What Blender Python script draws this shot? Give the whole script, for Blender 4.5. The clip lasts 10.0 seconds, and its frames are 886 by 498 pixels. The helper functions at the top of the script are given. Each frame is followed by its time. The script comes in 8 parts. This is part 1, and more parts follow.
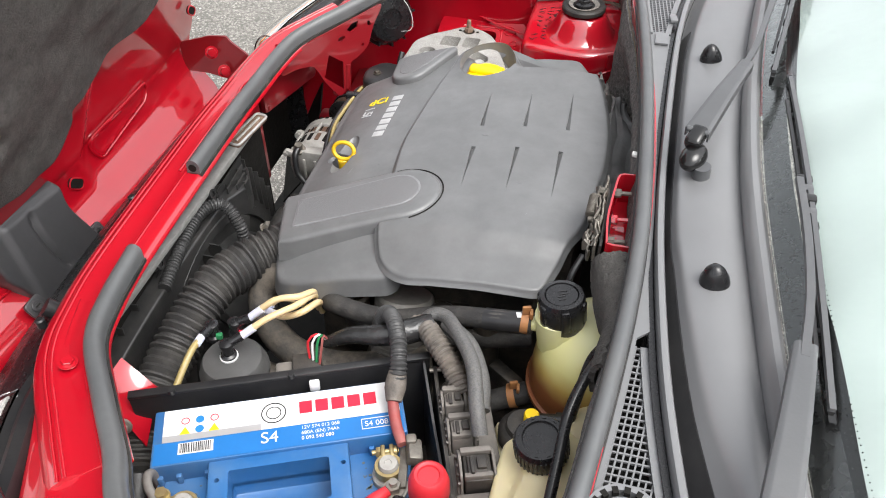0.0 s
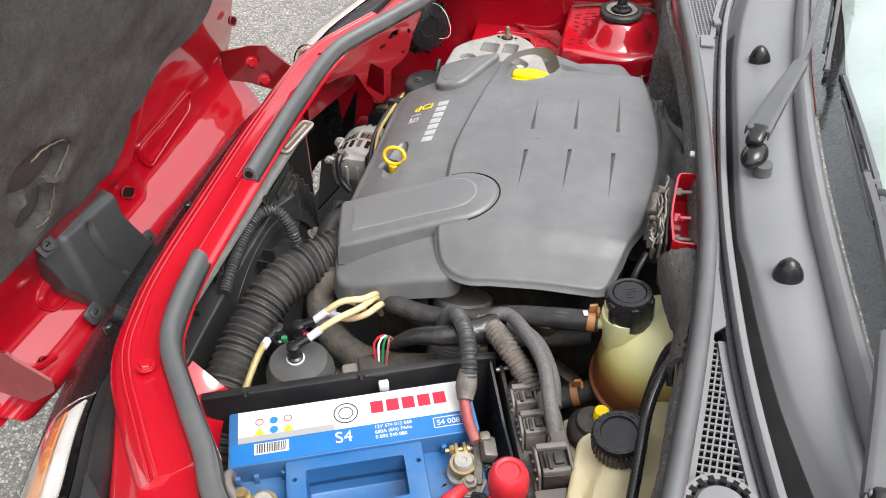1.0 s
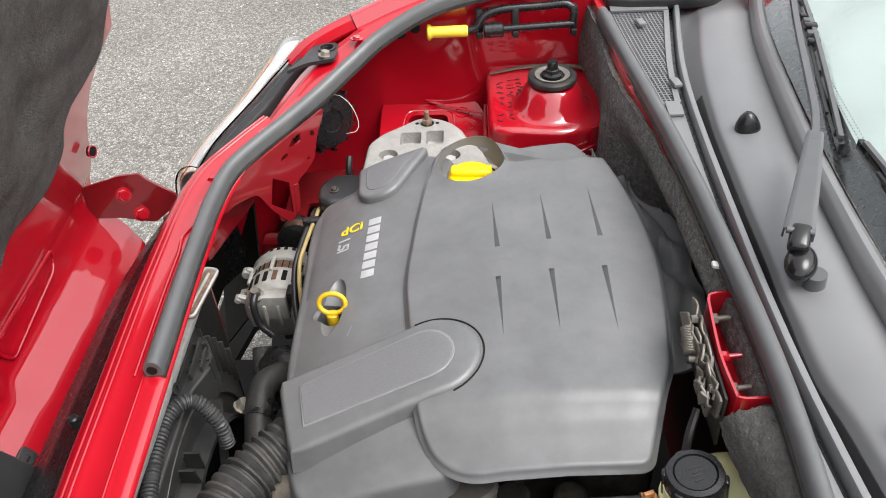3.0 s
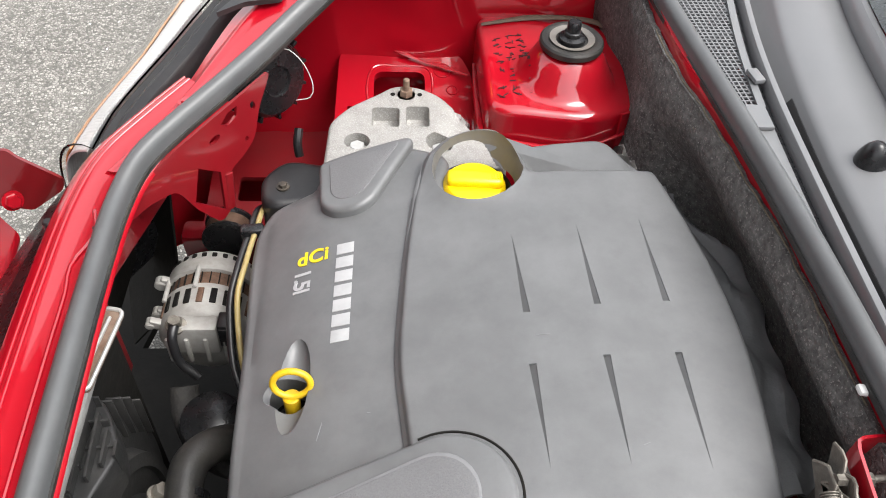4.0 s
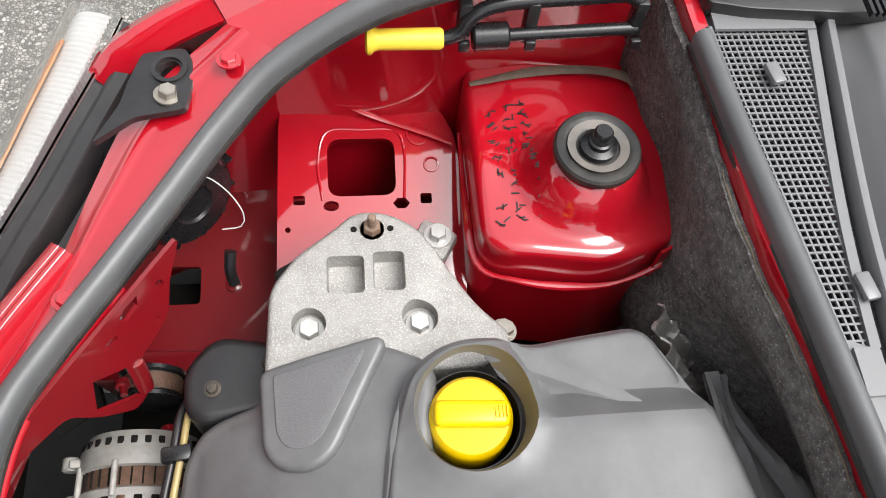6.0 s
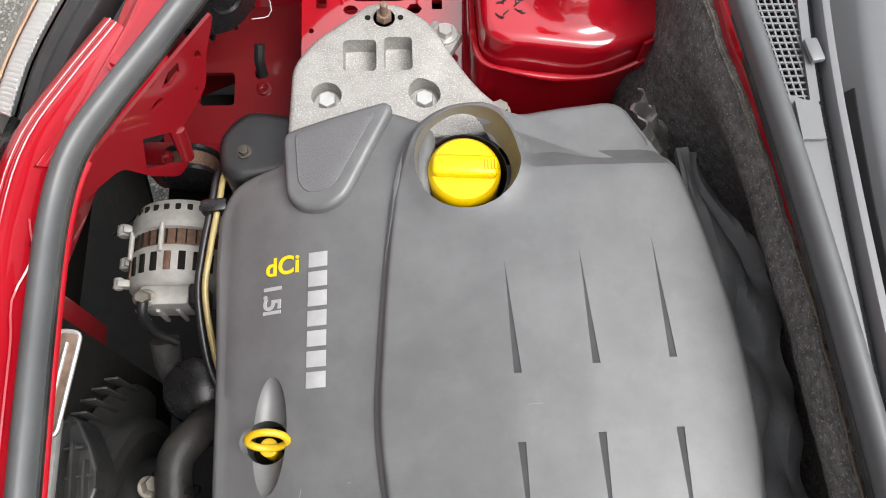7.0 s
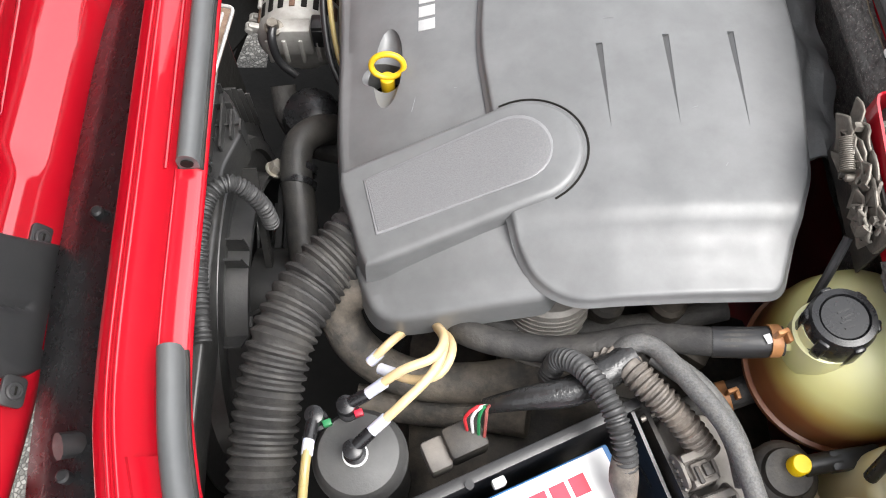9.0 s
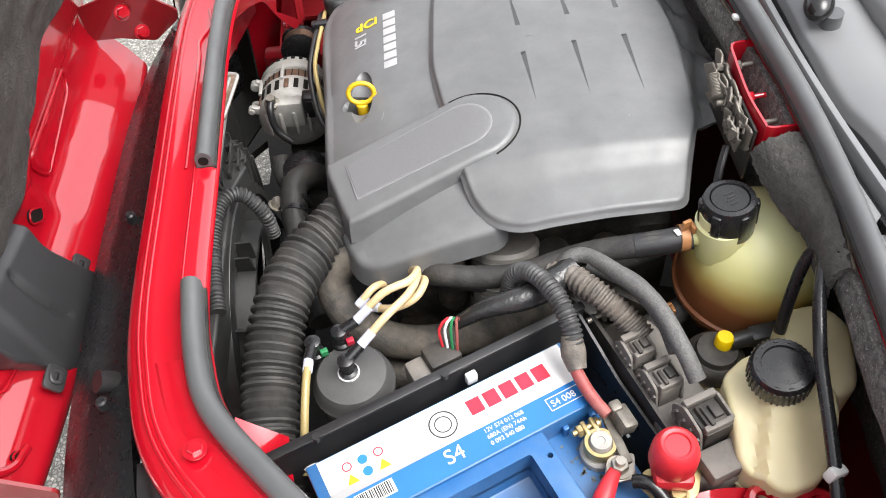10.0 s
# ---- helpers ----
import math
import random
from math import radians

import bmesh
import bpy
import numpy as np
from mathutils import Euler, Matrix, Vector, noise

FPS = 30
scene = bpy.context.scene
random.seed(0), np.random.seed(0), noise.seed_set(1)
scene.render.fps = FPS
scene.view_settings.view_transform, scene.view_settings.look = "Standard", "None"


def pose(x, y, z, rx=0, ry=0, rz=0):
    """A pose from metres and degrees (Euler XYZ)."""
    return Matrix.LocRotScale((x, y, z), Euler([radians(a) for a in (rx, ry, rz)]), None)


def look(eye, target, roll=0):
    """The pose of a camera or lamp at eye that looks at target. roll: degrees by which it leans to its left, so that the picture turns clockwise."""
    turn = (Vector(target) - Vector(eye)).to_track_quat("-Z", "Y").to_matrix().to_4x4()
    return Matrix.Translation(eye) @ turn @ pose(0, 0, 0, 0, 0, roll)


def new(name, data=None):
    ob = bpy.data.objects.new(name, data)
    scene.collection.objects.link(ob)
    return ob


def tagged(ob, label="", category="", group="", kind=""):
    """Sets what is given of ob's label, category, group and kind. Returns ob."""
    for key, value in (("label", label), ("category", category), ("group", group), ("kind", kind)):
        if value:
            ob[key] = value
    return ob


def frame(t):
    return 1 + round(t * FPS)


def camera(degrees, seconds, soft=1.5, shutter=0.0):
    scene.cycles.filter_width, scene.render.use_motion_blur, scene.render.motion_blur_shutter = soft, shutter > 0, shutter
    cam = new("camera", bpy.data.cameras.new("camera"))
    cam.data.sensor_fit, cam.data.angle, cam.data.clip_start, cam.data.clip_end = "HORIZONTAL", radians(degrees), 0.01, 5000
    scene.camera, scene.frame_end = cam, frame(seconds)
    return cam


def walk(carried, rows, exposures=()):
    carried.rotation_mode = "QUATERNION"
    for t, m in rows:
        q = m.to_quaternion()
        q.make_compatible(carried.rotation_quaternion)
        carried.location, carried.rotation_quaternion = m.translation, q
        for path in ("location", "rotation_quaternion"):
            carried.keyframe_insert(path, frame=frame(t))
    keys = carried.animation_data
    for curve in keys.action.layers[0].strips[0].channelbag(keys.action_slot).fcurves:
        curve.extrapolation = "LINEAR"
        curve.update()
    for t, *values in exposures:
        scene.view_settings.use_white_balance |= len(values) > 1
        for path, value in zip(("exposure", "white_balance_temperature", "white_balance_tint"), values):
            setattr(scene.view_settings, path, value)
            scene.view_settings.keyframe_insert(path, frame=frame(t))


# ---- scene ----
cam = camera(57.3, 10.0, soft=1.0)
PATH = [
    (0, (0.005, 0.006, 1.521), (-0.364, 1.441, 0.177), -0.3),
    (0.5, (-0.037, -0.028, 1.524), (-0.391, 1.366, 0.134), 0.8),
    (1, (-0.066, -0.03, 1.522), (-0.44, 1.422, 0.197), -1.1),
    (1.5, (-0.124, -0.05, 1.568), (-0.504, 1.557, 0.44), -3.5),
    (2, (-0.141, -0.043, 1.604), (-0.468, 1.657, 0.603), -5.2),
    (2.5, (-0.162, 0.051, 1.583), (-0.394, 1.707, 0.485), -5.4),
    (2.7, (-0.174, 0.126, 1.541), (-0.362, 1.731, 0.364), -5.3),
    (3.8, (-0.288, 0.484, 1.426), (-0.193, 1.867, -0.017), 2.9),
    (4, (-0.303, 0.557, 1.412), (-0.188, 1.904, -0.062), 4.1),
    (4.5, (-0.337, 0.814, 1.369), (-0.151, 2.057, -0.187), 7.2),
    (4.7, (-0.335, 0.907, 1.348), (-0.135, 2.111, -0.236), 8.0),
    (5, (-0.327, 0.996, 1.325), (-0.112, 2.132, -0.307), 8.4),
    (5.2, (-0.324, 1.022, 1.312), (-0.099, 2.128, -0.339), 8.3),
    (6.3, (-0.287, 1.011, 1.481), (-0.127, 1.826, -0.338), 7.8),
    (6.5, (-0.283, 0.969, 1.479), (-0.141, 1.741, -0.36), 7.6),
    (7, (-0.275, 0.863, 1.492), (-0.185, 1.556, -0.383), 5.7),
    (7.5, (-0.261, 0.749, 1.482), (-0.228, 1.426, -0.4), 2.0),
    (8, (-0.259, 0.661, 1.483), (-0.245, 1.312, -0.409), 1.0),
    (8.5, (-0.29, 0.565, 1.482), (-0.287, 1.245, -0.399), 0.7),
    (9, (-0.333, 0.435, 1.469), (-0.344, 1.283, -0.343), -0.8),
    (9.5, (-0.331, 0.283, 1.468), (-0.35, 1.384, -0.202), -2.9),
    (10, (-0.301, 0.133, 1.465), (-0.314, 1.411, -0.074), -5.7),
]
walk(cam, [(t, look(eye, target, roll)) for t, eye, target, roll in PATH],
     exposures=[(0, 1.42), (1, 1.48), (2.5, 1.32), (4, 1.5), (5, 1.40), (6.5, 1.28), (7, 1.25), (8, 1.52), (9, 1.80), (10, 1.73)])

# ---- sky, sun, exposure ----
world = bpy.data.worlds.new("sky")
scene.world = world
world.use_nodes = True
wn, wl = world.node_tree.nodes, world.node_tree.links
sky = wn.new("ShaderNodeTexSky")
sky.sky_type, sky.sun_disc = "NISHITA", False
sky.sun_elevation, sky.sun_rotation = radians(62), radians(116)
sky.air_density, sky.dust_density, sky.ozone_density = 1.0, 4.0, 1.0
pale = wn.new("ShaderNodeHueSaturation")
pale.inputs["Saturation"].default_value = 0.18
wl.new(sky.outputs[0], pale.inputs["Color"])
wl.new(pale.outputs[0], wn["Background"].inputs["Color"])
wn["Background"].inputs["Strength"].default_value = 0.15
sun = new("sun", bpy.data.lights.new("sun", "SUN"))
sun.data.energy, sun.data.angle, sun.data.color = 0.8, radians(40), (1.0, 0.98, 0.95)
sun.matrix_world = look((2.4, -0.57, 5.0), (0, 0.6, 0))
scene.view_settings.exposure = 1.15


# ---- materials ----
def mat(name, col, col2=None, rough=0.5, metal=0.0, scale=40.0, mix=0.5, bump=0.0, bscale=None, coat=0.0,
        speck=None, speck_size=300.0, speck_amount=0.62, rvar=0.1, dist=0.002, sss=0.0, spec=0.5, dust=0.0, dust_col=(0.35, 0.31, 0.26)):
    """A node material with variation at two scales, dust and relief."""
    m = bpy.data.materials.new(name)
    m.use_nodes = True
    n, l = m.node_tree.nodes, m.node_tree.links
    b = n["Principled BSDF"]
    tc = n.new("ShaderNodeTexCoord")

    def noise_tex(sc, det=6, rgh=0.6):
        t = n.new("ShaderNodeTexNoise")
        t.inputs["Scale"].default_value, t.inputs["Detail"].default_value, t.inputs["Roughness"].default_value = sc, det, rgh
        l.new(tc.outputs["Object"], t.inputs["Vector"])
        return t

    def ramp(src, a, c):
        r = n.new("ShaderNodeMapRange")
        r.inputs["From Min"].default_value, r.inputs["From Max"].default_value = a, c
        l.new(src, r.inputs["Value"])
        return r.outputs[0]

    def mixer(fac, a, c):
        x = n.new("ShaderNodeMix")
        x.data_type = "RGBA"
        l.new(fac, x.inputs[0])
        for k, v in ((6, a), (7, c)):
            if isinstance(v, tuple):
                x.inputs[k].default_value = (*v, 1)
            else:
                l.new(v, x.inputs[k])
        return x.outputs[2]

    big = noise_tex(scale)
    col2 = col2 or tuple(c * 0.78 for c in col)
    out = mixer(ramp(big.outputs["Fac"], 0.5 - mix * 0.5, 0.5 + mix * 0.5), col2, col)
    if speck:
        v = noise_tex(speck_size, 2, 0.5)
        out = mixer(ramp(v.outputs["Fac"], speck_amount, speck_amount + 0.05), out, speck)
    if dust:
        d = noise_tex(scale * 0.35, 8, 0.7)
        mm = n.new("ShaderNodeMath")
        mm.operation = "MULTIPLY"
        mm.inputs[1].default_value = dust
        l.new(ramp(d.outputs["Fac"], 0.42, 0.72), mm.inputs[0])
        out = mixer(mm.outputs[0], out, dust_col)
    l.new(out, b.inputs["Base Color"])
    r = n.new("ShaderNodeMapRange")
    r.inputs["To Min"].default_value, r.inputs["To Max"].default_value = max(0.02, rough - rvar), min(1, rough + rvar)
    l.new(noise_tex(scale * 2.3).outputs["Fac"], r.inputs["Value"])
    l.new(r.outputs[0], b.inputs["Roughness"])
    b.inputs["Metallic"].default_value = metal
    b.inputs["Coat Weight"].default_value = coat
    b.inputs["Coat Roughness"].default_value = 0.05
    b.inputs["Coat IOR"].default_value = 2.0
    b.inputs["Specular IOR Level"].default_value = spec
    if sss:
        b.inputs["Subsurface Weight"].default_value = sss
        b.inputs["Subsurface Radius"].default_value = (0.02, 0.015, 0.006)
        b.inputs["Subsurface Scale"].default_value = 0.5
    if bump:
        bp = n.new("ShaderNodeBump")
        bp.inputs["Strength"].default_value, bp.inputs["Distance"].default_value = bump, dist
        l.new(noise_tex(bscale or scale * 4, 4).outputs["Fac"], bp.inputs["Height"])
        l.new(bp.outputs[0], b.inputs["Normal"])
    return m


RED = mat("red_paint", (0.43, 0.003, 0.013), (0.38, 0.003, 0.012), 0.36, 0, 6, 0.8, coat=0.9, rvar=0.05, bump=0.02, bscale=11, dist=0.006, spec=0.12, dust=0.03, dust_col=(0.3, 0.1, 0.09))
# dusty inner red, its base darkened to carry the shade inside the bay
RED_DULL_SHADED = mat("red_paint_inner_shaded", (0.25, 0.002, 0.008), (0.15, 0.002, 0.006), 0.45, 0, 9, 0.9, coat=0.6, rvar=0.1, bump=0.12, bscale=30, dust=0.3, dust_col=(0.14, 0.05, 0.04), spec=0.3)
COVER = mat("grey_cover_plastic", (0.122, 0.124, 0.125), (0.100, 0.102, 0.103), 0.42, 0, 34, 0.4, bump=0.10, bscale=900, dist=0.0006, rvar=0.12, dust=0.42, dust_col=(0.185, 0.187, 0.189), spec=0.65)
# paler grey: real scratches, and the highlight painted on the duct rim
COVER_EDGE = mat("lit_worn_cover_edge", (0.20, 0.20, 0.205), (0.15, 0.15, 0.155), 0.4, 0, 60, 0.5)
COVER_TEX = mat("grained_cover_plastic", (0.15, 0.15, 0.153), (0.115, 0.115, 0.118), 0.62, 0, 700, 0.4, bump=0.5, bscale=900, dist=0.0015)
BLACK = mat("black_plastic", (0.017, 0.017, 0.018), (0.011, 0.011, 0.012), 0.36, 0, 60, 0.6, bump=0.15, bscale=350, dist=0.001, dust=0.22, dust_col=(0.07, 0.065, 0.06))
BLACK_CLEAN = mat("clean_black_plastic", (0.013, 0.013, 0.014), None, 0.28, 0, 40, 0.6, rvar=0.08, bump=0.06, bscale=300, dist=0.0008)
BLACK_DIRTY = mat("dusty_black_plastic", (0.028, 0.026, 0.024), (0.014, 0.013, 0.012), 0.55, 0, 50, 0.6, bump=0.25, bscale=260, dist=0.0015, dust=0.6, dust_col=(0.13, 0.11, 0.09))
COWL = mat("grey_cowl_plastic", (0.162, 0.164, 0.168), (0.138, 0.14, 0.144), 0.34, 0, 8, 0.6, bump=0.10, bscale=700, dist=0.0006, dust=0.10, dust_col=(0.22, 0.21, 0.2), spec=0.8)
SEAL = mat("rubber_seal", (0.098, 0.102, 0.105), (0.072, 0.076, 0.078), 0.42, 0, 30, 0.6, bump=0.12, bscale=260, dist=0.0008, dust=0.2, dust_col=(0.17, 0.165, 0.155), spec=0.6)
RUBBER = mat("black_rubber", (0.020, 0.020, 0.020), (0.011, 0.011, 0.011), 0.5, 0, 45, 0.5, bump=0.3, bscale=240, dist=0.0015, dust=0.45, dust_col=(0.10, 0.09, 0.075))
HOSE = mat("dusty_rubber_hose", (0.030, 0.029, 0.028), (0.014, 0.013, 0.013), 0.7, 0, 70, 0.45, bump=0.5, bscale=220, dist=0.002, dust=0.55, dust_col=(0.095, 0.088, 0.078))
BRAID = mat("braided_grey_sleeve", (0.12, 0.12, 0.12), (0.06, 0.06, 0.06), 0.6, 0, 500, 0.3, bump=0.4, bscale=700, dist=0.001, dust=0.3, dust_col=(0.2, 0.18, 0.15))
FELT = mat("black_felt", (0.20, 0.196, 0.188), (0.07, 0.068, 0.065), 0.95, 0, 130, 0.45, bump=1.0, bscale=190, dist=0.005, speck=(0.28, 0.268, 0.25), speck_size=420, speck_amount=0.61, spec=0.15, dust=0.25, dust_col=(0.05, 0.048, 0.045))
FELT_WARM = mat("bonnet_felt", (0.085, 0.082, 0.078), (0.050, 0.048, 0.045), 0.95, 0, 160, 0.5, bump=0.9, bscale=330, dist=0.003, speck=(0.13, 0.12, 0.105), speck_size=520, speck_amount=0.66, spec=0.15, dust=0.5, dust_col=(0.13, 0.125, 0.115))
MUD_HOSE = mat("muddy_rubber_hose", (0.075, 0.068, 0.06), (0.03, 0.028, 0.026), 0.72, 0, 60, 0.5, bump=0.5, bscale=200, dist=0.002, dust=0.85, dust_col=(0.21, 0.175, 0.135))
FELT_EDGE = mat("frayed_felt_edge", (0.20, 0.165, 0.115), (0.08, 0.07, 0.05), 0.9, 0, 90, 0.6, bump=0.5)
ALU = mat("cast_aluminium", (0.40, 0.39, 0.37), (0.27, 0.26, 0.24), 0.52, 0.35, 70, 0.6, bump=0.8, bscale=520, dist=0.0015, speck=(0.46, 0.45, 0.43), speck_size=650, speck_amount=0.56)
ALU_DULL = mat("dull_aluminium", (0.44, 0.43, 0.405), (0.26, 0.25, 0.23), 0.55, 0.2, 60, 0.6, bump=0.25, bscale=300, dist=0.001, dust=0.2)
STEEL = mat("zinc_steel", (0.42, 0.40, 0.36), (0.24, 0.21, 0.17), 0.42, 0.7, 90, 0.6, bump=0.1, bscale=400, dust=0.15)
DARK_STEEL = mat("greasy_dark_steel", (0.035, 0.033, 0.03), (0.02, 0.018, 0.016), 0.5, 0.3, 50, 0.7, bump=0.3, bscale=200, dust=0.65, dust_col=(0.17, 0.14, 0.105))
COPPER = mat("rusty_windings", (0.20, 0.115, 0.075), (0.085, 0.05, 0.035), 0.6, 0.4, 120, 0.6, bump=0.4, bscale=400)
BRASS = mat("passivated_brass", (0.55, 0.45, 0.22), (0.38, 0.28, 0.14), 0.4, 0.8, 90, 0.6, bump=0.15)
YELLOW = mat("yellow_plastic", (0.90, 0.62, 0.0), (0.82, 0.52, 0.0), 0.32, 0, 30, 0.7, rvar=0.08, bump=0.04, bscale=300, sss=0.1)
YELLOW_RUBBER = mat("yellow_grip", (0.85, 0.62, 0.05), (0.72, 0.5, 0.04), 0.5, 0, 40, 0.6, bump=0.1)
BLUE = mat("blue_battery_case", (0.026, 0.135, 0.35), (0.018, 0.10, 0.27), 0.36, 0, 22, 0.6, bump=0.08, bscale=200, dist=0.001, dust=0.45, dust_col=(0.15, 0.20, 0.24))
LABEL = mat("label_white", (0.72, 0.72, 0.71), (0.62, 0.62, 0.62), 0.35, 0, 25, 0.7, dust=0.15)
LABEL_GREY = mat("label_silver", (0.40, 0.40, 0.40), (0.33, 0.33, 0.33), 0.35, 0.2, 25, 0.7)
LABEL_BLUE = mat("label_blue", (0.02, 0.16, 0.45), None, 0.32, 0, 25, 0.7)
PRINT_RED = mat("print_red", (0.62, 0.02, 0.05), None, 0.4)
PRINT_WHITE = mat("print_white", (0.75, 0.75, 0.75), None, 0.45, bump=0.03)
PRINT_BLACK = mat("print_black", (0.03, 0.03, 0.03), None, 0.45)
PRINT_YELLOW = mat("print_yellow", (0.85, 0.62, 0.01), None, 0.45)
PRINT_BLUE = mat("print_blue", (0.02, 0.2, 0.55), None, 0.45)
SILVER = mat("silver_print", (0.44, 0.44, 0.44), (0.34, 0.34, 0.34), 0.4, 0.2, 60)
SILVER_DIM = mat("dim_silver_print", (0.42, 0.42, 0.43), (0.36, 0.36, 0.36), 0.45, 0.1, 60)
CREAM = mat("cream_tank_plastic", (0.66, 0.59, 0.37), (0.56, 0.49, 0.28), 0.42, 0, 18, 0.7, bump=0.06, bscale=120, sss=0.25, dust=0.2)
FUEL_PIPE = mat("amber_fuel_pipe", (0.62, 0.48, 0.28), (0.52, 0.38, 0.2), 0.35, 0, 40, 0.6, sss=0.2, bump=0.04)
FUEL_FULL = mat("fuel_filled_pipe", (0.36, 0.29, 0.13), (0.28, 0.21, 0.08), 0.3, 0, 40, 0.6, sss=0.2)
PIPE_END = mat("clear_pipe_end", (0.62, 0.64, 0.72), (0.5, 0.5, 0.6), 0.3, 0, 60, 0.6, sss=0.2)
RED_PLASTIC = mat("red_plastic", (0.62, 0.03, 0.04), (0.5, 0.02, 0.03), 0.42, 0, 40, 0.6, bump=0.06)
RED_CABLE = mat("red_cable", (0.32, 0.05, 0.045), (0.22, 0.05, 0.05), 0.55, 0, 60, 0.6, bump=0.2, dust=0.3)
GREEN = mat("green_clip", (0.02, 0.2, 0.07), None, 0.5)
ORANGE = mat("orange_clamp", (0.42, 0.19, 0.06), (0.28, 0.13, 0.06), 0.5, 0.2, 90, 0.6, bump=0.1)
GREY_RUBBER = mat("dusty_grey_rubber", (0.20, 0.20, 0.20), (0.11, 0.11, 0.11), 0.55, 0, 35, 0.7, bump=0.5, bscale=90, dist=0.003, dust=0.4, dust_col=(0.2, 0.19, 0.18))
ARM = mat("grey_wiper_paint", (0.085, 0.087, 0.09), (0.07, 0.072, 0.075), 0.38, 0, 40, 0.6, bump=0.05, bscale=300)
DUSTY_CAN = mat("dusty_filter_plastic", (0.065, 0.065, 0.065), (0.045, 0.045, 0.045), 0.5, 0, 40, 0.6, bump=0.15, bscale=260, dust=0.3, dust_col=(0.12, 0.115, 0.105))
DIP = mat("amber_plastic", (0.66, 0.42, 0.01), (0.52, 0.32, 0.01), 0.35, 0, 60, 0.6, bump=0.1)
FAN = mat("dusty_fan_plastic", (0.026, 0.026, 0.026), (0.018, 0.018, 0.018), 0.34, 0, 70, 0.5, bump=0.2, bscale=260, dist=0.001, dust=0.35, dust_col=(0.085, 0.08, 0.074))
LOOM = mat("dusty_loom_sleeve", (0.05, 0.05, 0.05), (0.03, 0.03, 0.03), 0.5, 0, 90, 0.5, bump=0.2, bscale=300)
POCKET = mat("smooth_grey_backing", (0.075, 0.072, 0.070), (0.05, 0.048, 0.046), 0.4, 0, 30, 0.6, bump=0.2, bscale=60, dist=0.003)
PALE_RAIL = mat("chalky_rail", (0.31, 0.31, 0.30), (0.20, 0.20, 0.19), 0.6, 0.2, 60, 0.6, bump=0.25, dust=0.25, dust_col=(0.2, 0.19, 0.17))
BRIGHT_STEEL = mat("bright_steel", (0.60, 0.60, 0.58), (0.45, 0.44, 0.42), 0.35, 0.5, 90, 0.6, bump=0.1)
DIRTY_ZINC = mat("dirty_zinc", (0.22, 0.205, 0.18), (0.10, 0.09, 0.075), 0.5, 0.5, 110, 0.5, bump=0.3, bscale=300, dust=0.3, dust_col=(0.2, 0.17, 0.13))
GREY_CONN = mat("dusty_grey_plastic", (0.19, 0.175, 0.16), (0.11, 0.10, 0.09), 0.62, 0, 45, 0.6, bump=0.2, bscale=200, dust=0.5, dust_col=(0.26, 0.23, 0.19))
TAPE = mat("dusty_tape", (0.17, 0.15, 0.13), (0.05, 0.045, 0.04), 0.6, 0, 60, 0.5, bump=0.5, bscale=120, dist=0.003, dust=0.5, dust_col=(0.25, 0.21, 0.17))
SHINY_TAPE = mat("glossy_black_tape", (0.014, 0.014, 0.014), (0.03, 0.03, 0.03), 0.22, 0, 50, 0.6, bump=0.6, bscale=90, dist=0.003)
RUST = mat("rusty_steel", (0.32, 0.24, 0.18), (0.16, 0.09, 0.06), 0.6, 0.5, 90, 0.5, bump=0.3)
CHALK_GREY = mat("grey_rail", (0.24, 0.23, 0.215), (0.15, 0.14, 0.13), 0.6, 0.2, 60, 0.6, bump=0.25, dust=0.3)
WHITE_PLASTIC = mat("white_plastic", (0.7, 0.7, 0.68), None, 0.4)
MARK = mat("black_marker_ink", (0.02, 0.015, 0.015), None, 0.5)
FOIL = mat("dirty_foil", (0.42, 0.41, 0.39), (0.25, 0.24, 0.22), 0.4, 0.7, 60, 0.6, bump=0.8, bscale=60, dist=0.004)
# grime taken near black, painting the shade of deep floors, holes and joints
SHADED_GRIME = mat("shaded_grimy_black", (0.013, 0.012, 0.011), (0.007, 0.007, 0.006), 0.7, 0, 30, 0.7, bump=0.4, bscale=120, dust=0.12, dust_col=(0.05, 0.042, 0.033), spec=0.12)
SHADE = mat("sun_shade_fabric", (0.52, 0.58, 0.57), (0.40, 0.46, 0.45), 0.5, 0.1, 5, 0.8, bump=0.3, bscale=8, dist=0.02)
SEALANT = mat("seam_sealer", (0.15, 0.115, 0.085), (0.08, 0.06, 0.045), 0.8, 0, 60, 0.6, bump=0.6, bscale=200)
TRIM = mat("satin_black_plastic", (0.036, 0.036, 0.038), (0.027, 0.027, 0.029), 0.44, 0, 40, 0.6, bump=0.2, bscale=700, dist=0.0008, dust=0.2, dust_col=(0.07, 0.068, 0.065), spec=0.8)
ORANGE_LENS = mat("amber_lens", (0.62, 0.25, 0.09), None, 0.25)


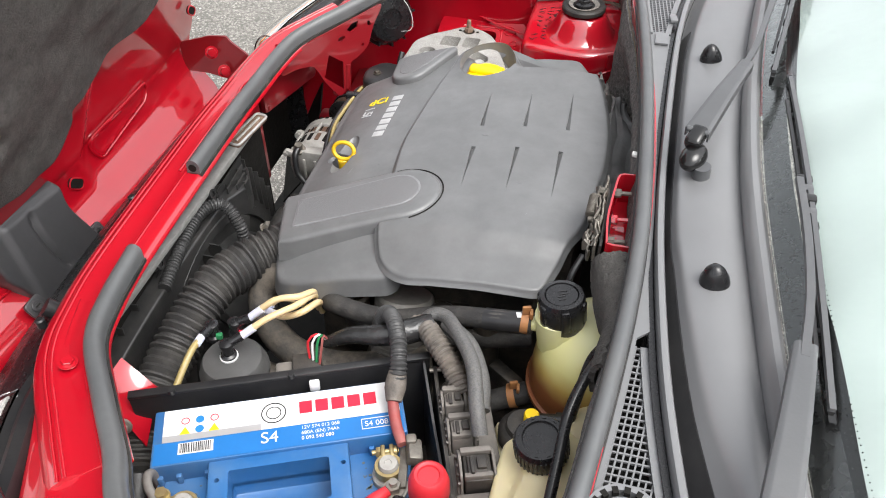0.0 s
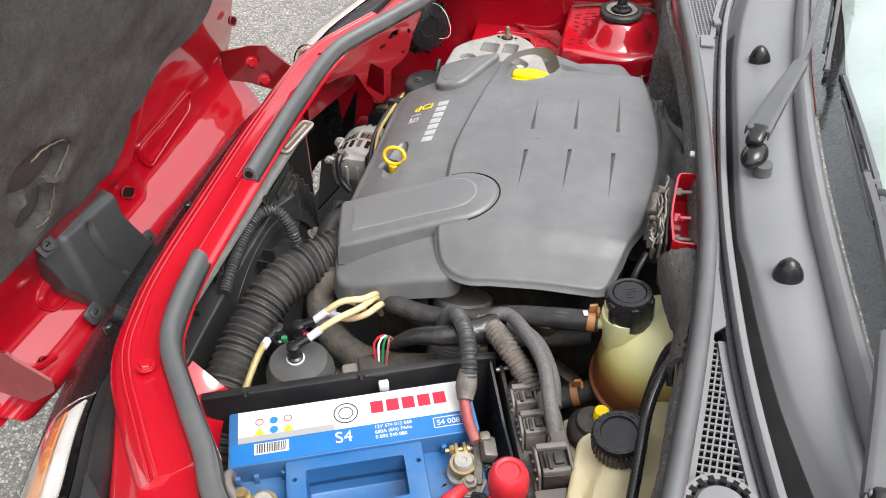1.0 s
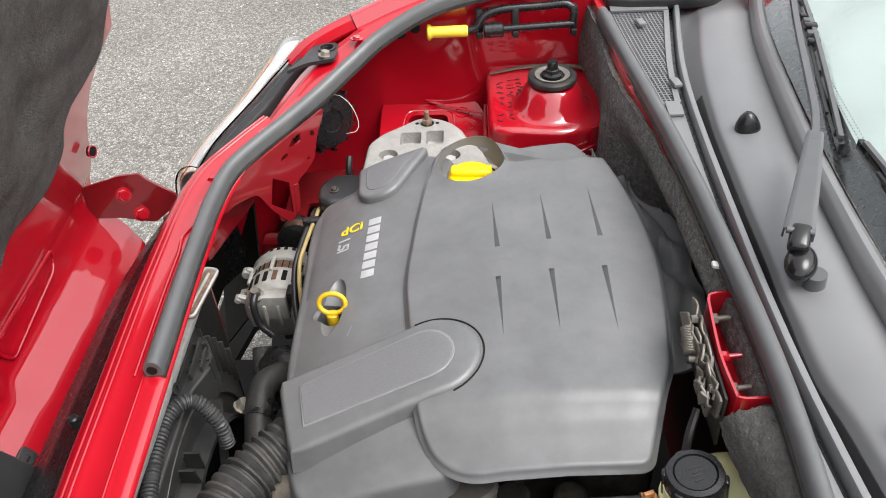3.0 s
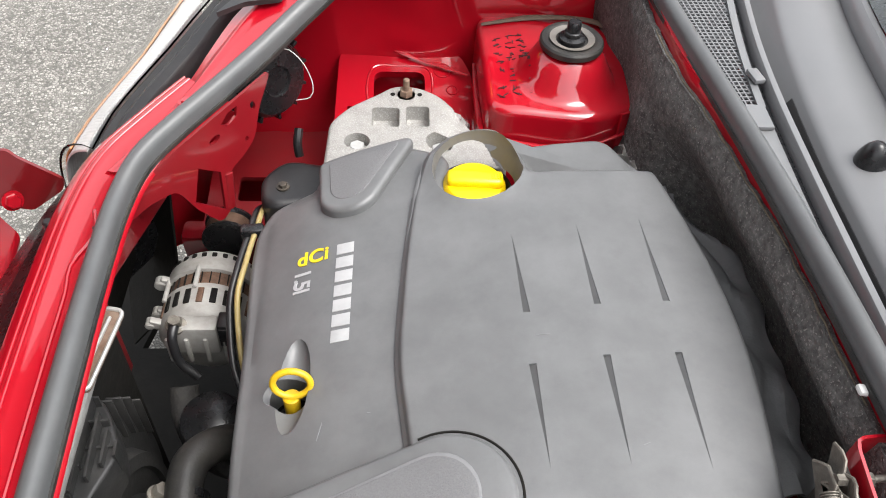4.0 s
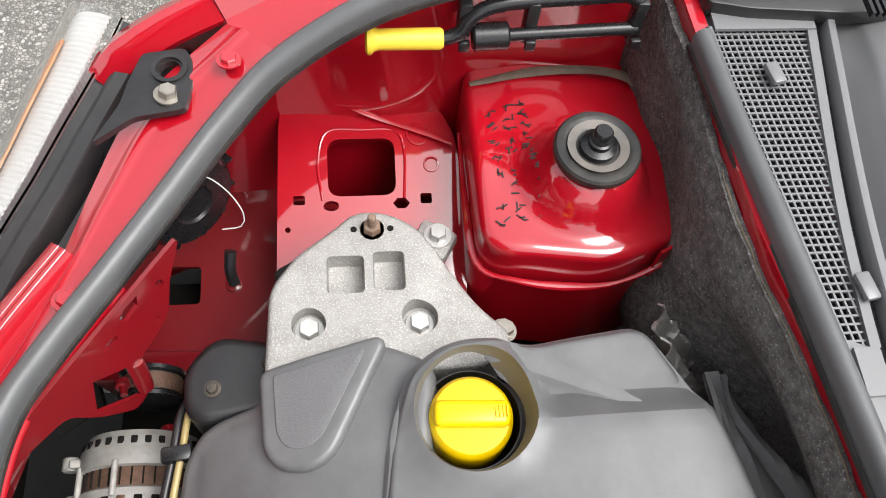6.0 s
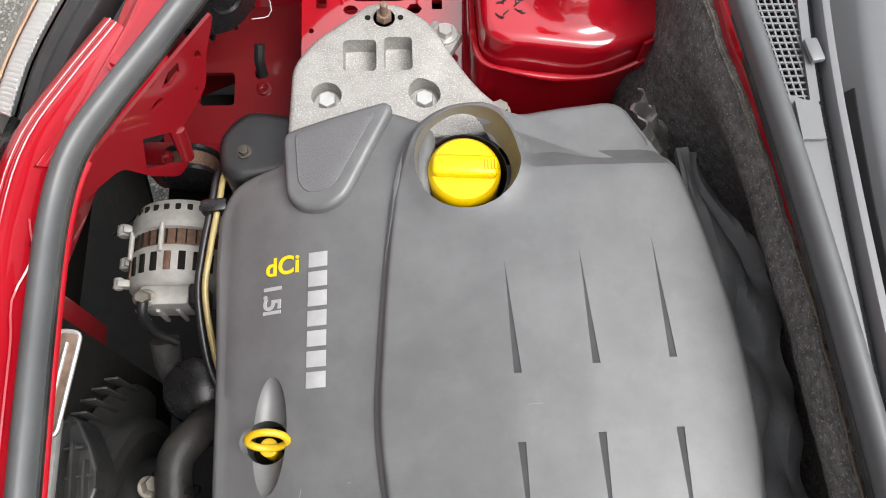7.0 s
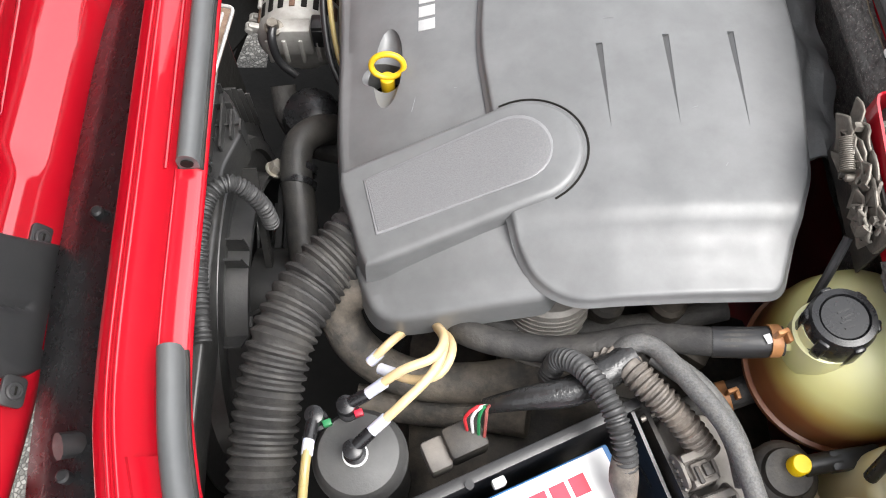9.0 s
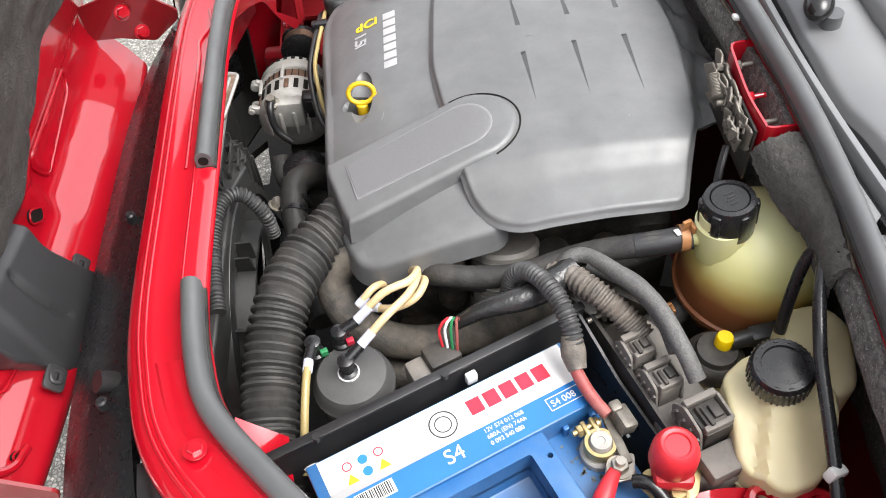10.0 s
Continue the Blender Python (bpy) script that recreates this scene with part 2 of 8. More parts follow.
def asphalt():
    m = bpy.data.materials.new("asphalt")
    m.use_nodes = True
    n, l = m.node_tree.nodes, m.node_tree.links
    b = n["Principled BSDF"]
    tc = n.new("ShaderNodeTexCoord")
    v = n.new("ShaderNodeTexVoronoi")
    v.inputs["Scale"].default_value = 120
    e = n.new("ShaderNodeTexVoronoi")
    e.feature, e.inputs["Scale"].default_value = "DISTANCE_TO_EDGE", 120
    big = n.new("ShaderNodeTexNoise")
    big.inputs["Scale"].default_value, big.inputs["Detail"].default_value = 1.1, 6
    fine = n.new("ShaderNodeTexNoise")
    fine.inputs["Scale"].default_value, fine.inputs["Detail"].default_value = 260, 3
    for t in (v, e, big, fine):
        l.new(tc.outputs["Object"], t.inputs["Vector"])
    sep = n.new("ShaderNodeSeparateColor")
    l.new(v.outputs["Color"], sep.inputs[0])
    cr = n.new("ShaderNodeValToRGB")
    for p, c in ((0.0, (0.115, 0.109, 0.097)), (0.45, (0.182, 0.173, 0.156)), (0.8, (0.255, 0.243, 0.218)), (1.0, (0.40, 0.38, 0.342))):
        el = cr.color_ramp.elements.new(p) if p not in (0.0, 1.0) else cr.color_ramp.elements[int(p)]
        el.position, el.color = p, (*c, 1)
    l.new(sep.outputs[0], cr.inputs[0])
    gap = n.new("ShaderNodeMapRange")
    gap.inputs["From Max"].default_value = 0.18
    l.new(e.outputs["Distance"], gap.inputs[0])
    x = n.new("ShaderNodeMix")
    x.data_type = "RGBA"
    x.inputs[6].default_value = (0.10, 0.095, 0.085, 1)
    l.new(gap.outputs[0], x.inputs[0])
    l.new(cr.outputs[0], x.inputs[7])
    y = n.new("ShaderNodeMix")
    y.data_type, y.blend_type = "RGBA", "MULTIPLY"
    y.inputs[0].default_value = 0.55
    cr2 = n.new("ShaderNodeMapRange")
    cr2.inputs["From Min"].default_value, cr2.inputs["From Max"].default_value = 0.3, 0.7
    cr2.inputs["To Min"].default_value, cr2.inputs["To Max"].default_value = 0.6, 1.3
    l.new(big.outputs["Fac"], cr2.inputs[0])
    l.new(x.outputs[2], y.inputs[6])
    l.new(cr2.outputs[0], y.inputs[7])
    l.new(y.outputs[2], b.inputs["Base Color"])
    b.inputs["Roughness"].default_value = 0.85
    add = n.new("ShaderNodeMath")
    add.operation = "ADD"
    l.new(gap.outputs[0], add.inputs[0])
    l.new(fine.outputs["Fac"], add.inputs[1])
    bp = n.new("ShaderNodeBump")
    bp.inputs["Strength"].default_value, bp.inputs["Distance"].default_value = 0.7, 0.004
    l.new(add.outputs[0], bp.inputs["Height"])
    l.new(bp.outputs[0], b.inputs["Normal"])
    return m


def tank_plastic():
    """Translucent yellow-green plastic that shows the brown coolant inside, up to its level."""
    m = bpy.data.materials.new("coolant_tank_plastic")
    m.use_nodes = True
    n, l = m.node_tree.nodes, m.node_tree.links
    b = n["Principled BSDF"]
    tc = n.new("ShaderNodeTexCoord")
    s = n.new("ShaderNodeSeparateXYZ")
    l.new(tc.outputs["Object"], s.inputs[0])
    nz = n.new("ShaderNodeTexNoise")
    nz.inputs["Scale"].default_value = 22
    l.new(tc.outputs["Object"], nz.inputs["Vector"])
    mm = n.new("ShaderNodeMath")
    mm.operation, mm.inputs[1].default_value = "MULTIPLY_ADD", 0.02
    l.new(nz.outputs["Fac"], mm.inputs[0])
    l.new(s.outputs[2], mm.inputs[2])
    r = n.new("ShaderNodeMapRange")
    r.inputs["From Min"].default_value, r.inputs["From Max"].default_value = 0.0, 0.2
    l.new(mm.outputs[0], r.inputs[0])
    cr = n.new("ShaderNodeValToRGB")
    stops = ((0.0, (0.15, 0.05, 0.025)), (0.50, (0.24, 0.085, 0.03)), (0.60, (0.44, 0.31, 0.09)), (0.70, (0.60, 0.57, 0.24)), (1.0, (0.70, 0.70, 0.42)))
    for i, (p, c) in enumerate(stops):
        el = cr.color_ramp.elements[0] if i == 0 else cr.color_ramp.elements[-1] if i == 4 else cr.color_ramp.elements.new(p)
        el.position, el.color = p, (*c, 1)
    l.new(r.outputs[0], cr.inputs[0])
    l.new(cr.outputs[0], b.inputs["Base Color"])
    b.inputs["Roughness"].default_value = 0.36
    b.inputs["Subsurface Weight"].default_value = 0.3
    b.inputs["Subsurface Radius"].default_value = (0.02, 0.02, 0.008)
    return m


def glass(name, tint=(0.93, 0.97, 0.95)):
    m = bpy.data.materials.new(name)
    m.use_nodes = True
    b = m.node_tree.nodes["Principled BSDF"]
    b.inputs["Base Color"].default_value = (*tint, 1)
    b.inputs["Transmission Weight"].default_value, b.inputs["Roughness"].default_value, b.inputs["IOR"].default_value = 1.0, 0.02, 1.45
    return m


ASPHALT, TANK, GLASS = asphalt(), tank_plastic(), glass("windscreen_glass")
LENS = glass("headlamp_lens", (0.97, 0.97, 0.95))

# ---- building helpers ----
WHERE = {}


def thing(name, at, label, category, group="", kind=""):
    e = new(name)
    e.empty_display_size = 0.02
    e.location = at
    WHERE[e] = Vector(at)
    return tagged(e, label, category, group, kind)


def finish(bm, name, material, at, sharp=38):
    bmesh.ops.recalc_face_normals(bm, faces=bm.faces)
    for f in bm.faces:
        f.smooth = True
    for e in bm.edges:
        if len(e.link_faces) == 2 and e.calc_face_angle(0) > radians(sharp):
            e.smooth = False
    bm.transform(Matrix.Translation(-at))
    me = bpy.data.meshes.new(name)
    bm.to_mesh(me)
    bm.free()
    me.materials.append(material)
    return me


def part(name, bm, material, parent, label="", sharp=38):
    """Links a bmesh, given in world places, as one mesh object under a thing or a part."""
    at = WHERE[parent]
    ob = new(name, finish(bm, name, material, at, sharp))
    ob.parent = parent
    WHERE[ob] = at
    return tagged(ob, label)


def solo(name, bm, material, at, label, category, group="", kind="", sharp=38):
    """A thing of one mesh."""
    ob = new(name, finish(bm, name, material, Vector(at), sharp))
    ob.location = at
    WHERE[ob] = Vector(at)
    return tagged(ob, label, category, group, kind)


def B():
    return bmesh.new()


def V(*a):
    return Vector(a)


def frame_of(axis, hint=(0, 0, 1)):
    z = Vector(axis).normalized()
    h = Vector(hint)
    if abs(z.dot(h.normalized())) > 0.95:
        h = Vector((1, 0, 0))
    x = h.cross(z).normalized()
    return Matrix((x, z.cross(x), z)).transposed().to_4x4()


def box(bm, c, s, rot=(0, 0, 0), bev=0.0, seg=2):
    t = B()
    bmesh.ops.create_cube(t, size=1, matrix=Matrix.Diagonal((*s, 1)))
    if bev:
        bmesh.ops.bevel(t, geom=t.edges[:], offset=bev, segments=seg, affect="EDGES", profile=0.5)
    t.transform(pose(*c, *rot))
    return join(bm, t)


def join(bm, t):
    """Adds the mesh of t to bm."""
    me = bpy.data.meshes.new("tmp")
    t.to_mesh(me)
    t.free()
    bm.from_mesh(me)
    bpy.data.meshes.remove(me)
    return bm


def lathe(bm, at, axis, prof, n=32, closed=True):
    """A turned shape: prof holds (radius, height along the axis)."""
    m = Matrix.Translation(at) @ frame_of(axis)
    rings = []
    for r, h in prof:
        if r < 1e-5:
            rings.append([bm.verts.new(m @ Vector((0, 0, h)))])
        else:
            rings.append([bm.verts.new(m @ Vector((r * math.cos(2 * math.pi * i / n), r * math.sin(2 * math.pi * i / n), h))) for i in range(n)])
    for a, b in zip(rings, rings[1:]):
        for i in range(n):
            j = (i + 1) % n
            if len(a) == 1 and len(b) == 1:
                continue
            if len(a) == 1:
                bm.faces.new((a[0], b[j], b[i]))
            elif len(b) == 1:
                bm.faces.new((a[i], a[j], b[0]))
            else:
                bm.faces.new((a[i], a[j], b[j], b[i]))
    if closed:
        for ring in (rings[0], rings[-1]):
            if len(ring) > 2:
                bm.faces.new(ring)
    return bm


def cyl(bm, p0, p1, r0, r1=None, n=20, bev=0.0):
    r1 = r0 if r1 is None else r1
    d = Vector(p1) - Vector(p0)
    h = d.length
    prof = [(r0, 0), (r1, h)]
    if bev:
        prof = [(r0 - bev, 0), (r0, bev), (r1, h - bev), (r1 - bev, h)]
    return lathe(bm, p0, d, prof, n)


def hexagon(bm, p0, axis, r, h):
    return lathe(bm, p0, axis, [(r, 0), (r, h * 0.85), (r * 0.9, h)], 6)


def bolt(bm, p, axis, r=0.008, h=0.006, washer=1.5):
    a = Vector(axis).normalized()
    if washer:
        cyl(bm, p, Vector(p) + a * 0.0018, r * washer, n=20)
    hexagon(bm, Vector(p) + a * 0.0015, axis, r, h)
    return bm


def curve(pts, step=0.006):
    """A smooth line through the points, evenly stepped."""
    p = [Vector(q) for q in pts]
    p = [p[0] * 2 - p[1], *p, p[-1] * 2 - p[-2]]
    out = []
    for a, b, c, d in zip(p, p[1:], p[2:], p[3:]):
        n = max(2, int((c - b).length / step))
        for i in range(n):
            t = i / n
            out.append(0.5 * (2 * b + (c - a) * t + (2 * a - 5 * b + 4 * c - d) * t * t + (3 * b - a - 3 * c + d) * t ** 3))
    out.append(p[-2])
    return out


def tube(bm, pts, r, n=12, step=0.006, ridge=0.0, pitch=0.006, flat=1.0, smooth=True, ends=None):
    """A hose along the points; ridge and pitch give corrugations; r may be a list along the way."""
    line = curve(pts, min(step, pitch / 4) if ridge else step) if smooth else [Vector(q) for q in pts]
    total = sum((b - a).length for a, b in zip(line, line[1:]))
    up = None
    s, rings, last = 0.0, [], None
    for i, p in enumerate(line):
        d = (line[min(i + 1, len(line) - 1)] - line[max(i - 1, 0)]).normalized()
        if up is None:
            up = Vector((0, 0, 1)) if abs(d.z) < 0.9 else Vector((1, 0, 0))
        up = (up - d * up.dot(d)).normalized()
        side = d.cross(up)
        s += (p - last).length if last is not None else 0
        last = p
        k = s / total if total else 0
        if isinstance(r, (list, tuple)):
            f = k * (len(r) - 1)
            j = min(int(f), len(r) - 2)
            rr = r[j] + (r[j + 1] - r[j]) * (f - j)
        else:
            rr = r
        if ridge:
            ph = (s / pitch) % 1
            rr += ridge * (1 if ph < 0.45 else -1 if 0.55 < ph < 0.95 else 0)
        rings.append([bm.verts.new(p + side * math.cos(2 * math.pi * a / n) * rr + up * math.sin(2 * math.pi * a / n) * rr * flat) for a in range(n)])
    for a, b in zip(rings, rings[1:]):
        for i in range(n):
            j = (i + 1) % n
            bm.faces.new((a[i], a[j], b[j], b[i]))
    bm.faces.new(rings[0])
    bm.faces.new(rings[-1])
    return bm


def strip(bm, pts, prof, step=0.01, smooth=True, tilt=(0, 0, 1)):
    """Sweeps a profile of (across, up) points along a line, staying upright. Across is to the right of the way."""
    line = curve(pts, step) if smooth else [Vector(p) for p in pts]
    rings = []
    for i, p in enumerate(line):
        d = (line[min(i + 1, len(line) - 1)] - line[max(i - 1, 0)]).normalized()
        side = d.cross(Vector(tilt)).normalized()
        up = side.cross(d)
        rings.append([bm.verts.new(p + side * a + up * b) for a, b in prof])
    n = len(prof)
    for a, b in zip(rings, rings[1:]):
        for i in range(n):
            j = (i + 1) % n
            bm.faces.new((a[i], a[j], b[j], b[i]))
    bm.faces.new(rings[0])
    bm.faces.new(rings[-1])
    return bm


def rounded(poly, r, seg=5):
    """The polygon with its corners rounded by r (or a list of radii)."""
    n, out = len(poly), []
    for i, p in enumerate(poly):
        rad = r[i] if isinstance(r, (list, tuple)) else r
        p = Vector(p).to_2d()
        a, b = Vector(poly[i - 1]).to_2d() - p, Vector(poly[(i + 1) % n]).to_2d() - p
        rad = min(rad, a.length * 0.49, b.length * 0.49)
        if rad < 1e-5:
            out.append(p)
            continue
        p0, p1 = p + a.normalized() * rad, p + b.normalized() * rad
        for k in range(seg + 1):
            t = k / seg
            out.append(p0 * (1 - t) ** 2 + p * 2 * t * (1 - t) + p1 * t * t)
    return out


def slab(bm, poly, top, thick=0.02, rim=0.006, grid=0.012, skirt=None, flare=0.0):
    """A moulded shell over the outline: top(x, y) is its height, rim the rounding of its edge, skirt the depth of its sides."""
    t = B()
    poly = [Vector(p).to_2d() for p in poly]
    area = sum(a.x * b.y - b.x * a.y for a, b in zip(poly, poly[1:] + poly[:1]))
    if area < 0:
        poly = poly[::-1]
    f = t.faces.new([t.verts.new((p.x, p.y, 0)) for p in poly])
    if grid:
        for ax in (0, 1):
            lo, hi = min(p[ax] for p in poly), max(p[ax] for p in poly)
            k = lo + grid
            while k < hi - grid * 0.3:
                no = (1, 0, 0) if ax == 0 else (0, 1, 0)
                bmesh.ops.bisect_plane(t, geom=t.verts[:] + t.edges[:] + t.faces[:], plane_co=(k, k, 0), plane_no=no, dist=1e-5)
                k += grid
    edges = [e for e in t.edges if len(e.link_faces) == 1]
    nxt = {}
    for e in edges:
        lp = e.link_loops[0]
        nxt[lp.vert] = lp.link_loop_next.vert
    start = next(iter(nxt))
    loop, v = [start], nxt[start]
    while v is not start:
        loop.append(v)
        v = nxt[v]
    n = len(loop)
    outs = []
    for i in range(n):
        a, b = loop[i - 1].co, loop[(i + 1) % n].co
        d = (b - a).to_2d()
        outs.append(Vector((d.y, -d.x)).normalized() if d.length > 1e-9 else Vector((0, 0)))
    base = [v.co.copy() for v in loop]
    for v in t.verts:
        v.co.z = top(v.co.x, v.co.y)
    prev = loop
    depth = thick if skirt is None else skirt
    steps = [(math.sin(k * math.pi / 8), 1 - math.cos(k * math.pi / 8)) for k in (1, 2, 3, 4)]
    rows = [(rim * a, rim * b) for a, b in steps] + [(rim + flare * 0.5, rim + (depth - rim) * 0.5), (rim + flare, depth)]
    for off, drop in rows:
        ring = [t.verts.new((base[i].x + outs[i].x * off, base[i].y + outs[i].y * off, loop[i].co.z - drop)) for i in range(n)]
        for i in range(n):
            j = (i + 1) % n
            t.faces.new((prev[i], ring[i], ring[j], prev[j]))
        prev = ring
    t.faces.new(prev[::-1])
    return join(bm, t)


def prism(bm, poly, z0, z1, bev=0.0, m=None):
    """A straight-sided block over a plan."""
    t = B()
    poly = [Vector(p).to_2d() for p in poly]
    f = t.faces.new([t.verts.new((p.x, p.y, z0)) for p in poly])
    r = bmesh.ops.extrude_face_region(t, geom=[f])
    bmesh.ops.translate(t, verts=[v for v in r["geom"] if isinstance(v, bmesh.types.BMVert)], vec=(0, 0, z1 - z0))
    bmesh.ops.recalc_face_normals(t, faces=t.faces)
    if bev:
        es = [e for e in t.edges if len(e.link_faces) == 2 and e.calc_face_angle(0) > radians(30)]
        bmesh.ops.bevel(t, geom=es, offset=bev, segments=2, affect="EDGES", profile=0.5)
    if m:
        t.transform(m)
    return join(bm, t)


def plate(bm, outer, holes, thick, m):
    """A flat sheet with holes through it, drawn in the plane of the matrix m."""
    t = B()
    es = []
    for lp in (outer, *holes):
        vs = [t.verts.new((p[0], p[1], 0)) for p in lp]
        es += [t.edges.new((vs[i], vs[(i + 1) % len(vs)])) for i in range(len(vs))]
    bmesh.ops.triangle_fill(t, use_beauty=True, use_dissolve=False, edges=es)
    r = bmesh.ops.extrude_face_region(t, geom=t.faces[:])
    bmesh.ops.translate(t, verts=[v for v in r["geom"] if isinstance(v, bmesh.types.BMVert)], vec=(0, 0, -thick))
    t.transform(m)
    return join(bm, t)


def ring2(cx, cy, r, n=16, sx=1.0, sy=1.0):
    return [(cx + r * sx * math.cos(2 * math.pi * i / n), cy + r * sy * math.sin(2 * math.pi * i / n)) for i in range(n)]


def rect2(x0, y0, x1, y1, r=0.0):
    p = [(x0, y0), (x1, y0), (x1, y1), (x0, y1)]
    return [tuple(q) for q in rounded(p, r)] if r else p


def sheet(bm, f, nu, nv, thick=0.002):
    """A curved sheet of some thickness: f(u, v) with u, v from 0 to 1."""
    t = B()
    pts = [[Vector(f(i / nu, j / nv)) for j in range(nv + 1)] for i in range(nu + 1)]
    g = [[t.verts.new(p) for p in row] for row in pts]
    for i in range(nu):
        for j in range(nv):
            t.faces.new((g[i][j], g[i + 1][j], g[i + 1][j + 1], g[i][j + 1]))
    if thick:
        h = []
        for i in range(nu + 1):
            row = []
            for j in range(nv + 1):
                du = pts[min(i + 1, nu)][j] - pts[max(i - 1, 0)][j]
                dv = pts[i][min(j + 1, nv)] - pts[i][max(j - 1, 0)]
                n = du.cross(dv)
                row.append(t.verts.new(pts[i][j] - (n.normalized() if n.length > 1e-12 else Vector((0, 0, 1))) * thick))
            h.append(row)
        for i in range(nu):
            for j in range(nv):
                t.faces.new((h[i][j], h[i][j + 1], h[i + 1][j + 1], h[i + 1][j]))
        rim = [(i, 0) for i in range(nu)] + [(nu, j) for j in range(nv)] + [(i, nv) for i in range(nu, 0, -1)] + [(0, j) for j in range(nv, 0, -1)]
        for (i, j), (k, m) in zip(rim, rim[1:] + rim[:1]):
            t.faces.new((g[i][j], h[i][j], h[k][m], g[k][m]))
    return join(bm, t)


def along(line, u):
    """The place at the share u of a line of points."""
    k = min(max(u, 0), 1) * (len(line) - 1)
    i = min(int(k), len(line) - 2)
    return line[i].lerp(line[i + 1], k - i)


def cut(bm, cutter):
    """bm with the shape of cutter taken away."""
    obs = []
    for b in (bm, cutter):
        bmesh.ops.recalc_face_normals(b, faces=b.faces)
        me = bpy.data.meshes.new("tmp")
        b.to_mesh(me)
        b.free()
        obs.append(new("tmp", me))
    md = obs[0].modifiers.new("cut", "BOOLEAN")
    md.operation, md.object, md.solver = "DIFFERENCE", obs[1], "EXACT"
    me = bpy.data.meshes.new_from_object(obs[0].evaluated_get(bpy.context.evaluated_depsgraph_get()))
    out = B()
    out.from_mesh(me)
    for o in obs:
        d = o.data
        bpy.data.objects.remove(o)
        bpy.data.meshes.remove(d)
    bpy.data.meshes.remove(me)
    return out


def lettering(body, size, m, thick=0.0003, space=1.0, bold=0.0):
    """A bmesh of built-in-font letters, laid in the plane of m."""
    c = bpy.data.curves.new("tmp", "FONT")
    c.body, c.size, c.extrude, c.space_character = body, size, thick, space
    c.offset = bold
    c.align_x, c.align_y = "LEFT", "BOTTOM_BASELINE"
    o = new("tmp", c)
    me = bpy.data.meshes.new_from_object(o.evaluated_get(bpy.context.evaluated_depsgraph_get()))
    t = B()
    t.from_mesh(me)
    bpy.data.objects.remove(o)
    bpy.data.curves.remove(c)
    bpy.data.meshes.remove(me)
    t.transform(m)
    return t


def plane_m(o, x, y):
    """A matrix with origin o and the in-plane axes x and y."""
    x = Vector(x).normalized()
    z = x.cross(Vector(y)).normalized()
    m = Matrix((x, z.cross(x), z)).transposed().to_4x4()
    return Matrix.Translation(o) @ m


def lerp_line(pts, x):
    """The height of a broken line at x."""
    if x <= pts[0][0]:
        return pts[0][1]
    for (a, b), (c, d) in zip(pts, pts[1:]):
        if x <= c:
            return b + (d - b) * (x - a) / (c - a)
    return pts[-1][1]


def bend_line(pts, x):
    """The height at x of a smooth line through the points."""
    if x <= pts[0][0]:
        return pts[0][1] + (pts[1][1] - pts[0][1]) / (pts[1][0] - pts[0][0]) * (x - pts[0][0])
    n = len(pts)
    for i in range(n - 1):
        (a, b), (c, d) = pts[i], pts[i + 1]
        if x <= c or i == n - 2:
            h = c - a
            m0 = (d - pts[i - 1][1]) / (c - pts[i - 1][0]) if i else (d - b) / h
            m1 = (pts[i + 2][1] - b) / (pts[i + 2][0] - a) if i + 2 < n else (d - b) / h
            t = (x - a) / h
            if t > 1:
                return d + m1 * (x - c)
            return (2 * t ** 3 - 3 * t * t + 1) * b + (t ** 3 - 2 * t * t + t) * h * m0 + (3 * t * t - 2 * t ** 3) * d + (t ** 3 - t * t) * h * m1


def soft_step(a, b, x):
    t = min(1, max(0, (x - a) / (b - a)))
    return t * t * (3 - 2 * t)


# ---- ground ----
def ground_sheet():
    bm = B()
    bmesh.ops.create_grid(bm, x_segments=8, y_segments=8, size=400)
    solo("ground", bm, ASPHALT, (0, 0, 0), "rough grey asphalt with small pale stones", "ground", kind="structure")


ground_sheet()

# ---- car body ----
MID = 0.875          # the car's middle line, y


def mir(pts):
    """The same line on the other side of the car."""
    return [(p[0], 2 * MID - p[1], p[2]) for p in pts]


car = thing("car", (0, MID, 0), "bright red hatchback front end with its bonnet open", "car")

# the line on which the bonnet seal lies, near side, front, far side
SEAL_NEAR = [(-0.30, 0.235, 0.915), (-0.365, 0.301, 0.89), (-0.401, 0.349, 0.875), (-0.458, 0.414, 0.86), (-0.52, 0.49, 0.845), (-0.546, 0.557, 0.836), (-0.562, 0.644, 0.832)]
SEAL_FRONT = [(-0.570, 0.819, 0.836), (-0.577, 0.95, 0.836), (-0.5845, 1.06, 0.829), (-0.5845, 1.148, 0.830)]
SEAL_BEND = [(-0.571, 1.205, 0.840), (-0.541, 1.254, 0.848), (-0.503, 1.308, 0.856), (-0.461, 1.368, 0.867), (-0.412, 1.430, 0.888)]
SEAL_FAR = [(-0.36, 1.474, 0.914), (-0.27, 1.508, 0.948), (-0.15, 1.528, 0.967), (-0.03, 1.537, 0.982)]


def drop(pts, dz, dx=0.0):
    return [(p[0] + dx, p[1], p[2] + dz) for p in pts]


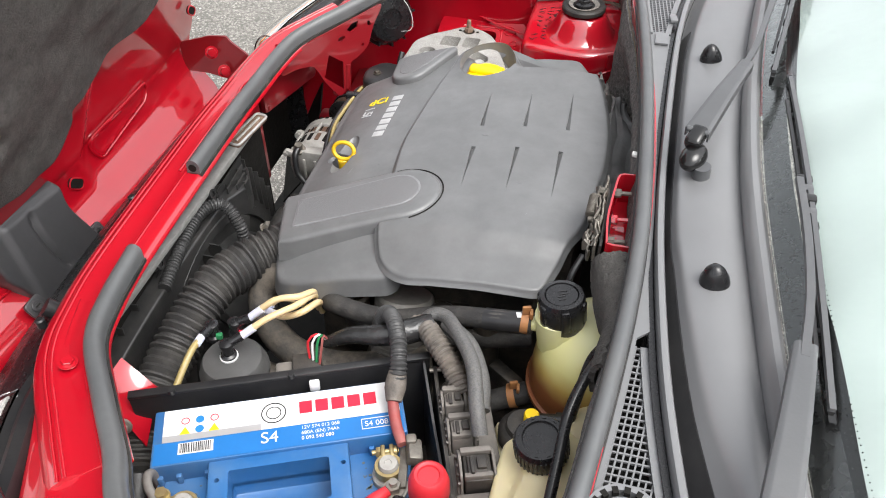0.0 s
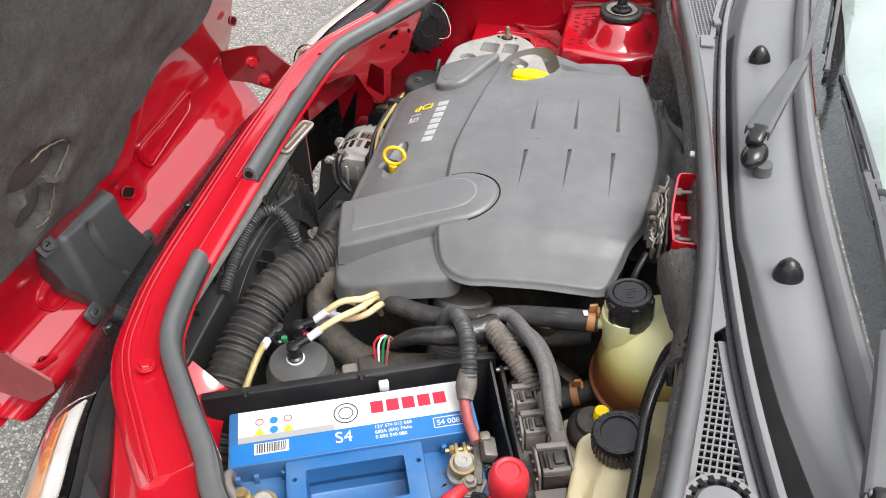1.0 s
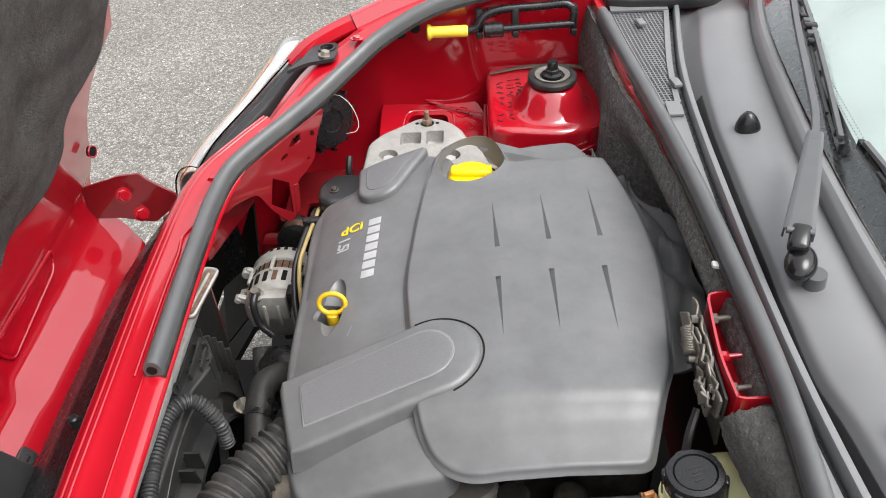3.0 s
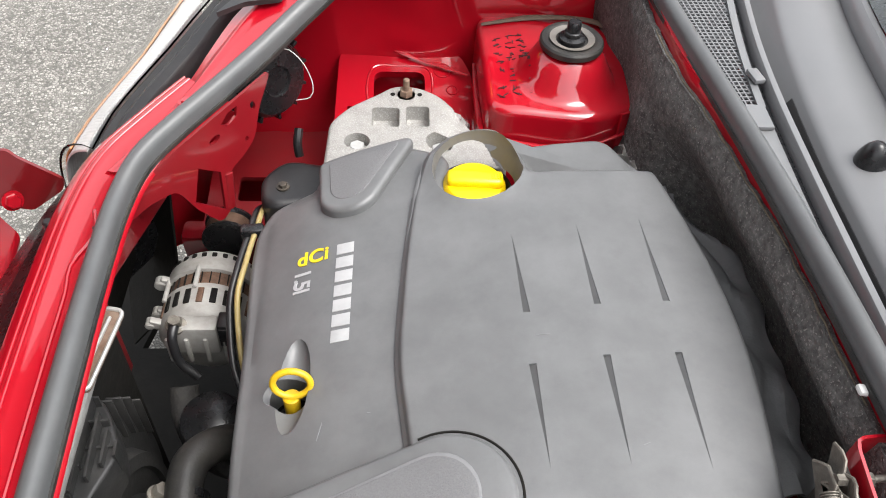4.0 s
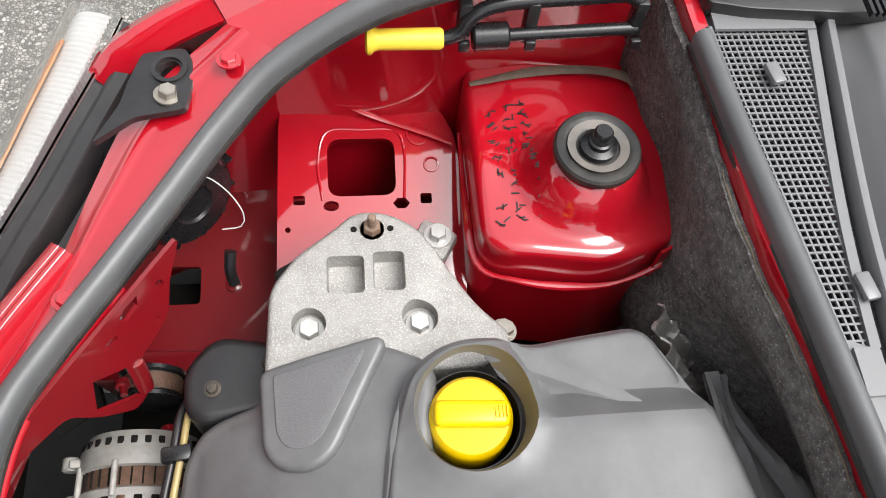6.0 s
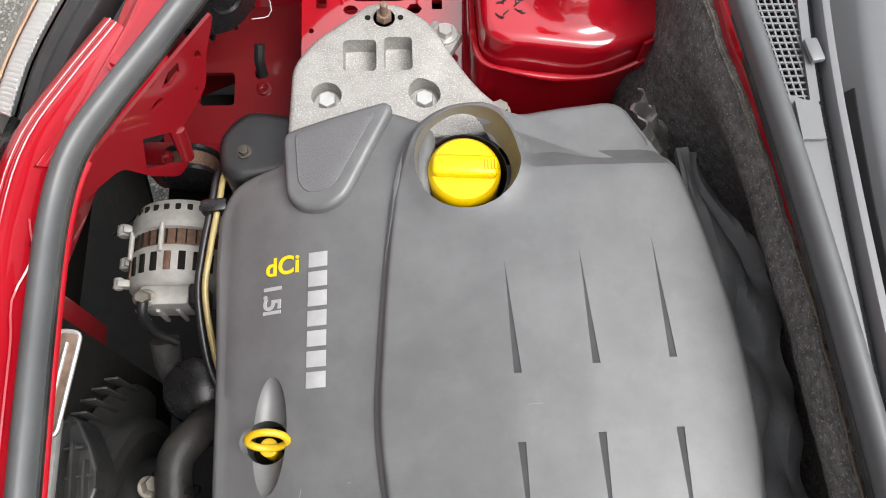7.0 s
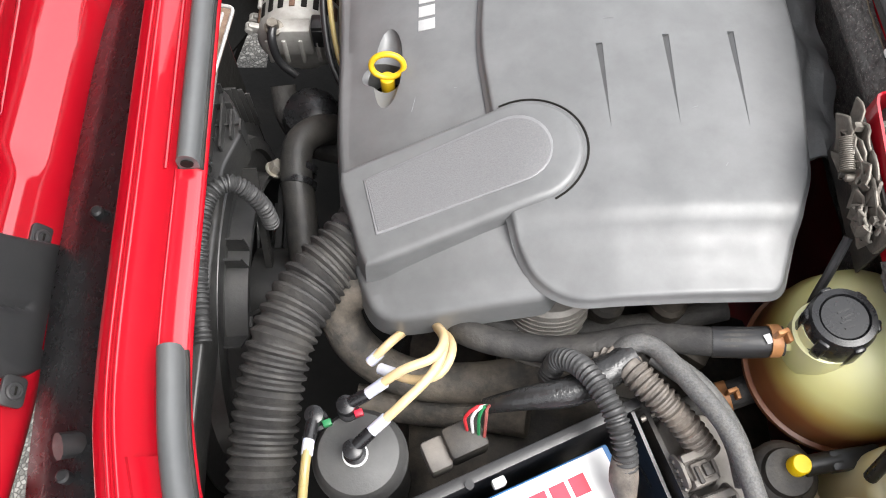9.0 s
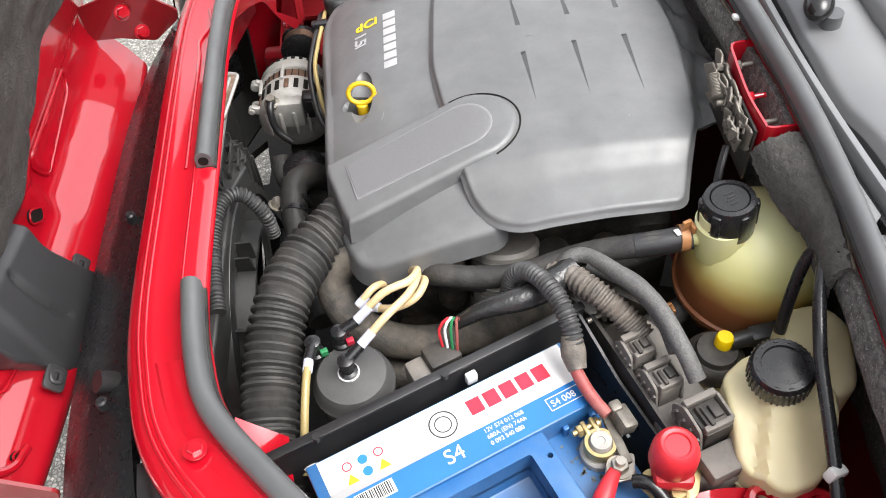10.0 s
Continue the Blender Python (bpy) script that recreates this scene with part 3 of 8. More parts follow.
# upper front beam, with a pressed ridge
SLAM = [(-0.012, -0.004), (-0.006, 0.0), (0.006, 0.0), (0.009, 0.001), (0.013, 0.0015), (0.017, 0.0), (0.034, -0.001), (0.039, 0.001), (0.046, 0.002), (0.051, 0.0), (0.060, -0.003), (0.067, -0.008), (0.071, -0.016), (0.073, -0.045), (0.067, -0.045),
        (0.062, -0.018), (0.03, -0.010), (-0.004, -0.009), (-0.010, -0.012), (-0.013, -0.010)]
SLAM = [(-a, b) for a, b in SLAM]
line = SEAL_NEAR[2:] + SEAL_FRONT + SEAL_BEND[:3]
bm = strip(B(), drop(line, -0.012), SLAM, 0.012)
slam = part("slam_panel", bm, RED, car, sharp=65)
for off, r in ((-0.013, 0.0016), (-0.047, 0.0024), (-0.054, 0.0018)):
    arc = [(off + r * math.cos(radians(k)), r * 1.1 * math.sin(radians(k)) + 0.0005) for k in range(180, -1, -20)]
    part("pressed_ridge", strip(B(), drop(line, -0.012), arc, 0.012), RED, slam, sharp=80)
wave = [(p[0] - 0.023 + 0.009 * math.exp(-((p[1] - 1.115) / 0.022) ** 2) - 0.004 * math.exp(-((p[1] - 1.07) / 0.02) ** 2), p[1], p[2] - 0.0115) for p in curve(SEAL_FRONT, 0.012)]
part("pressed_ridge", tube(B(), wave, 0.0022, 8, smooth=False), RED, slam)
part("drain_slot", plate(B(), rounded(rect2(-0.009, -0.0035, 0.009, 0.0035), 0.003), [], 0.004, plane_m((-0.471, 0.372, 0.8365), (0.8, 0.6, 0.05), (-0.6, 0.8, 0.1))), SHADED_GRIME, slam)
for x, y, z in ((-0.600, 1.125, 0.818),):
    part("plug", cyl(B(), (x, y, z - 0.006), (x, y, z), 0.004, n=12), BLACK, slam)
for x, y, z in ((-0.535, 1.29, 0.845), (-0.408, 1.479, 0.903), (-0.53, 0.455, 0.842)):
    part("body_screw", bolt(B(), (x, y, z), (0.1, 0.1, 1), 0.007, 0.004), RED, slam)

# front of the beam: black grille top
bm = B()
front = [(-0.60, 0.33, 0.75), (-0.645, 0.52, 0.765), (-0.66, 0.70, 0.772), (-0.668, 0.9, 0.775), (-0.668, 1.1, 0.775), (-0.645, 1.25, 0.775), (-0.60, 1.34, 0.785)]
strip(bm, front, [(0.022, 0.004), (0.0, 0.0), (-0.022, -0.022), (-0.030, -0.024), (-0.052, -0.050), (-0.070, -0.062), (-0.082, -0.090), (-0.088, -0.30), (-0.083, -0.30), (-0.075, -0.092), (-0.045, -0.062), (0.0, -0.014), (0.022, -0.006)], 0.015)
grille_top = part("grille_top", bm, BLACK_CLEAN, car, "black plastic grille top")
for y in (0.55, 0.80, 1.17):
    part("clip", cyl(B(), (-0.655 if y < 0.6 else -0.672, y, 0.765), (-0.655 if y < 0.6 else -0.672, y, 0.780), 0.006, n=14, bev=0.002), BLACK, grille_top)

# fenders
FEND = [(0.60, 1.60, 1.11), (0.353, 1.62, 1.048), (0.223, 1.622, 1.017), (0.009, 1.622, 0.994), (-0.214, 1.60, 0.969), (-0.33, 1.575, 0.948), (-0.425, 1.546, 0.920)]
SKIN = [(0.0, 0.0), (0.012, -0.006), (0.03, -0.04), (0.045, -0.14), (0.05, -0.5), (0.045, -0.5), (0.03, -0.12), (0.0, -0.02), (-0.02, -0.03), (-0.045, -0.032), (-0.07, -0.034),
        (-0.072, -0.030), (-0.045, -0.025), (-0.022, -0.02), (-0.012, -0.002)]
FEND_TIP = [(-0.425, 1.546, 0.918), (-0.47, 1.535, 0.902), (-0.515, 1.520, 0.880), (-0.54, 1.51, 0.855)]
TIP = [(0.0, 0.0), (0.012, -0.006), (0.03, -0.04), (0.045, -0.14), (0.05, -0.5), (0.045, -0.5), (0.03, -0.12), (-0.006, -0.022), (-0.020, -0.024), (-0.021, -0.019), (-0.010, -0.004)]
for near in (False, True):
    m_ = mir if near else list
    k_ = -1 if near else 1
    fender = part("fender", strip(B(), m_(FEND), [(a * k_, b) for a, b in SKIN], 0.02), RED, car)
    part("fender_tip", strip(B(), m_(FEND_TIP), [(a * k_, b) for a, b in TIP], 0.02), RED, fender)

# top of the lamp carrier: the red shelf between the seal and the headlamp
SHELVES = (([(-0.575, 1.19, 0.828), (-0.541, 1.250, 0.838), (-0.503, 1.304, 0.846), (-0.461, 1.364, 0.857), (-0.412, 1.427, 0.877), (-0.36, 1.480, 0.902)],
            [(-0.622, 1.20, 0.812), (-0.585, 1.265, 0.815), (-0.553, 1.345, 0.828), (-0.532, 1.41, 0.842), (-0.50, 1.475, 0.860), (-0.42, 1.53, 0.895)]),
           ([(-0.29, 0.225, 0.905), (-0.355, 0.292, 0.880), (-0.392, 0.340, 0.865), (-0.450, 0.405, 0.850), (-0.512, 0.482, 0.836), (-0.545, 0.557, 0.826)],
            [(-0.42, 0.165, 0.86), (-0.462, 0.235, 0.845), (-0.495, 0.295, 0.832), (-0.533, 0.365, 0.820), (-0.575, 0.445, 0.812), (-0.612, 0.557, 0.808)]))


def shelf(near):
    inner, outer = SHELVES[near]
    a, b = curve(inner, 0.02), curve(outer, 0.02)

    def f(u, v):
        p = along(a, u).lerp(along(b, u), v)
        p.z += 0.008 * math.sin(math.pi * v) + 0.003 * math.exp(-((v - 0.6) / 0.06) ** 2) - 0.04 * max(0, v - 0.9) / 0.1
        return p
    return sheet(B(), f, 40, 24, 0.004)


part("lamp_shelf", shelf(False), RED, car)
part("lamp_shelf", shelf(True), RED, car)

# inner wings
def inner_wing(near):
    y_ = (lambda y: 2 * MID - y) if near else (lambda y: y)

    def f(u, v):
        x = -0.72 + 0.855 * u
        yt = lerp_line([(-0.72, 1.42), (-0.62, 1.47), (-0.52, 1.53), (-0.3, 1.53), (0.0, 1.545), (0.2, 1.56)], x)
        zt = lerp_line([(-0.72, 0.62), (-0.62, 0.68), (-0.52, 0.81), (-0.44, 0.86), (-0.374, 0.90), (-0.18, 0.945), (-0.046, 0.962), (0.2, 0.98)], x)
        z = zt + (0.45 - zt) * v
        y = yt + 0.012 * math.sin(v * 5) + 0.006 * math.sin(x * 30) * v
        return Vector((x, y_(y), z))
    return sheet(B(), f, 52, 24, 0.003)


part("inner_wing", inner_wing(False), RED, car)
part("inner_wing", inner_wing(True), RED, car)

# pressed crease and oval holes on the wing
for x, z, r in ((-0.34, 0.90, 0.012), (-0.312, 0.905, 0.008)):
    part("drain_hole", lathe(B(), (x, 1.508, z), (0, -1, 0), [(r, 0), (r, 0.004)], 18), SHADED_GRIME, car)

# side rail with its openings
S = plane_m((-0.3, 1.45, 0.716), (1, 0, 0), (0, 1, 0.3))
outer = [(-0.092, -0.16), (0.10, -0.16), (0.108, -0.02), (0.10, 0.065), (0.085, 0.098), (-0.078, 0.112), (-0.086, 0.09)]
holes = [rect2(-0.036, 0.004, 0.035, 0.066, 0.014), rect2(-0.072, -0.004, -0.060, 0.006, 0.002), rect2(0.060, -0.006, 0.072, 0.005, 0.002),
         ring2(-0.033, -0.006, 0.007, 10, 1.2, 0.8), ring2(0.04, -0.005, 0.008, 6, 1.1, 0.8), ring2(-0.078, -0.03, 0.003, 10), ring2(0.075, -0.075, 0.006, 12)]
bm = plate(B(), rounded(outer, 0.012), holes, 0.012, S)
rail = part("side_rail", bm, RED, car)
bm = B()
tube(bm, [S @ V(a, b, 0.0) for a, b in ((-0.042, 0.0), (-0.046, 0.04), (-0.036, 0.074), (0.0, 0.076), (0.036, 0.074), (0.045, 0.05), (0.043, 0.0))], 0.0016, 8)
part("pressed_rim", bm, RED, rail)
bm = B()
for a, b, r in ((0.073, 0.036, 0.0075), (0.06, 0.07, 0.012)):
    t = [S @ V(a + r * math.cos(k * 0.6283), b + r * math.sin(k * 0.6283), 0.0005) for k in range(11)]
    tube(bm, t, 0.0012, 6)
part("spot_mark", bm, RED, rail)
bm = B()
tube(bm, [(-0.388, 1.555, 0.752), (-0.33, 1.55, 0.755), (-0.305, 1.54, 0.752), (-0.27, 1.527, 0.745), (-0.235, 1.515, 0.742), (-0.205, 1.50, 0.742)], [0.002, 0.0035, 0.0025, 0.004, 0.002, 0.0035, 0.002], 8, flat=0.4)
part("seam_sealer", bm, RED, rail)
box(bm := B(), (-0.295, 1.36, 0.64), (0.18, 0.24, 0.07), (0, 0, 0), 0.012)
part("rail_body", bm, RED_DULL_SHADED, rail)
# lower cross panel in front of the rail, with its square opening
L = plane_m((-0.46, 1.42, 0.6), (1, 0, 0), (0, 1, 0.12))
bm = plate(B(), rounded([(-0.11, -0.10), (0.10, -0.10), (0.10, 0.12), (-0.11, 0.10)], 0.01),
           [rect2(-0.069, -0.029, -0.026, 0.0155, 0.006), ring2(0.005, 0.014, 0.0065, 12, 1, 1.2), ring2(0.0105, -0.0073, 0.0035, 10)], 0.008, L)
low = part("cross_panel", bm, RED_DULL_SHADED, car)
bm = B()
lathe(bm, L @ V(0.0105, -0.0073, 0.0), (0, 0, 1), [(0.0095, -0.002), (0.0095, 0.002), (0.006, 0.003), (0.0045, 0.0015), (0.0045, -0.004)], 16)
part("boss", bm, RED_DULL_SHADED, low)
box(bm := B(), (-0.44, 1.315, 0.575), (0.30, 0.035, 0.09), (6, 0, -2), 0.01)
part("cross_member", bm, RED_DULL_SHADED, car)
# floor coloured near black for the shade low in the bay
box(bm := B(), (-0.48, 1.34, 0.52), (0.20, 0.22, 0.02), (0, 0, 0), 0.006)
part("lower_floor", bm, SHADED_GRIME, car)

# lamp carrier panel facing the engine, leaning in, with its openings
C = plane_m((-0.545, 1.225, 0.826), Vector((0.135, 0.165, 0.040)), (0.05, -0.10, -1.0))
outer = [(-0.07, 0.0), (0.0, -0.004), (0.15, -0.004), (0.142, 0.006), (0.120, 0.026), (0.098, 0.058), (0.075, 0.067), (0.052, 0.070), (0.036, 0.116), (0.012, 0.124), (-0.006, 0.083), (-0.016, 0.040), (-0.05, 0.03), (-0.08, 0.03)]
holes = [[(0.066, 0.010), (0.080, 0.003), (0.094, 0.004), (0.088, 0.015), (0.074, 0.017)], ring2(0.1126, 0.0183, 0.004, 8, 0.9, 1.4), ring2(0.0516, 0.020, 0.005, 10, 1.6, 0.8), ring2(0.088, 0.050, 0.003, 8),
         [(0.018, 0.036), (0.040, 0.062), (0.024, 0.112), (-0.004, 0.072)]]
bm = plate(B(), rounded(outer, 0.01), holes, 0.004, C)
carrier = part("lamp_carrier", bm, RED_DULL_SHADED, car)
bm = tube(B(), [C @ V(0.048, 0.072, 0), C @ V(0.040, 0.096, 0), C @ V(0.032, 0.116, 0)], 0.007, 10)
part("pressed_ridge", bm, RED_DULL_SHADED, carrier)
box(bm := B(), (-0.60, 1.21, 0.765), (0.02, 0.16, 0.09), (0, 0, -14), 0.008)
part("front_post", bm, RED_DULL_SHADED, car)
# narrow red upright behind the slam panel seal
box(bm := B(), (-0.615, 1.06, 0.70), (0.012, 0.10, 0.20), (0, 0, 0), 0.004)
part("front_upright", bm, RED_DULL_SHADED, car)
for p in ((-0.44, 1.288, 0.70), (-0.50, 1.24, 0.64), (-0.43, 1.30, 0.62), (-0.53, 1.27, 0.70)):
    part("stud", lathe(B(), p, (0.3, -0.9, 0.3), [(0.007, 0), (0.007, 0.006), (0.004, 0.007), (0.0035, 0.016)], 12), RED_DULL_SHADED, car)

# front panel, near black in place of the shade around it
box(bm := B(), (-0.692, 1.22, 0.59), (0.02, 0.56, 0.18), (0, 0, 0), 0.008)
part("front_panel", bm, SHADED_GRIME, car)

# strut tower
def tower_top(x, y):
    d = math.hypot(x + 0.090, y - 1.412)
    z = 0.806 + 0.042 * (1 - soft_step(0.036, 0.066, d))
    return z + 0.0025 * math.sin(45 * x + 1) * math.sin(38 * y) * soft_step(0.07, 0.1, d)


outline = rounded([(-0.186, 1.55), (-0.183, 1.350), (-0.075, 1.336), (-0.004, 1.358), (0.016, 1.40), (0.016, 1.55)], [0.02, 0.022, 0.022, 0.022, 0.02, 0.02], 6)
bm = slab(B(), outline, tower_top, rim=0.010, grid=0.0075, skirt=0.20, flare=0.006)
tower = part("strut_tower", bm, RED, car)
bm = B()
tube(bm, [(-0.199, 1.50, 0.760), (-0.199, 1.42, 0.757), (-0.194, 1.350, 0.760), (-0.16, 1.328, 0.766), (-0.11, 1.321, 0.763), (-0.06, 1.321, 0.770), (-0.006, 1.344, 0.784), (0.024, 1.39, 0.798)], [0.002, 0.003, 0.0045, 0.0025, 0.005, 0.002, 0.0045, 0.003], 8, flat=0.7)
part("weld_flange", bm, RED, tower)
bm = B()
tube(bm, [(-0.19, 1.527, 0.806), (-0.12, 1.537, 0.812), (-0.05, 1.535, 0.812), (-0.015, 1.51, 0.812), (0.0, 1.44, 0.81), (0.004, 1.38, 0.806)], [0.003, 0.006, 0.005, 0.007, 0.006, 0.003], 8, flat=0.4)
part("seam_sealer", bm, SEALANT, tower)
bm = tube(B(), [(0.004, 1.50, 0.806), (0.014, 1.45, 0.800), (0.018, 1.41, 0.794), (0.014, 1.375, 0.788), (0.004, 1.352, 0.780)], [0.006, 0.009, 0.007, 0.010, 0.006], 8, flat=0.5)
part("seam_sealer", bm, SEALANT, tower)
bm = B()
box(bm, (-0.010, 1.341, 0.785), (0.05, 0.003, 0.05), (0, 0, 26))
part("tower_flange", bm, RED, tower)
# faded marker notes on the tower: strokes that can no longer be read
bm = B()
rng = random.Random(4)
for row, (x, n) in enumerate(((-0.172, 8), (-0.155, 11), (-0.139, 11))):
    for k in range(n):
        y = 1.50 - 0.14 * (k + 0.5) / n + 0.004 * row
        if k == 5 and row < 2:
            continue
        for _ in range(3):
            b = box(B(), (x + rng.uniform(-0.004, 0.004), y + rng.uniform(-0.003, 0.003), tower_top(x, y) + 0.0006), (rng.uniform(0.004, 0.010), 0.0014, 0.0005), (0, 0, rng.choice((0, 90, 40, -40, 10))))
            part("marker_stroke", b, MARK, tower)

# ---- bulkhead ----
def felt_x(y):
    return lerp_line([(0.2, 0.0), (0.38, 0.016), (0.55, 0.034), (0.72, 0.042), (0.86, 0.040), (1.02, 0.030), (1.166, 0.012), (1.317, -0.012), (1.43, -0.012), (1.56, -0.02)], y)


def bulkhead(u, v):
    y = 0.22 + 1.34 * u
    z = 0.916 - 0.43 * v
    x = felt_x(y) + 0.05 * soft_step(0.03, 0.3, v) * (1 - soft_step(0.68, 0.76, y)) + 0.034 * soft_step(0.12, 0.4, v) * (1 - soft_step(1.15, 1.3, y)) - 0.004 * soft_step(0.0, 0.06, v) + 0.030 * soft_step(0.05, 0.22, v) * soft_step(0.76, 0.84, y) * (1 - soft_step(1.15, 1.3, y)) - 0.02 * soft_step(0.25, 0.5, v) * soft_step(1.1, 1.3, y) + 0.10 * soft_step(0.5, 1.0, v)
    x += 0.012 * noise.noise((y * 6, z * 6, 2)) * soft_step(0, 0.2, v) + 0.0035 * noise.noise((y * 20, z * 20, 7)) * soft_step(0, 0.1, v) + 0.001 * noise.noise((y * 70, z * 70, 5)) - 0.004
    if v == 0:
        z += 0.004 * noise.noise((y * 14, 3, 1)) + 0.002 * noise.noise((y * 45, 3, 4))
    return Vector((x, y, z))


bulk = thing("bulkhead_insulation", (0.0, MID, 0.7), "black fibrous felt insulation on the bulkhead", "insulation")
part("felt", sheet(B(), bulkhead, 200, 90, 0.008), FELT, bulk)
# the lobe that hangs over the coolant tank, with its cut upper edge
LOBE_TOP = curve([(0.039, 0.682, 0.921), (0.042, 0.652, 0.923), (0.0415, 0.609, 0.923), (0.0375, 0.572, 0.922), (0.030, 0.523, 0.920)], 0.01)
LOBE_LOW = curve([(0.006, 0.692, 0.896), (0.009, 0.671, 0.886), (0.0165, 0.640, 0.881), (0.0245, 0.612, 0.879), (0.032, 0.592, 0.877), (0.029, 0.566, 0.873), (0.027, 0.532, 0.869)], 0.01)


def lobe(u, v):
    p = along(LOBE_TOP, u).lerp(along(LOBE_LOW, u), v)
    p += V(-0.006, 0, 0.007) * math.sin(math.pi * v) + V(0, 0, 0.003) * noise.noise((u * 9, v * 6, 4)) * v
    return p + V(0, 0.003, 0.0) * noise.noise((u * 30, v * 30, 2)) + V(0, 0, 0.0016) * noise.noise((u * 40, v * 25, 9))


part("lobe", sheet(B(), lobe, 44, 22, 0.006), FELT_WARM, bulk, "felt lobe folded over the tank")
part("lobe_edge", tube(B(), [lobe(i / 24, 0) + V(0, 0, 0.0008) for i in range(25)], [0.0010, 0.0018, 0.0008, 0.0015], 6, smooth=False), FELT_EDGE, bulk)
bm = B()
edge = [bulkhead((0.86 + 0.0067 * i - 0.22) / 1.34, 0) for i in range(74)]
tube(bm, [p + V(0.003, 0, 0.0005) for p in edge], [0.0010, 0.0005, 0.0014, 0.0006, 0.0012, 0.0005] * 4, 6)
part("edge", bm, FELT_EDGE, bulk)
# the folded flap that hangs behind the engine cover
def flap(u, v):
    y = 0.842 + 0.38 * u
    x = -0.01 + (0.074 - 0.052 * soft_step(0.62, 1.0, u)) * v + 0.007 * noise.noise((y * 25, v * 5, 3)) * v
    z = 0.792 + 0.016 * noise.noise((y * 14, v * 4, 1)) - 0.018 * v + 0.005 * math.sin(y * 70 + v * 5) * v + 0.02 * v * (1 - u) * u
    return Vector((x, y + 0.018 * v * (1 - u), z))


part("flap", sheet(B(), flap, 60, 16, 0.004), GREY_RUBBER, bulk, "crumpled dull black rubber flap")
bm = B()
sheet(bm, lambda u, v: Vector((-0.045 + 0.04 * u + 0.008 * math.sin(9 * v), 1.235 + 0.05 * v - 0.03 * u, 0.80 - 0.05 * u + 0.012 * noise.noise((u * 6, v * 6, 5)))), 14, 14, 0.002)
part("foil_patch", bm, FOIL, bulk, "crumpled grey foil")
box(bm := B(), (0.032, 0.864, 0.930), (0.009, 0.009, 0.005), (0, 10, 0), 0.002)
part("clip", bm, WHITE_PLASTIC, bulk, "white plastic clip")
# red flange of the bulkhead
bm = B()
pts = [(felt_x(y) + 0.013, y, 0.925) for y in (0.25, 0.4, 0.55, 0.7, 0.85, 1.0, 1.15, 1.3, 1.42, 1.55)]
strip(bm, pts, [(-0.009, -0.02), (-0.009, 0.007), (0.004, 0.007), (0.004, 0.003), (-0.005, 0.003), (-0.005, -0.02)], 0.02)
part("bulkhead_flange", bm, RED, car)
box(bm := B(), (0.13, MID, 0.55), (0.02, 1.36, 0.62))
part("bulkhead_wall", bm, RED_DULL_SHADED, car)
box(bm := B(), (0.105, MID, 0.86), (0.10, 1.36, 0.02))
part("scuttle_floor", bm, SHADED_GRIME, car)
# black bulkhead at the engine's far ends and below, its colour painting deep shade
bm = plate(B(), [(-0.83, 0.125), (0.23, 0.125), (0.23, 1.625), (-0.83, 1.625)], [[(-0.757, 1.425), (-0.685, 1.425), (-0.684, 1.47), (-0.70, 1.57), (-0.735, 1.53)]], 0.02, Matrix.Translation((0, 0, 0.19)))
under = part("undertray", bm, SHADED_GRIME, car)

# ---- windscreen ----
def glass_x(y):
    return 0.021 + bend_line([(0.15, 0.200), (0.3, 0.184), (0.5, 0.166), (0.6, 0.160), (0.7, 0.155), (0.8, 0.152), (0.9, 0.153), (1.0, 0.157), (1.1, 0.164), (1.2, 0.173), (1.3, 0.184), (1.4, 0.202), (1.5, 0.228)], y)


def screen(dz, dx, u0, u1, v1=1.0):
    def f(u, v):
        y = 0.15 + 1.42 * (u0 + (u1 - u0) * u)
        s = 0.95 * v * v1
        x = glass_x(y) + dx + s * 0.86
        return Vector((x, y, 0.954 + dz + s * 0.50 + 0.03 * (1 - ((y - 0.85) / 0.7) ** 2) * 0.5))
    return f


part("windscreen", sheet(B(), screen(0.0, 0.0, 0, 1), 40, 20, 0.005), GLASS, car, "curved clear windscreen").visible_shadow = False
bm = sheet(B(), screen(-0.007, 0.004, 0, 1, 0.030), 60, 4, 0.001)
part("frit_band", bm, BLACK_CLEAN, car)
bm = B()
for i in range(200):
    y = 0.2 + 1.3 * i / 199
    for k in range(3):
        p = screen(-0.0068, 0.004, 0, 1)((y - 0.15 + 0.003 * (k % 2)) / 1.42, 0.033 + 0.005 * k)
        box(bm, p, (0.0011, 0.0011, 0.0004), (0, -30, 45))
part("frit_dot", bm, BLACK_CLEAN, car)


def shade_f(u, v):
    p = screen(-0.03, 0.02, 0.04, 0.96)(u, 0.035 + 0.925 * v)
    p.z += 0.012 * noise.noise((u * 6, v * 5, 4)) + 0.008 * math.sin(u * 40) * (1 if v > 0.1 else v * 10)
    return p


solo("sun_shade", sheet(B(), shade_f, 90, 40, 0.003), SHADE, (0.5, MID, 1.1), "pale folding sun shade behind the windscreen", "sun shade")
box(bm := B(), (0.62, MID, 0.88), (0.75, 1.36, 0.04), (0, 0, 0), 0.01)
part("dashboard", bm, BLACK, car)
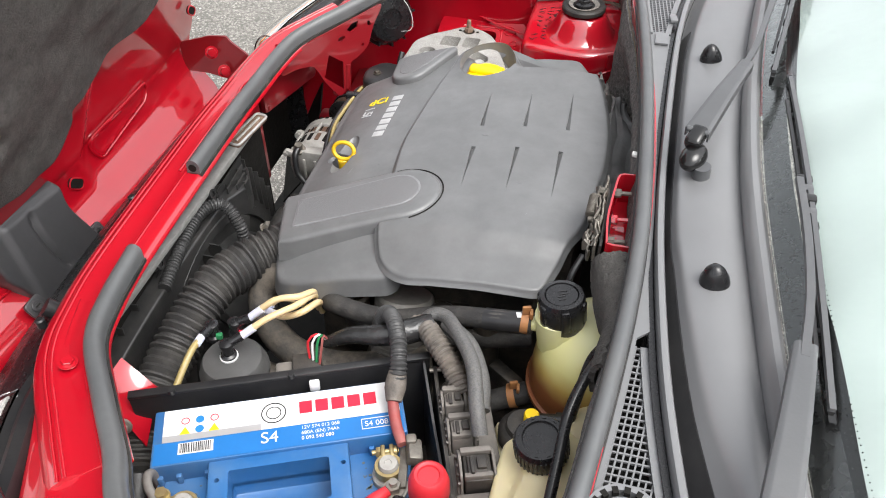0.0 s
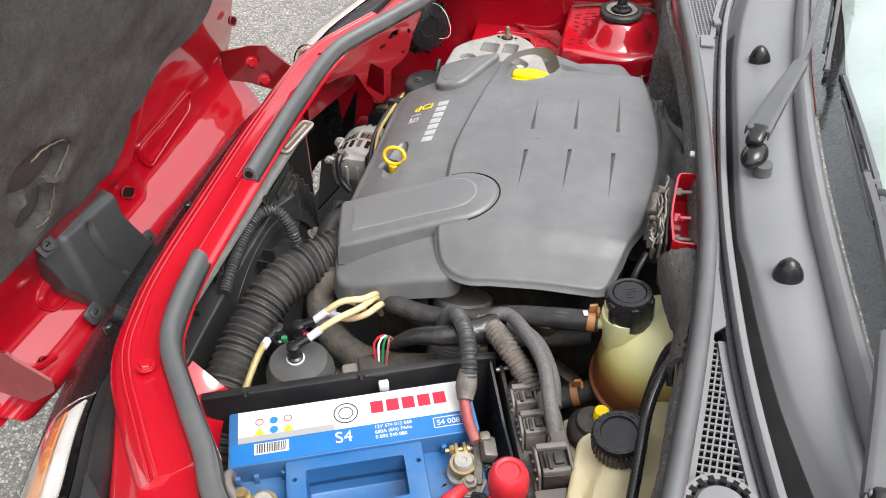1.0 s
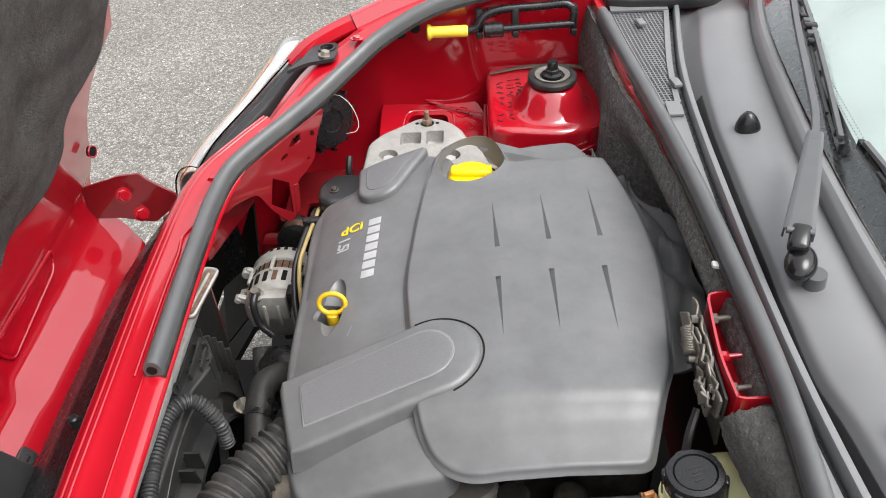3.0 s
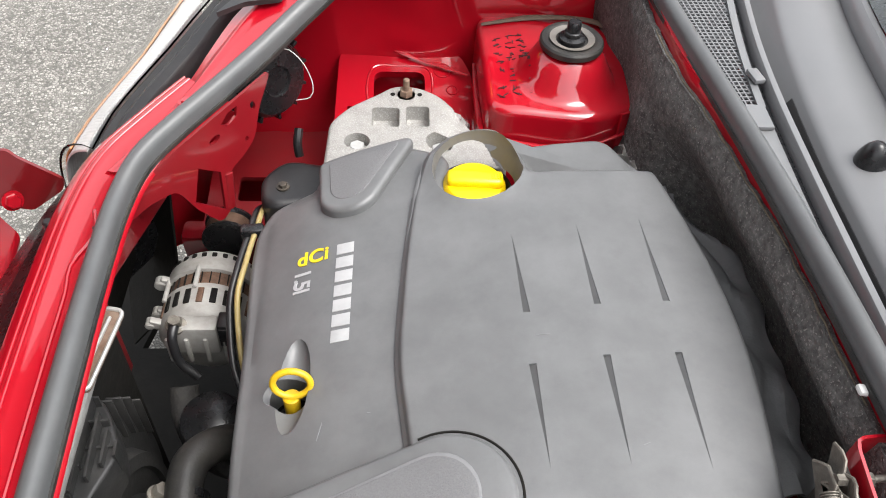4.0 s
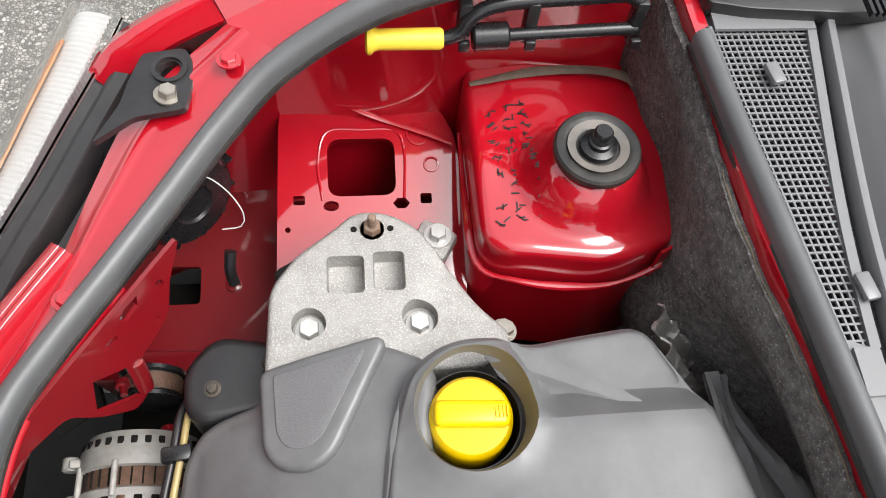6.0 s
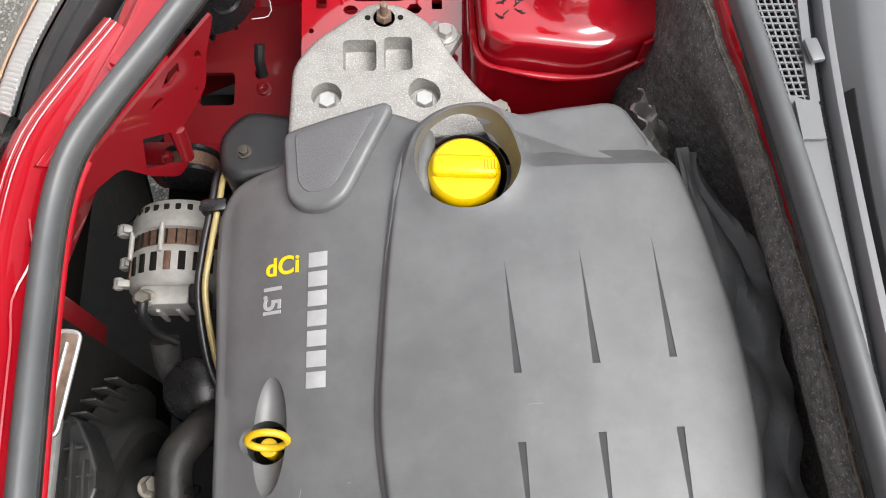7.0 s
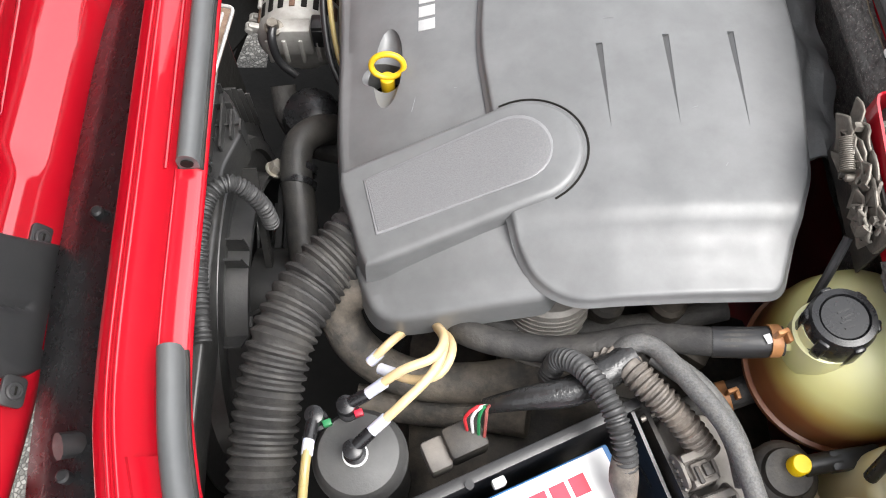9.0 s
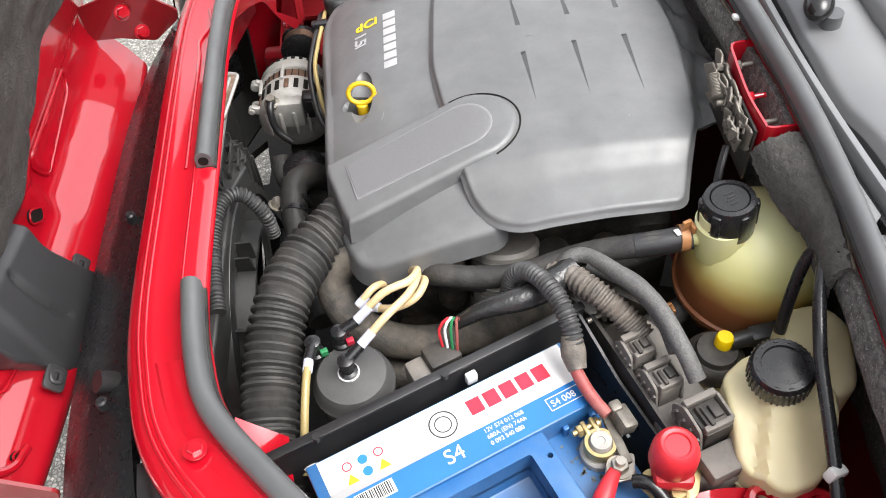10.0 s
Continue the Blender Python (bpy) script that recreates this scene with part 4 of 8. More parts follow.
# pillars and roof edge, far and near
for side in (False, True):
    pts = [(0.30, 1.605, 1.035), (0.42, 1.598, 1.08), (0.70, 1.56, 1.25), (1.05, 1.50, 1.45)]
    pts = mir(pts) if side else pts
    part("windscreen_pillar", tube(B(), pts, 0.020, 12), RED, car)
    pts = [(0.26, 1.565, 1.005), (0.40, 1.552, 1.062), (0.70, 1.515, 1.24), (1.05, 1.46, 1.44)]
    pts = mir(pts) if side else pts
    part("pillar_seal", tube(B(), pts, 0.014, 10), RUBBER, car)

# ---- cowl ----
cowl = thing("cowl_panel", (0.1, MID, 0.9), "dark grey moulded plastic cowl below the windscreen", "cowl")


def seal_x(y):
    return bend_line([(0.15, -0.012), (0.3, 0.013), (0.4, 0.026), (0.5, 0.037), (0.6, 0.045), (0.7, 0.048), (0.8, 0.046), (0.9, 0.042), (1.0, 0.036), (1.1, 0.028), (1.2, 0.018), (1.3, 0.007), (1.4, -0.003), (1.52, -0.013)], y)


def lip_x(y):
    return bend_line([(0.15, 0.155), (0.3, 0.120), (0.4, 0.099), (0.5, 0.083), (0.6, 0.073), (0.7, 0.066), (0.8, 0.063), (0.9, 0.063), (1.0, 0.064), (1.1, 0.066), (1.2, 0.070), (1.3, 0.079), (1.45, 0.102), (1.56, 0.12)], y)


def rear_x(y):
    return glass_x(y) - 0.021


def face_w(y):
    """How wide the steep front face of the cowl is."""
    return lerp_line([(0.12, 0.075), (0.25, 0.055), (0.37, 0.035), (0.47, 0.025), (0.6, 0.018), (0.75, 0.013), (1.1, 0.014), (1.3, 0.022), (1.5, 0.03)], y)


def cowl_f(u, v):
    y = 0.12 + 1.44 * u
    x0, x1, w = lip_x(y) + 0.010, rear_x(y), face_w(y)
    crown = 0.008 * (1 - ((y - 0.85) / 0.75) ** 2)
    low, high = 0.908 + crown, 0.938 + crown * 0.8
    if v < 0.35:
        s = v / 0.35
        x, z = x0 + w * s, low + (high - low) * (0.75 * s ** 1.7 + 0.25 * math.sin(s * math.pi / 2))
    else:
        s = (v - 0.35) / 0.65
        x, z = x0 + w + (x1 - x0 - w) * s, high + 0.008 * math.sin(math.pi * s) ** 0.8 + 0.002 * s
    z -= 0.024 * soft_step(1.41, 1.53, y) * soft_step(0.0, 0.4, v)
    z += -0.006 * math.exp(-(math.hypot(x - 0.108, y - 0.811) / 0.03) ** 2) - 0.007 * math.exp(-(math.hypot(x - 0.095, y - 0.73) / 0.05) ** 2) - 0.006 * math.exp(-((y - 0.70) / 0.03) ** 2) * (1 - v)
    return Vector((x, y, z))


part("panel", sheet(B(), cowl_f, 150, 44, 0.003), COWL, cowl)
ys = [0.13 + 0.05 * i for i in range(29)]
bm = strip(B(), [(lip_x(y) + 0.003, y, 0.930 + 0.008 * (1 - ((y - 0.85) / 0.75) ** 2)) for y in ys], [(-0.0045, -0.02), (-0.0045, 0.002), (-0.003, 0.0045), (0.0, 0.005), (0.003, 0.0045), (0.0045, 0.002), (0.0045, -0.02)], 0.02)
part("lip", bm, COWL, cowl)
bm = strip(B(), [(lip_x(y) - 0.006, y, 0.918 + 0.008 * (1 - ((y - 0.85) / 0.75) ** 2)) for y in ys], [(-0.003, -0.02), (-0.003, 0.003), (0.003, 0.003), (0.003, -0.02)], 0.02)
part("channel", bm, BLACK_CLEAN, cowl)
# shelf between seal and lip
def shelf_f(u, v):
    y = 0.15 + 1.40 * u
    a, b = seal_x(y) + 0.010, lip_x(y) - 0.008
    if 0.2 < y < 0.56:
        b = a + 0.004
    if 1.19 < y < 1.49:
        b = a + 0.004
    return Vector((a + (max(b, a + 0.004) - a) * v, y, 0.920 + 0.008 * (1 - ((y - 0.85) / 0.75) ** 2)))


part("ledge", sheet(B(), shelf_f, 120, 4, 0.003), COWL, cowl)


def grille(y0, y1, off0, off1, name, ny, nx, z):
    """An air grille: bars across and along, in the wedge between seal and lip."""
    bm = B()
    for i in range(ny + 1):
        y = y0 + (y1 - y0) * i / ny
        a, b = seal_x(y) + off0, lip_x(y) - off1
        if b - a < 0.004:
            continue
        box(bm, ((a + b) / 2, y, z), (b - a, 0.0016, 0.0022))
    for k in range(nx + 1):
        pts = []
        for i in range(13):
            y = y0 + (y1 - y0) * i / 12
            x = seal_x(y) + off0 + 0.0058 * k + 0.002
            if x < lip_x(y) - off1 - 0.001:
                pts.append((x, y, z))
        if len(pts) > 2:
            strip(bm, pts, [(-0.0008, -0.0012), (-0.0008, 0.0009), (0.0008, 0.0009), (0.0008, -0.0012)], smooth=False)
    part(name, bm, COWL, cowl)
    pts = [(seal_x(y0 + (y1 - y0) * i / 12) + off0, y0 + (y1 - y0) * i / 12, z + 0.001) for i in range(13)]
    bm = strip(B(), pts, [(-0.003, -0.01), (-0.003, 0.003), (0.003, 0.003), (0.003, -0.01)], smooth=False)
    pts = [(lip_x(y0 + (y1 - y0) * i / 12) - off1, y0 + (y1 - y0) * i / 12, z + 0.001) for i in range(13)]
    strip(bm, pts, [(-0.004, -0.01), (-0.004, 0.003), (0.004, 0.003), (0.004, -0.01)], smooth=False)
    part("grille_rim", bm, COWL, cowl)


grille(0.20, 0.555, 0.013, 0.012, "grille", 46, 22, 0.918)
grille(1.19, 1.485, 0.012, 0.013, "grille", 46, 19, 0.928)
for y0, y1 in ((1.155, 1.19), (1.48, 1.50)):
    bm = sheet(B(), lambda u, v: Vector((seal_x(y0) + 0.016 + (lip_x(y0) - seal_x(y0) - 0.026) * v, y0 + (y1 - y0) * u, 0.931)), 2, 2, 0.003)
    part("grille_end", bm, COWL, cowl)
for x, y in ((0.045, 1.43), (0.062, 1.235)):
    box(bm := B(), (x, y, 0.936), (0.012, 0.022, 0.006), (0, 0, 10), 0.002)
    part("grille_clip", bm, COWL, cowl)
# oval lid on the near grille, in a notched ring
def capsule(r):
    return [(0.059 + r * math.cos(radians(k)), 0.356 + r * math.sin(radians(k))) for k in range(0, 181, 12)] + [(0.059 - 0.018 + r * math.cos(radians(k)), 0.270 + r * math.sin(radians(k))) for k in range(180, 361, 12)]


lid_ = part("vent_lid", prism(B(), capsule(0.0205), 0.926, 0.941, 0.002), COWL, cowl)
part("lid_ring", plate(B(), capsule(0.031), [capsule(0.0255)], 0.016, Matrix.Translation((0, 0, 0.9415))), COWL, lid_)
part("lid_floor", plate(B(), capsule(0.0300), [], 0.002, Matrix.Translation((0, 0, 0.929))), COWL, lid_)
for k in range(0, 181, 22):
    a = radians(k)
    part("notch", box(B(), (0.059 + 0.0255 * math.cos(a), 0.356 + 0.0255 * math.sin(a), 0.9395), (0.006, 0.005, 0.005), (0, 0, k)), SHADED_GRIME, lid_)
# bumpers for the bonnet: pointed black studs
for x, y, z in ((0.118, 1.086, 0.944), (0.1255, 0.631, 0.944)):
    bm = B()
    lathe(bm, (x, y, z - 0.004), (-0.16, -0.10, 1), [(0.0150, 0), (0.0158, 0.002), (0.0158, 0.010), (0.0142, 0.020), (0.0100, 0.030), (0.005, 0.0365), (0.0, 0.038)], 24)
    part("bonnet_stop", bm, BLACK_CLEAN, cowl, "pointed black rubber stop")


def cowl_at(x, y, up):
    """A place on top of the cowl, a little proud of it."""
    a = lip_x(y) + 0.010
    w, b = face_w(y), rear_x(y)
    v = 0.35 * max(0, x - a) / w if x < a + w else 0.35 + 0.65 * min(1, (x - a - w) / (b - a - w))
    return cowl_f((y - 0.12) / 1.44, v) + V(0, 0, up)


bm = B()
seam = curve([(0.083, 1.10, 0), (0.088, 1.135, 0), (0.100, 1.152, 0), (0.13, 1.162, 0), (0.145, 1.180, 0), (0.150, 1.21, 0), (0.158, 1.251, 0), (0.169, 1.32, 0), (0.178, 1.375, 0), (0.176, 1.395, 0), (0.168, 1.396, 0), (0.145, 1.386, 0)], 0.006)
tube(bm, [cowl_at(p[0], p[1], 0.0012) for p in seam], 0.0015, 6)
part("cover_joint", bm, SHADED_GRIME, cowl)
# black strip laid on the steep front face to paint its shade
bm = sheet(B(), lambda u, v: cowl_f(0.75 * u, 0.02 + 0.22 * v) + V(-0.002, 0, 0.002), 90, 6, 0.002)
part("face_shade", bm, BLACK, cowl, "black strip painting the shade along the front face")
# rubber moulding at the glass
bm = strip(B(), [(rear_x(y) + 0.0105, y, 0.950 + 0.010 * (1 - ((y - 0.85) / 0.75) ** 2)) for y in ys], [(-0.0105, -0.012), (-0.0105, 0.002), (-0.008, 0.009), (-0.003, 0.013), (0.003, 0.013), (0.008, 0.009), (0.0105, 0.0), (0.0105, -0.012)][::-1], 0.02)
part("glass_moulding", bm, COWL, cowl)
# corner piece by the far hinge
bm = B()
prism(bm, rounded([(0.03, 1.578), (0.10, 1.586), (0.25, 1.60), (0.34, 1.603), (0.31, 1.578), (0.255, 1.548), (0.195, 1.520), (0.13, 1.511), (0.09, 1.525), (0.06, 1.555)], 0.010), 0.950, 0.966, 0.004)
corner = part("corner_trim", bm, DUSTY_CAN, cowl)
bm = prism(B(), rounded([(0.0, 1.555), (0.05, 1.57), (0.09, 1.535), (0.13, 1.515), (0.20, 1.525), (0.17, 1.49), (0.123, 1.486), (0.038, 1.492), (0.0, 1.50)], 0.006), 0.930, 0.946, 0.002)
part("corner_base", bm, BLACK, cowl)
part("fixing", lathe(B(), (0.11, 1.553, 0.966), (0, 0, 1), [(0.018, 0), (0.018, 0.004), (0.012, 0.005), (0.010, 0.010), (0, 0.010)], 18), DARK_STEEL, corner)
part("fixing", box(B(), (0.175, 1.563, 0.970), (0.016, 0.02, 0.012), (0, 0, 20), 0.004), DARK_STEEL, corner)
for i in range(4):
    box(bm := B(), (0.128 + 0.006 * i, 1.478, 0.963), (0.003, 0.022, 0.006))
    part("vent_slit", bm, BLACK_CLEAN, corner)
box(bm := B(), (0.018, 1.572, 0.972), (0.034, 0.030, 0.016), (0, 0, 0), 0.006)
part("hinge_block", bm, BLACK, cowl)

# ---- seals ----
DSEAL = [(-0.010, -0.012), (-0.0105, 0.002), (-0.008, 0.008), (-0.004, 0.011), (0.0, 0.012), (0.004, 0.011), (0.008, 0.008), (0.0105, 0.002), (0.010, -0.012)]


def seal(pts, k, label):
    b = strip(B(), pts, [(a * k, c * k) for a, c in DSEAL], 0.012)
    mid = pts[len(pts) // 2]
    s_ = solo("bonnet_seal", b, SEAL, (mid[0], mid[1], mid[2] - 0.012), label, "rubber seal", "bonnet seals")
    part("carrier_strip", strip(B(), [(p[0], p[1], p[2] - 0.0135 * k) for p in pts], [(-0.0125 * k, -0.003), (-0.0125 * k, 0.002), (0.0125 * k, 0.002), (0.0125 * k, -0.003)], 0.012), RUBBER, s_, "black carrier strip under the seal")
    for e, q in ((pts[0], pts[1]), (pts[-1], pts[-2])):
        d = (Vector(q) - Vector(e)).normalized()
        part("seal_bore", lathe(B(), Vector(e) - d * 0.0008 + V(0, 0, -0.001), -d, [(0.0065 * k, 0), (0.0065 * k, 0.001)], 14), SHADED_GRIME, s_)


seal(SEAL_NEAR, 0.98, "grey rubber bonnet seal along the front corner")
seal(SEAL_FRONT + SEAL_BEND + SEAL_FAR, 0.92, "long grey rubber bonnet seal round the fender")
seal([(seal_x(y), y, 0.934 + 0.010 * (1 - ((y - 0.85) / 0.75) ** 2)) for y in [0.12 + 0.05 * i for i in range(28)]], 0.80, "thick grey rubber seal along the cowl")

# ---- headlamps ----
def headlamp(near):
    y_ = (lambda y: 2 * MID - y) if near else (lambda y: y)
    top = curve([(-0.512, 1.56, 0.868), (-0.532, 1.51, 0.857), (-0.557, 1.46, 0.845), (-0.581, 1.41, 0.833), (-0.607, 1.36, 0.822), (-0.628, 1.31, 0.813), (-0.641, 1.26, 0.802)], 0.02)
    bot = curve([(-0.585, 1.60, 0.74), (-0.622, 1.545, 0.70), (-0.650, 1.46, 0.67), (-0.675, 1.37, 0.66), (-0.695, 1.28, 0.655)], 0.02)
    lamp = thing("headlamp", (-0.62, y_(1.38), 0.70), "clear ribbed headlamp with an amber corner lens", "headlamp", "headlamps")

    reach = 0.86 if near else 1.0

    def at(off):
        def f(u, v):
            a = along(top, u * reach).lerp(along(bot, u * reach), v)
            n = Vector((-0.6, 0.45, 0.62))
            a = a + n * (0.048 * math.sin(math.pi * min(1, v)) ** 0.8 - off)
            return Vector((a.x, y_(a.y), a.z))
        return f
    m = part("reflector", sheet(B(), lambda u, v: at(0.010 + 0.0006 * math.sin(u * 400))(u, 0.10 + 0.90 * v), 560, 12, 0.002), CHROME, lamp)
    part("lens", sheet(B(), at(0.0), 40, 12, 0.003), LENS, lamp, "clear ribbed lens").visible_shadow = False
    pts = top[::2]
    part("rim", strip(B(), [(p.x, y_(p.y), p.z) for p in (pts[::-1] if near else pts)], [(0.002, -0.06), (0.002, -0.006), (-0.011, -0.009), (-0.013, 0.001), (-0.018, 0.004), (-0.029, 0.002), (-0.033, -0.003), (-0.036, -0.024), (-0.056, -0.028), (-0.056, -0.06)], 0.02), BLACK, lamp)
    part("corner_lens", sheet(B(), lambda u, v: at(0.006)(0.10 + 0.88 * u, (0.22 if near else 0.34) + 0.30 * v), 40, 8, 0.002), ORANGE_LENS, lamp, "amber indicator lens")
    return lamp


CHROME = mat("lamp_reflector", (0.70, 0.69, 0.68), (0.58, 0.57, 0.57), 0.38, 0.4, 30)
for near in (False, True):
    lamp = headlamp(near)
    y_ = (lambda y: 2 * MID - y) if near else (lambda y: y)
    pm = Matrix.Translation((-0.460, y_(1.465), 0.886)) @ pose(0, 0, 0, 3 if near else -3, -5, 0)
    outline = [(-0.027, 0.042), (0.010, 0.045), (0.018, 0.030), (0.020, 0.004), (0.016, -0.024), (-0.027, -0.029), (-0.0586, -0.0535), (-0.040, -0.014), (-0.036, 0.010)]
    if near:
        outline = [(a, -b) for a, b in outline]
    s = -1 if near else 1
    if near:
        pm = Matrix.Translation((-0.024, -0.016, -0.008)) @ pm
        lamp.location += V(0.044, -0.018, 0)
    br = part("bracket", plate(B(), rounded(outline, 0.006), [ring2(-0.001, 0.021 * s, 0.0095, 18)], 0.006, pm), BLACK, lamp, "black bracket with a hole")
    bm = B()
    lathe(bm, pm @ V(-0.001, 0.021 * s, 0), (0, 0, 1), [(0.0155, -0.001), (0.0155, 0.003), (0.0115, 0.003), (0.0105, -0.004)], 20, False)
    part("collar", bm, BLACK, br)
    part("bolt", bolt(B(), pm @ V(0.0, -0.008 * s, 0), (0.15, 0.1, 1), 0.0078, 0.007, 1.5), STEEL, br, "zinc hexagon bolt")

# round cap behind the far headlamp
hb = thing("headlamp_rear_cover", (-0.46, 1.41, 0.76), "round ribbed black cover behind the headlamp", "lamp cover")
ax = Vector((0.62, -0.62, 0.18))
bm = B()
lathe(bm, V(-0.485, 1.435, 0.785), ax, [(0.055, -0.03), (0.058, 0.0), (0.058, 0.012), (0.052, 0.016), (0.050, 0.034), (0.044, 0.042), (0.02, 0.046), (0.018, 0.043), (0, 0.043)], 40)
part("cover", bm, BLACK_CLEAN, hb)
bm = B()
fm = Matrix.Translation(V(-0.485, 1.435, 0.785)) @ frame_of(ax)
for k in range(12):
    a = 2 * math.pi * k / 12
    t = B()
    box(t, (0.055 * math.cos(a), 0.055 * math.sin(a), 0.016), (0.008, 0.004, 0.03), (0, 0, math.degrees(a)), 0.001)
    t.transform(fm)
    join(bm, t)
part("rib", bm, BLACK_CLEAN, hb)
bm = tube(B(), [(-0.448, 1.40, 0.845), (-0.435, 1.405, 0.84), (-0.418, 1.398, 0.825), (-0.408, 1.39, 0.80), (-0.412, 1.385, 0.785), (-0.43, 1.385, 0.78)], 0.0006, 6)
part("wire", bm, WHITE_PLASTIC, hb, "thin white wire")
bm = tube(B(), [(-0.43, 1.385, 0.735), (-0.432, 1.372, 0.72), (-0.430, 1.365, 0.705)], 0.006, 8)
part("connector", bm, BLACK, hb)

# front wheels
for y in (0.18, 1.57):
    w = part("wheel", lathe(B(), (-0.06, y - 0.08, 0.29), (0, 1, 0), [(0.17, 0), (0.25, 0.004), (0.285, 0.02), (0.29, 0.04), (0.29, 0.12), (0.285, 0.14), (0.25, 0.156), (0.17, 0.16)], 48), RUBBER, car, "black rubber tyre")
    part("rim", lathe(B(), (-0.06, y - 0.07, 0.29), (0, 1, 0), [(0.0, 0.04), (0.10, 0.04), (0.165, 0.0), (0.172, 0.0), (0.172, 0.14), (0.165, 0.14), (0.10, 0.10), (0, 0.10)], 40), STEEL, w, "steel wheel rim")


# ---- bonnet, standing open on its front hinges ----
bonnet = thing("bonnet", (-0.78, MID, 0.64), "open red car bonnet lined with black felt", "bonnet")
HM = plane_m((-0.80, 0, 0.80), (0, 1, 0), (0.37, 0, 0.93))


def hp(y, b, h=0.0):
    """A place on the bonnet: across, up along it, and off its inner side."""
    return HM @ Vector((y, b, h))


HSEC = [(-0.768, 0.618), (-0.758, 0.622), (-0.753, 0.634), (-0.754, 0.644), (-0.759, 0.650), (-0.768, 0.658), (-0.779, 0.669), (-0.797, 0.682), (-0.815, 0.695), (-0.826, 0.712), (-0.830, 0.748), (-0.812, 0.79), (-0.72, 1.0), (-0.60, 1.30), (-0.545, 1.44), (-0.522, 1.50), (-0.49, 1.535)]
hsec = curve([(x, 0, z) for x, z in HSEC], 0.005)
SLOT = rounded([(0.940, 0.760), (0.936, 0.740), (0.952, 0.712), (1.108, 0.732), (1.122, 0.748), (1.114, 0.768)], 0.010, 4)
SLOT_NEAR = rounded([(0.70, 0.735), (0.664, 0.733), (0.623, 0.724), (0.615, 0.71), (0.624, 0.691), (0.67, 0.687), (0.70, 0.69)], 0.008, 4)


def inside(poly, x, y):
    """How far a place lies inside a convex outline; less than nothing outside."""
    out = 1.0
    n = len(poly)
    for i in range(n):
        a, b = poly[i], poly[(i + 1) % n]
        e = b - a
        if e.length > 1e-7:
            out = min(out, ((y - a.y) * e.x - (x - a.x) * e.y) / e.length)
    return out


def pressing(y, z):
    """The relief of the lower bonnet: two raised fields, and a forward swell round the trim."""
    if z > 0.9:
        return 0.0
    d = max(inside(SLOT, y, z), inside(SLOT_NEAR, y, z))
    out = 0.006 * soft_step(-0.001, 0.004, d) - 0.0025 * soft_step(0.006, 0.014, d)
    return out + 0.014 * (1 - soft_step(0.885, 0.93, y)) * soft_step(0.662, 0.725, z)


def hood_f(off):
    def f(u, v):
        p = along(hsec, v)
        half = lerp_line([(0.61, 0.36), (0.64, 0.40), (0.70, 0.435), (0.76, 0.45), (0.80, 0.44), (0.85, 0.41), (0.90, 0.394), (0.94, 0.395), (0.97, 0.415), (1.0, 0.47), (1.03, 0.455), (1.09, 0.43), (1.2, 0.45), (1.5, 0.47)], p.z)
        k = 2 * u - 1
        return Vector((p.x - off - 0.015 * abs(k) ** 3 + pressing(MID + half * k, p.z), MID + half * k, p.z))
    return f


for edge, r in ((SLOT, 0.0026), (SLOT_NEAR, 0.0022)):
    rim_ = [Vector((lerp_line([(z, x) for x, z in HSEC[4:13]], q.y) - 0.0085 + pressing(q.x, q.y) * 0.6, q.x, q.y)) for q in edge]
    part("pressed_rim", tube(B(), [*rim_, rim_[0]], r, 8, smooth=False), RED, bonnet)
part("inner_panel", sheet(B(), hood_f(0.010), 230, len(hsec) - 1, 0.003), RED, bonnet, sharp=60)
part("outer_skin", sheet(B(), lambda u, v: hood_f(0.035)(u, v) + V(-0.02 * math.sin(math.pi * u), (u - 0.5) * 0.03, 0), 40, 40, 0.003), RED, bonnet)
bm = tube(B(), [hp(0.40, 0.735, 0.0), hp(0.7, 0.748, 0.004), hp(1.0, 0.748, 0.004), hp(1.35, 0.735, 0.0)], 0.012, 10)
part("rear_fold", bm, RED, bonnet)

HOLLOWS = ((0.612, 0.182, 0.054, 0.033, -10, 0.020), (0.602, 0.124, 0.034, 0.036, -20, 0.020), (0.586, 0.560, 0.014, 0.034, -22, 0.010), (0.478, 0.325, 0.022, 0.03, -30, 0.012), (0.512, 0.53, 0.028, 0.034, 30, 0.010))


def hollow(x, y):
    """How deep the hollows are at a place of the liner."""
    out = 0.0
    for a, b, ra, rb, tl, d in HOLLOWS:
        c, s = math.cos(radians(tl)), math.sin(radians(tl))
        u, v = (x - a) * c + (y - b) * s, -(x - a) * s + (y - b) * c
        out = max(out, d * (1 - soft_step(0.8, 1.15, math.hypot(u / ra, v / rb))))
    return out


# felt liner
def felt_z(x, y):
    return 0.016 + 0.010 * noise.noise((x * 7, y * 7, 3)) + 0.004 * noise.noise((x * 22, y * 22, 8)) - 0.014 * math.exp(-(((x - 0.96) / 0.03) ** 2 + ((y - 0.30) / 0.06) ** 2)) \
        - 0.012 * math.exp(-(((x - 0.60) / 0.05) ** 2 + ((y - 0.50) / 0.12) ** 2)) - 0.014 * math.exp(-(((x - 0.80) / 0.045) ** 2 + ((y - 0.41) / 0.02) ** 2)) + 0.008 * math.exp(-(((x - 0.82) / 0.03) ** 2 + ((y - 0.36) / 0.05) ** 2)) - 0.012 * math.exp(-(((x - 0.86) / 0.22) ** 2 + ((y - 0.535 - 0.3 * (x - 0.86)) / 0.018) ** 2)) - hollow(x, y)


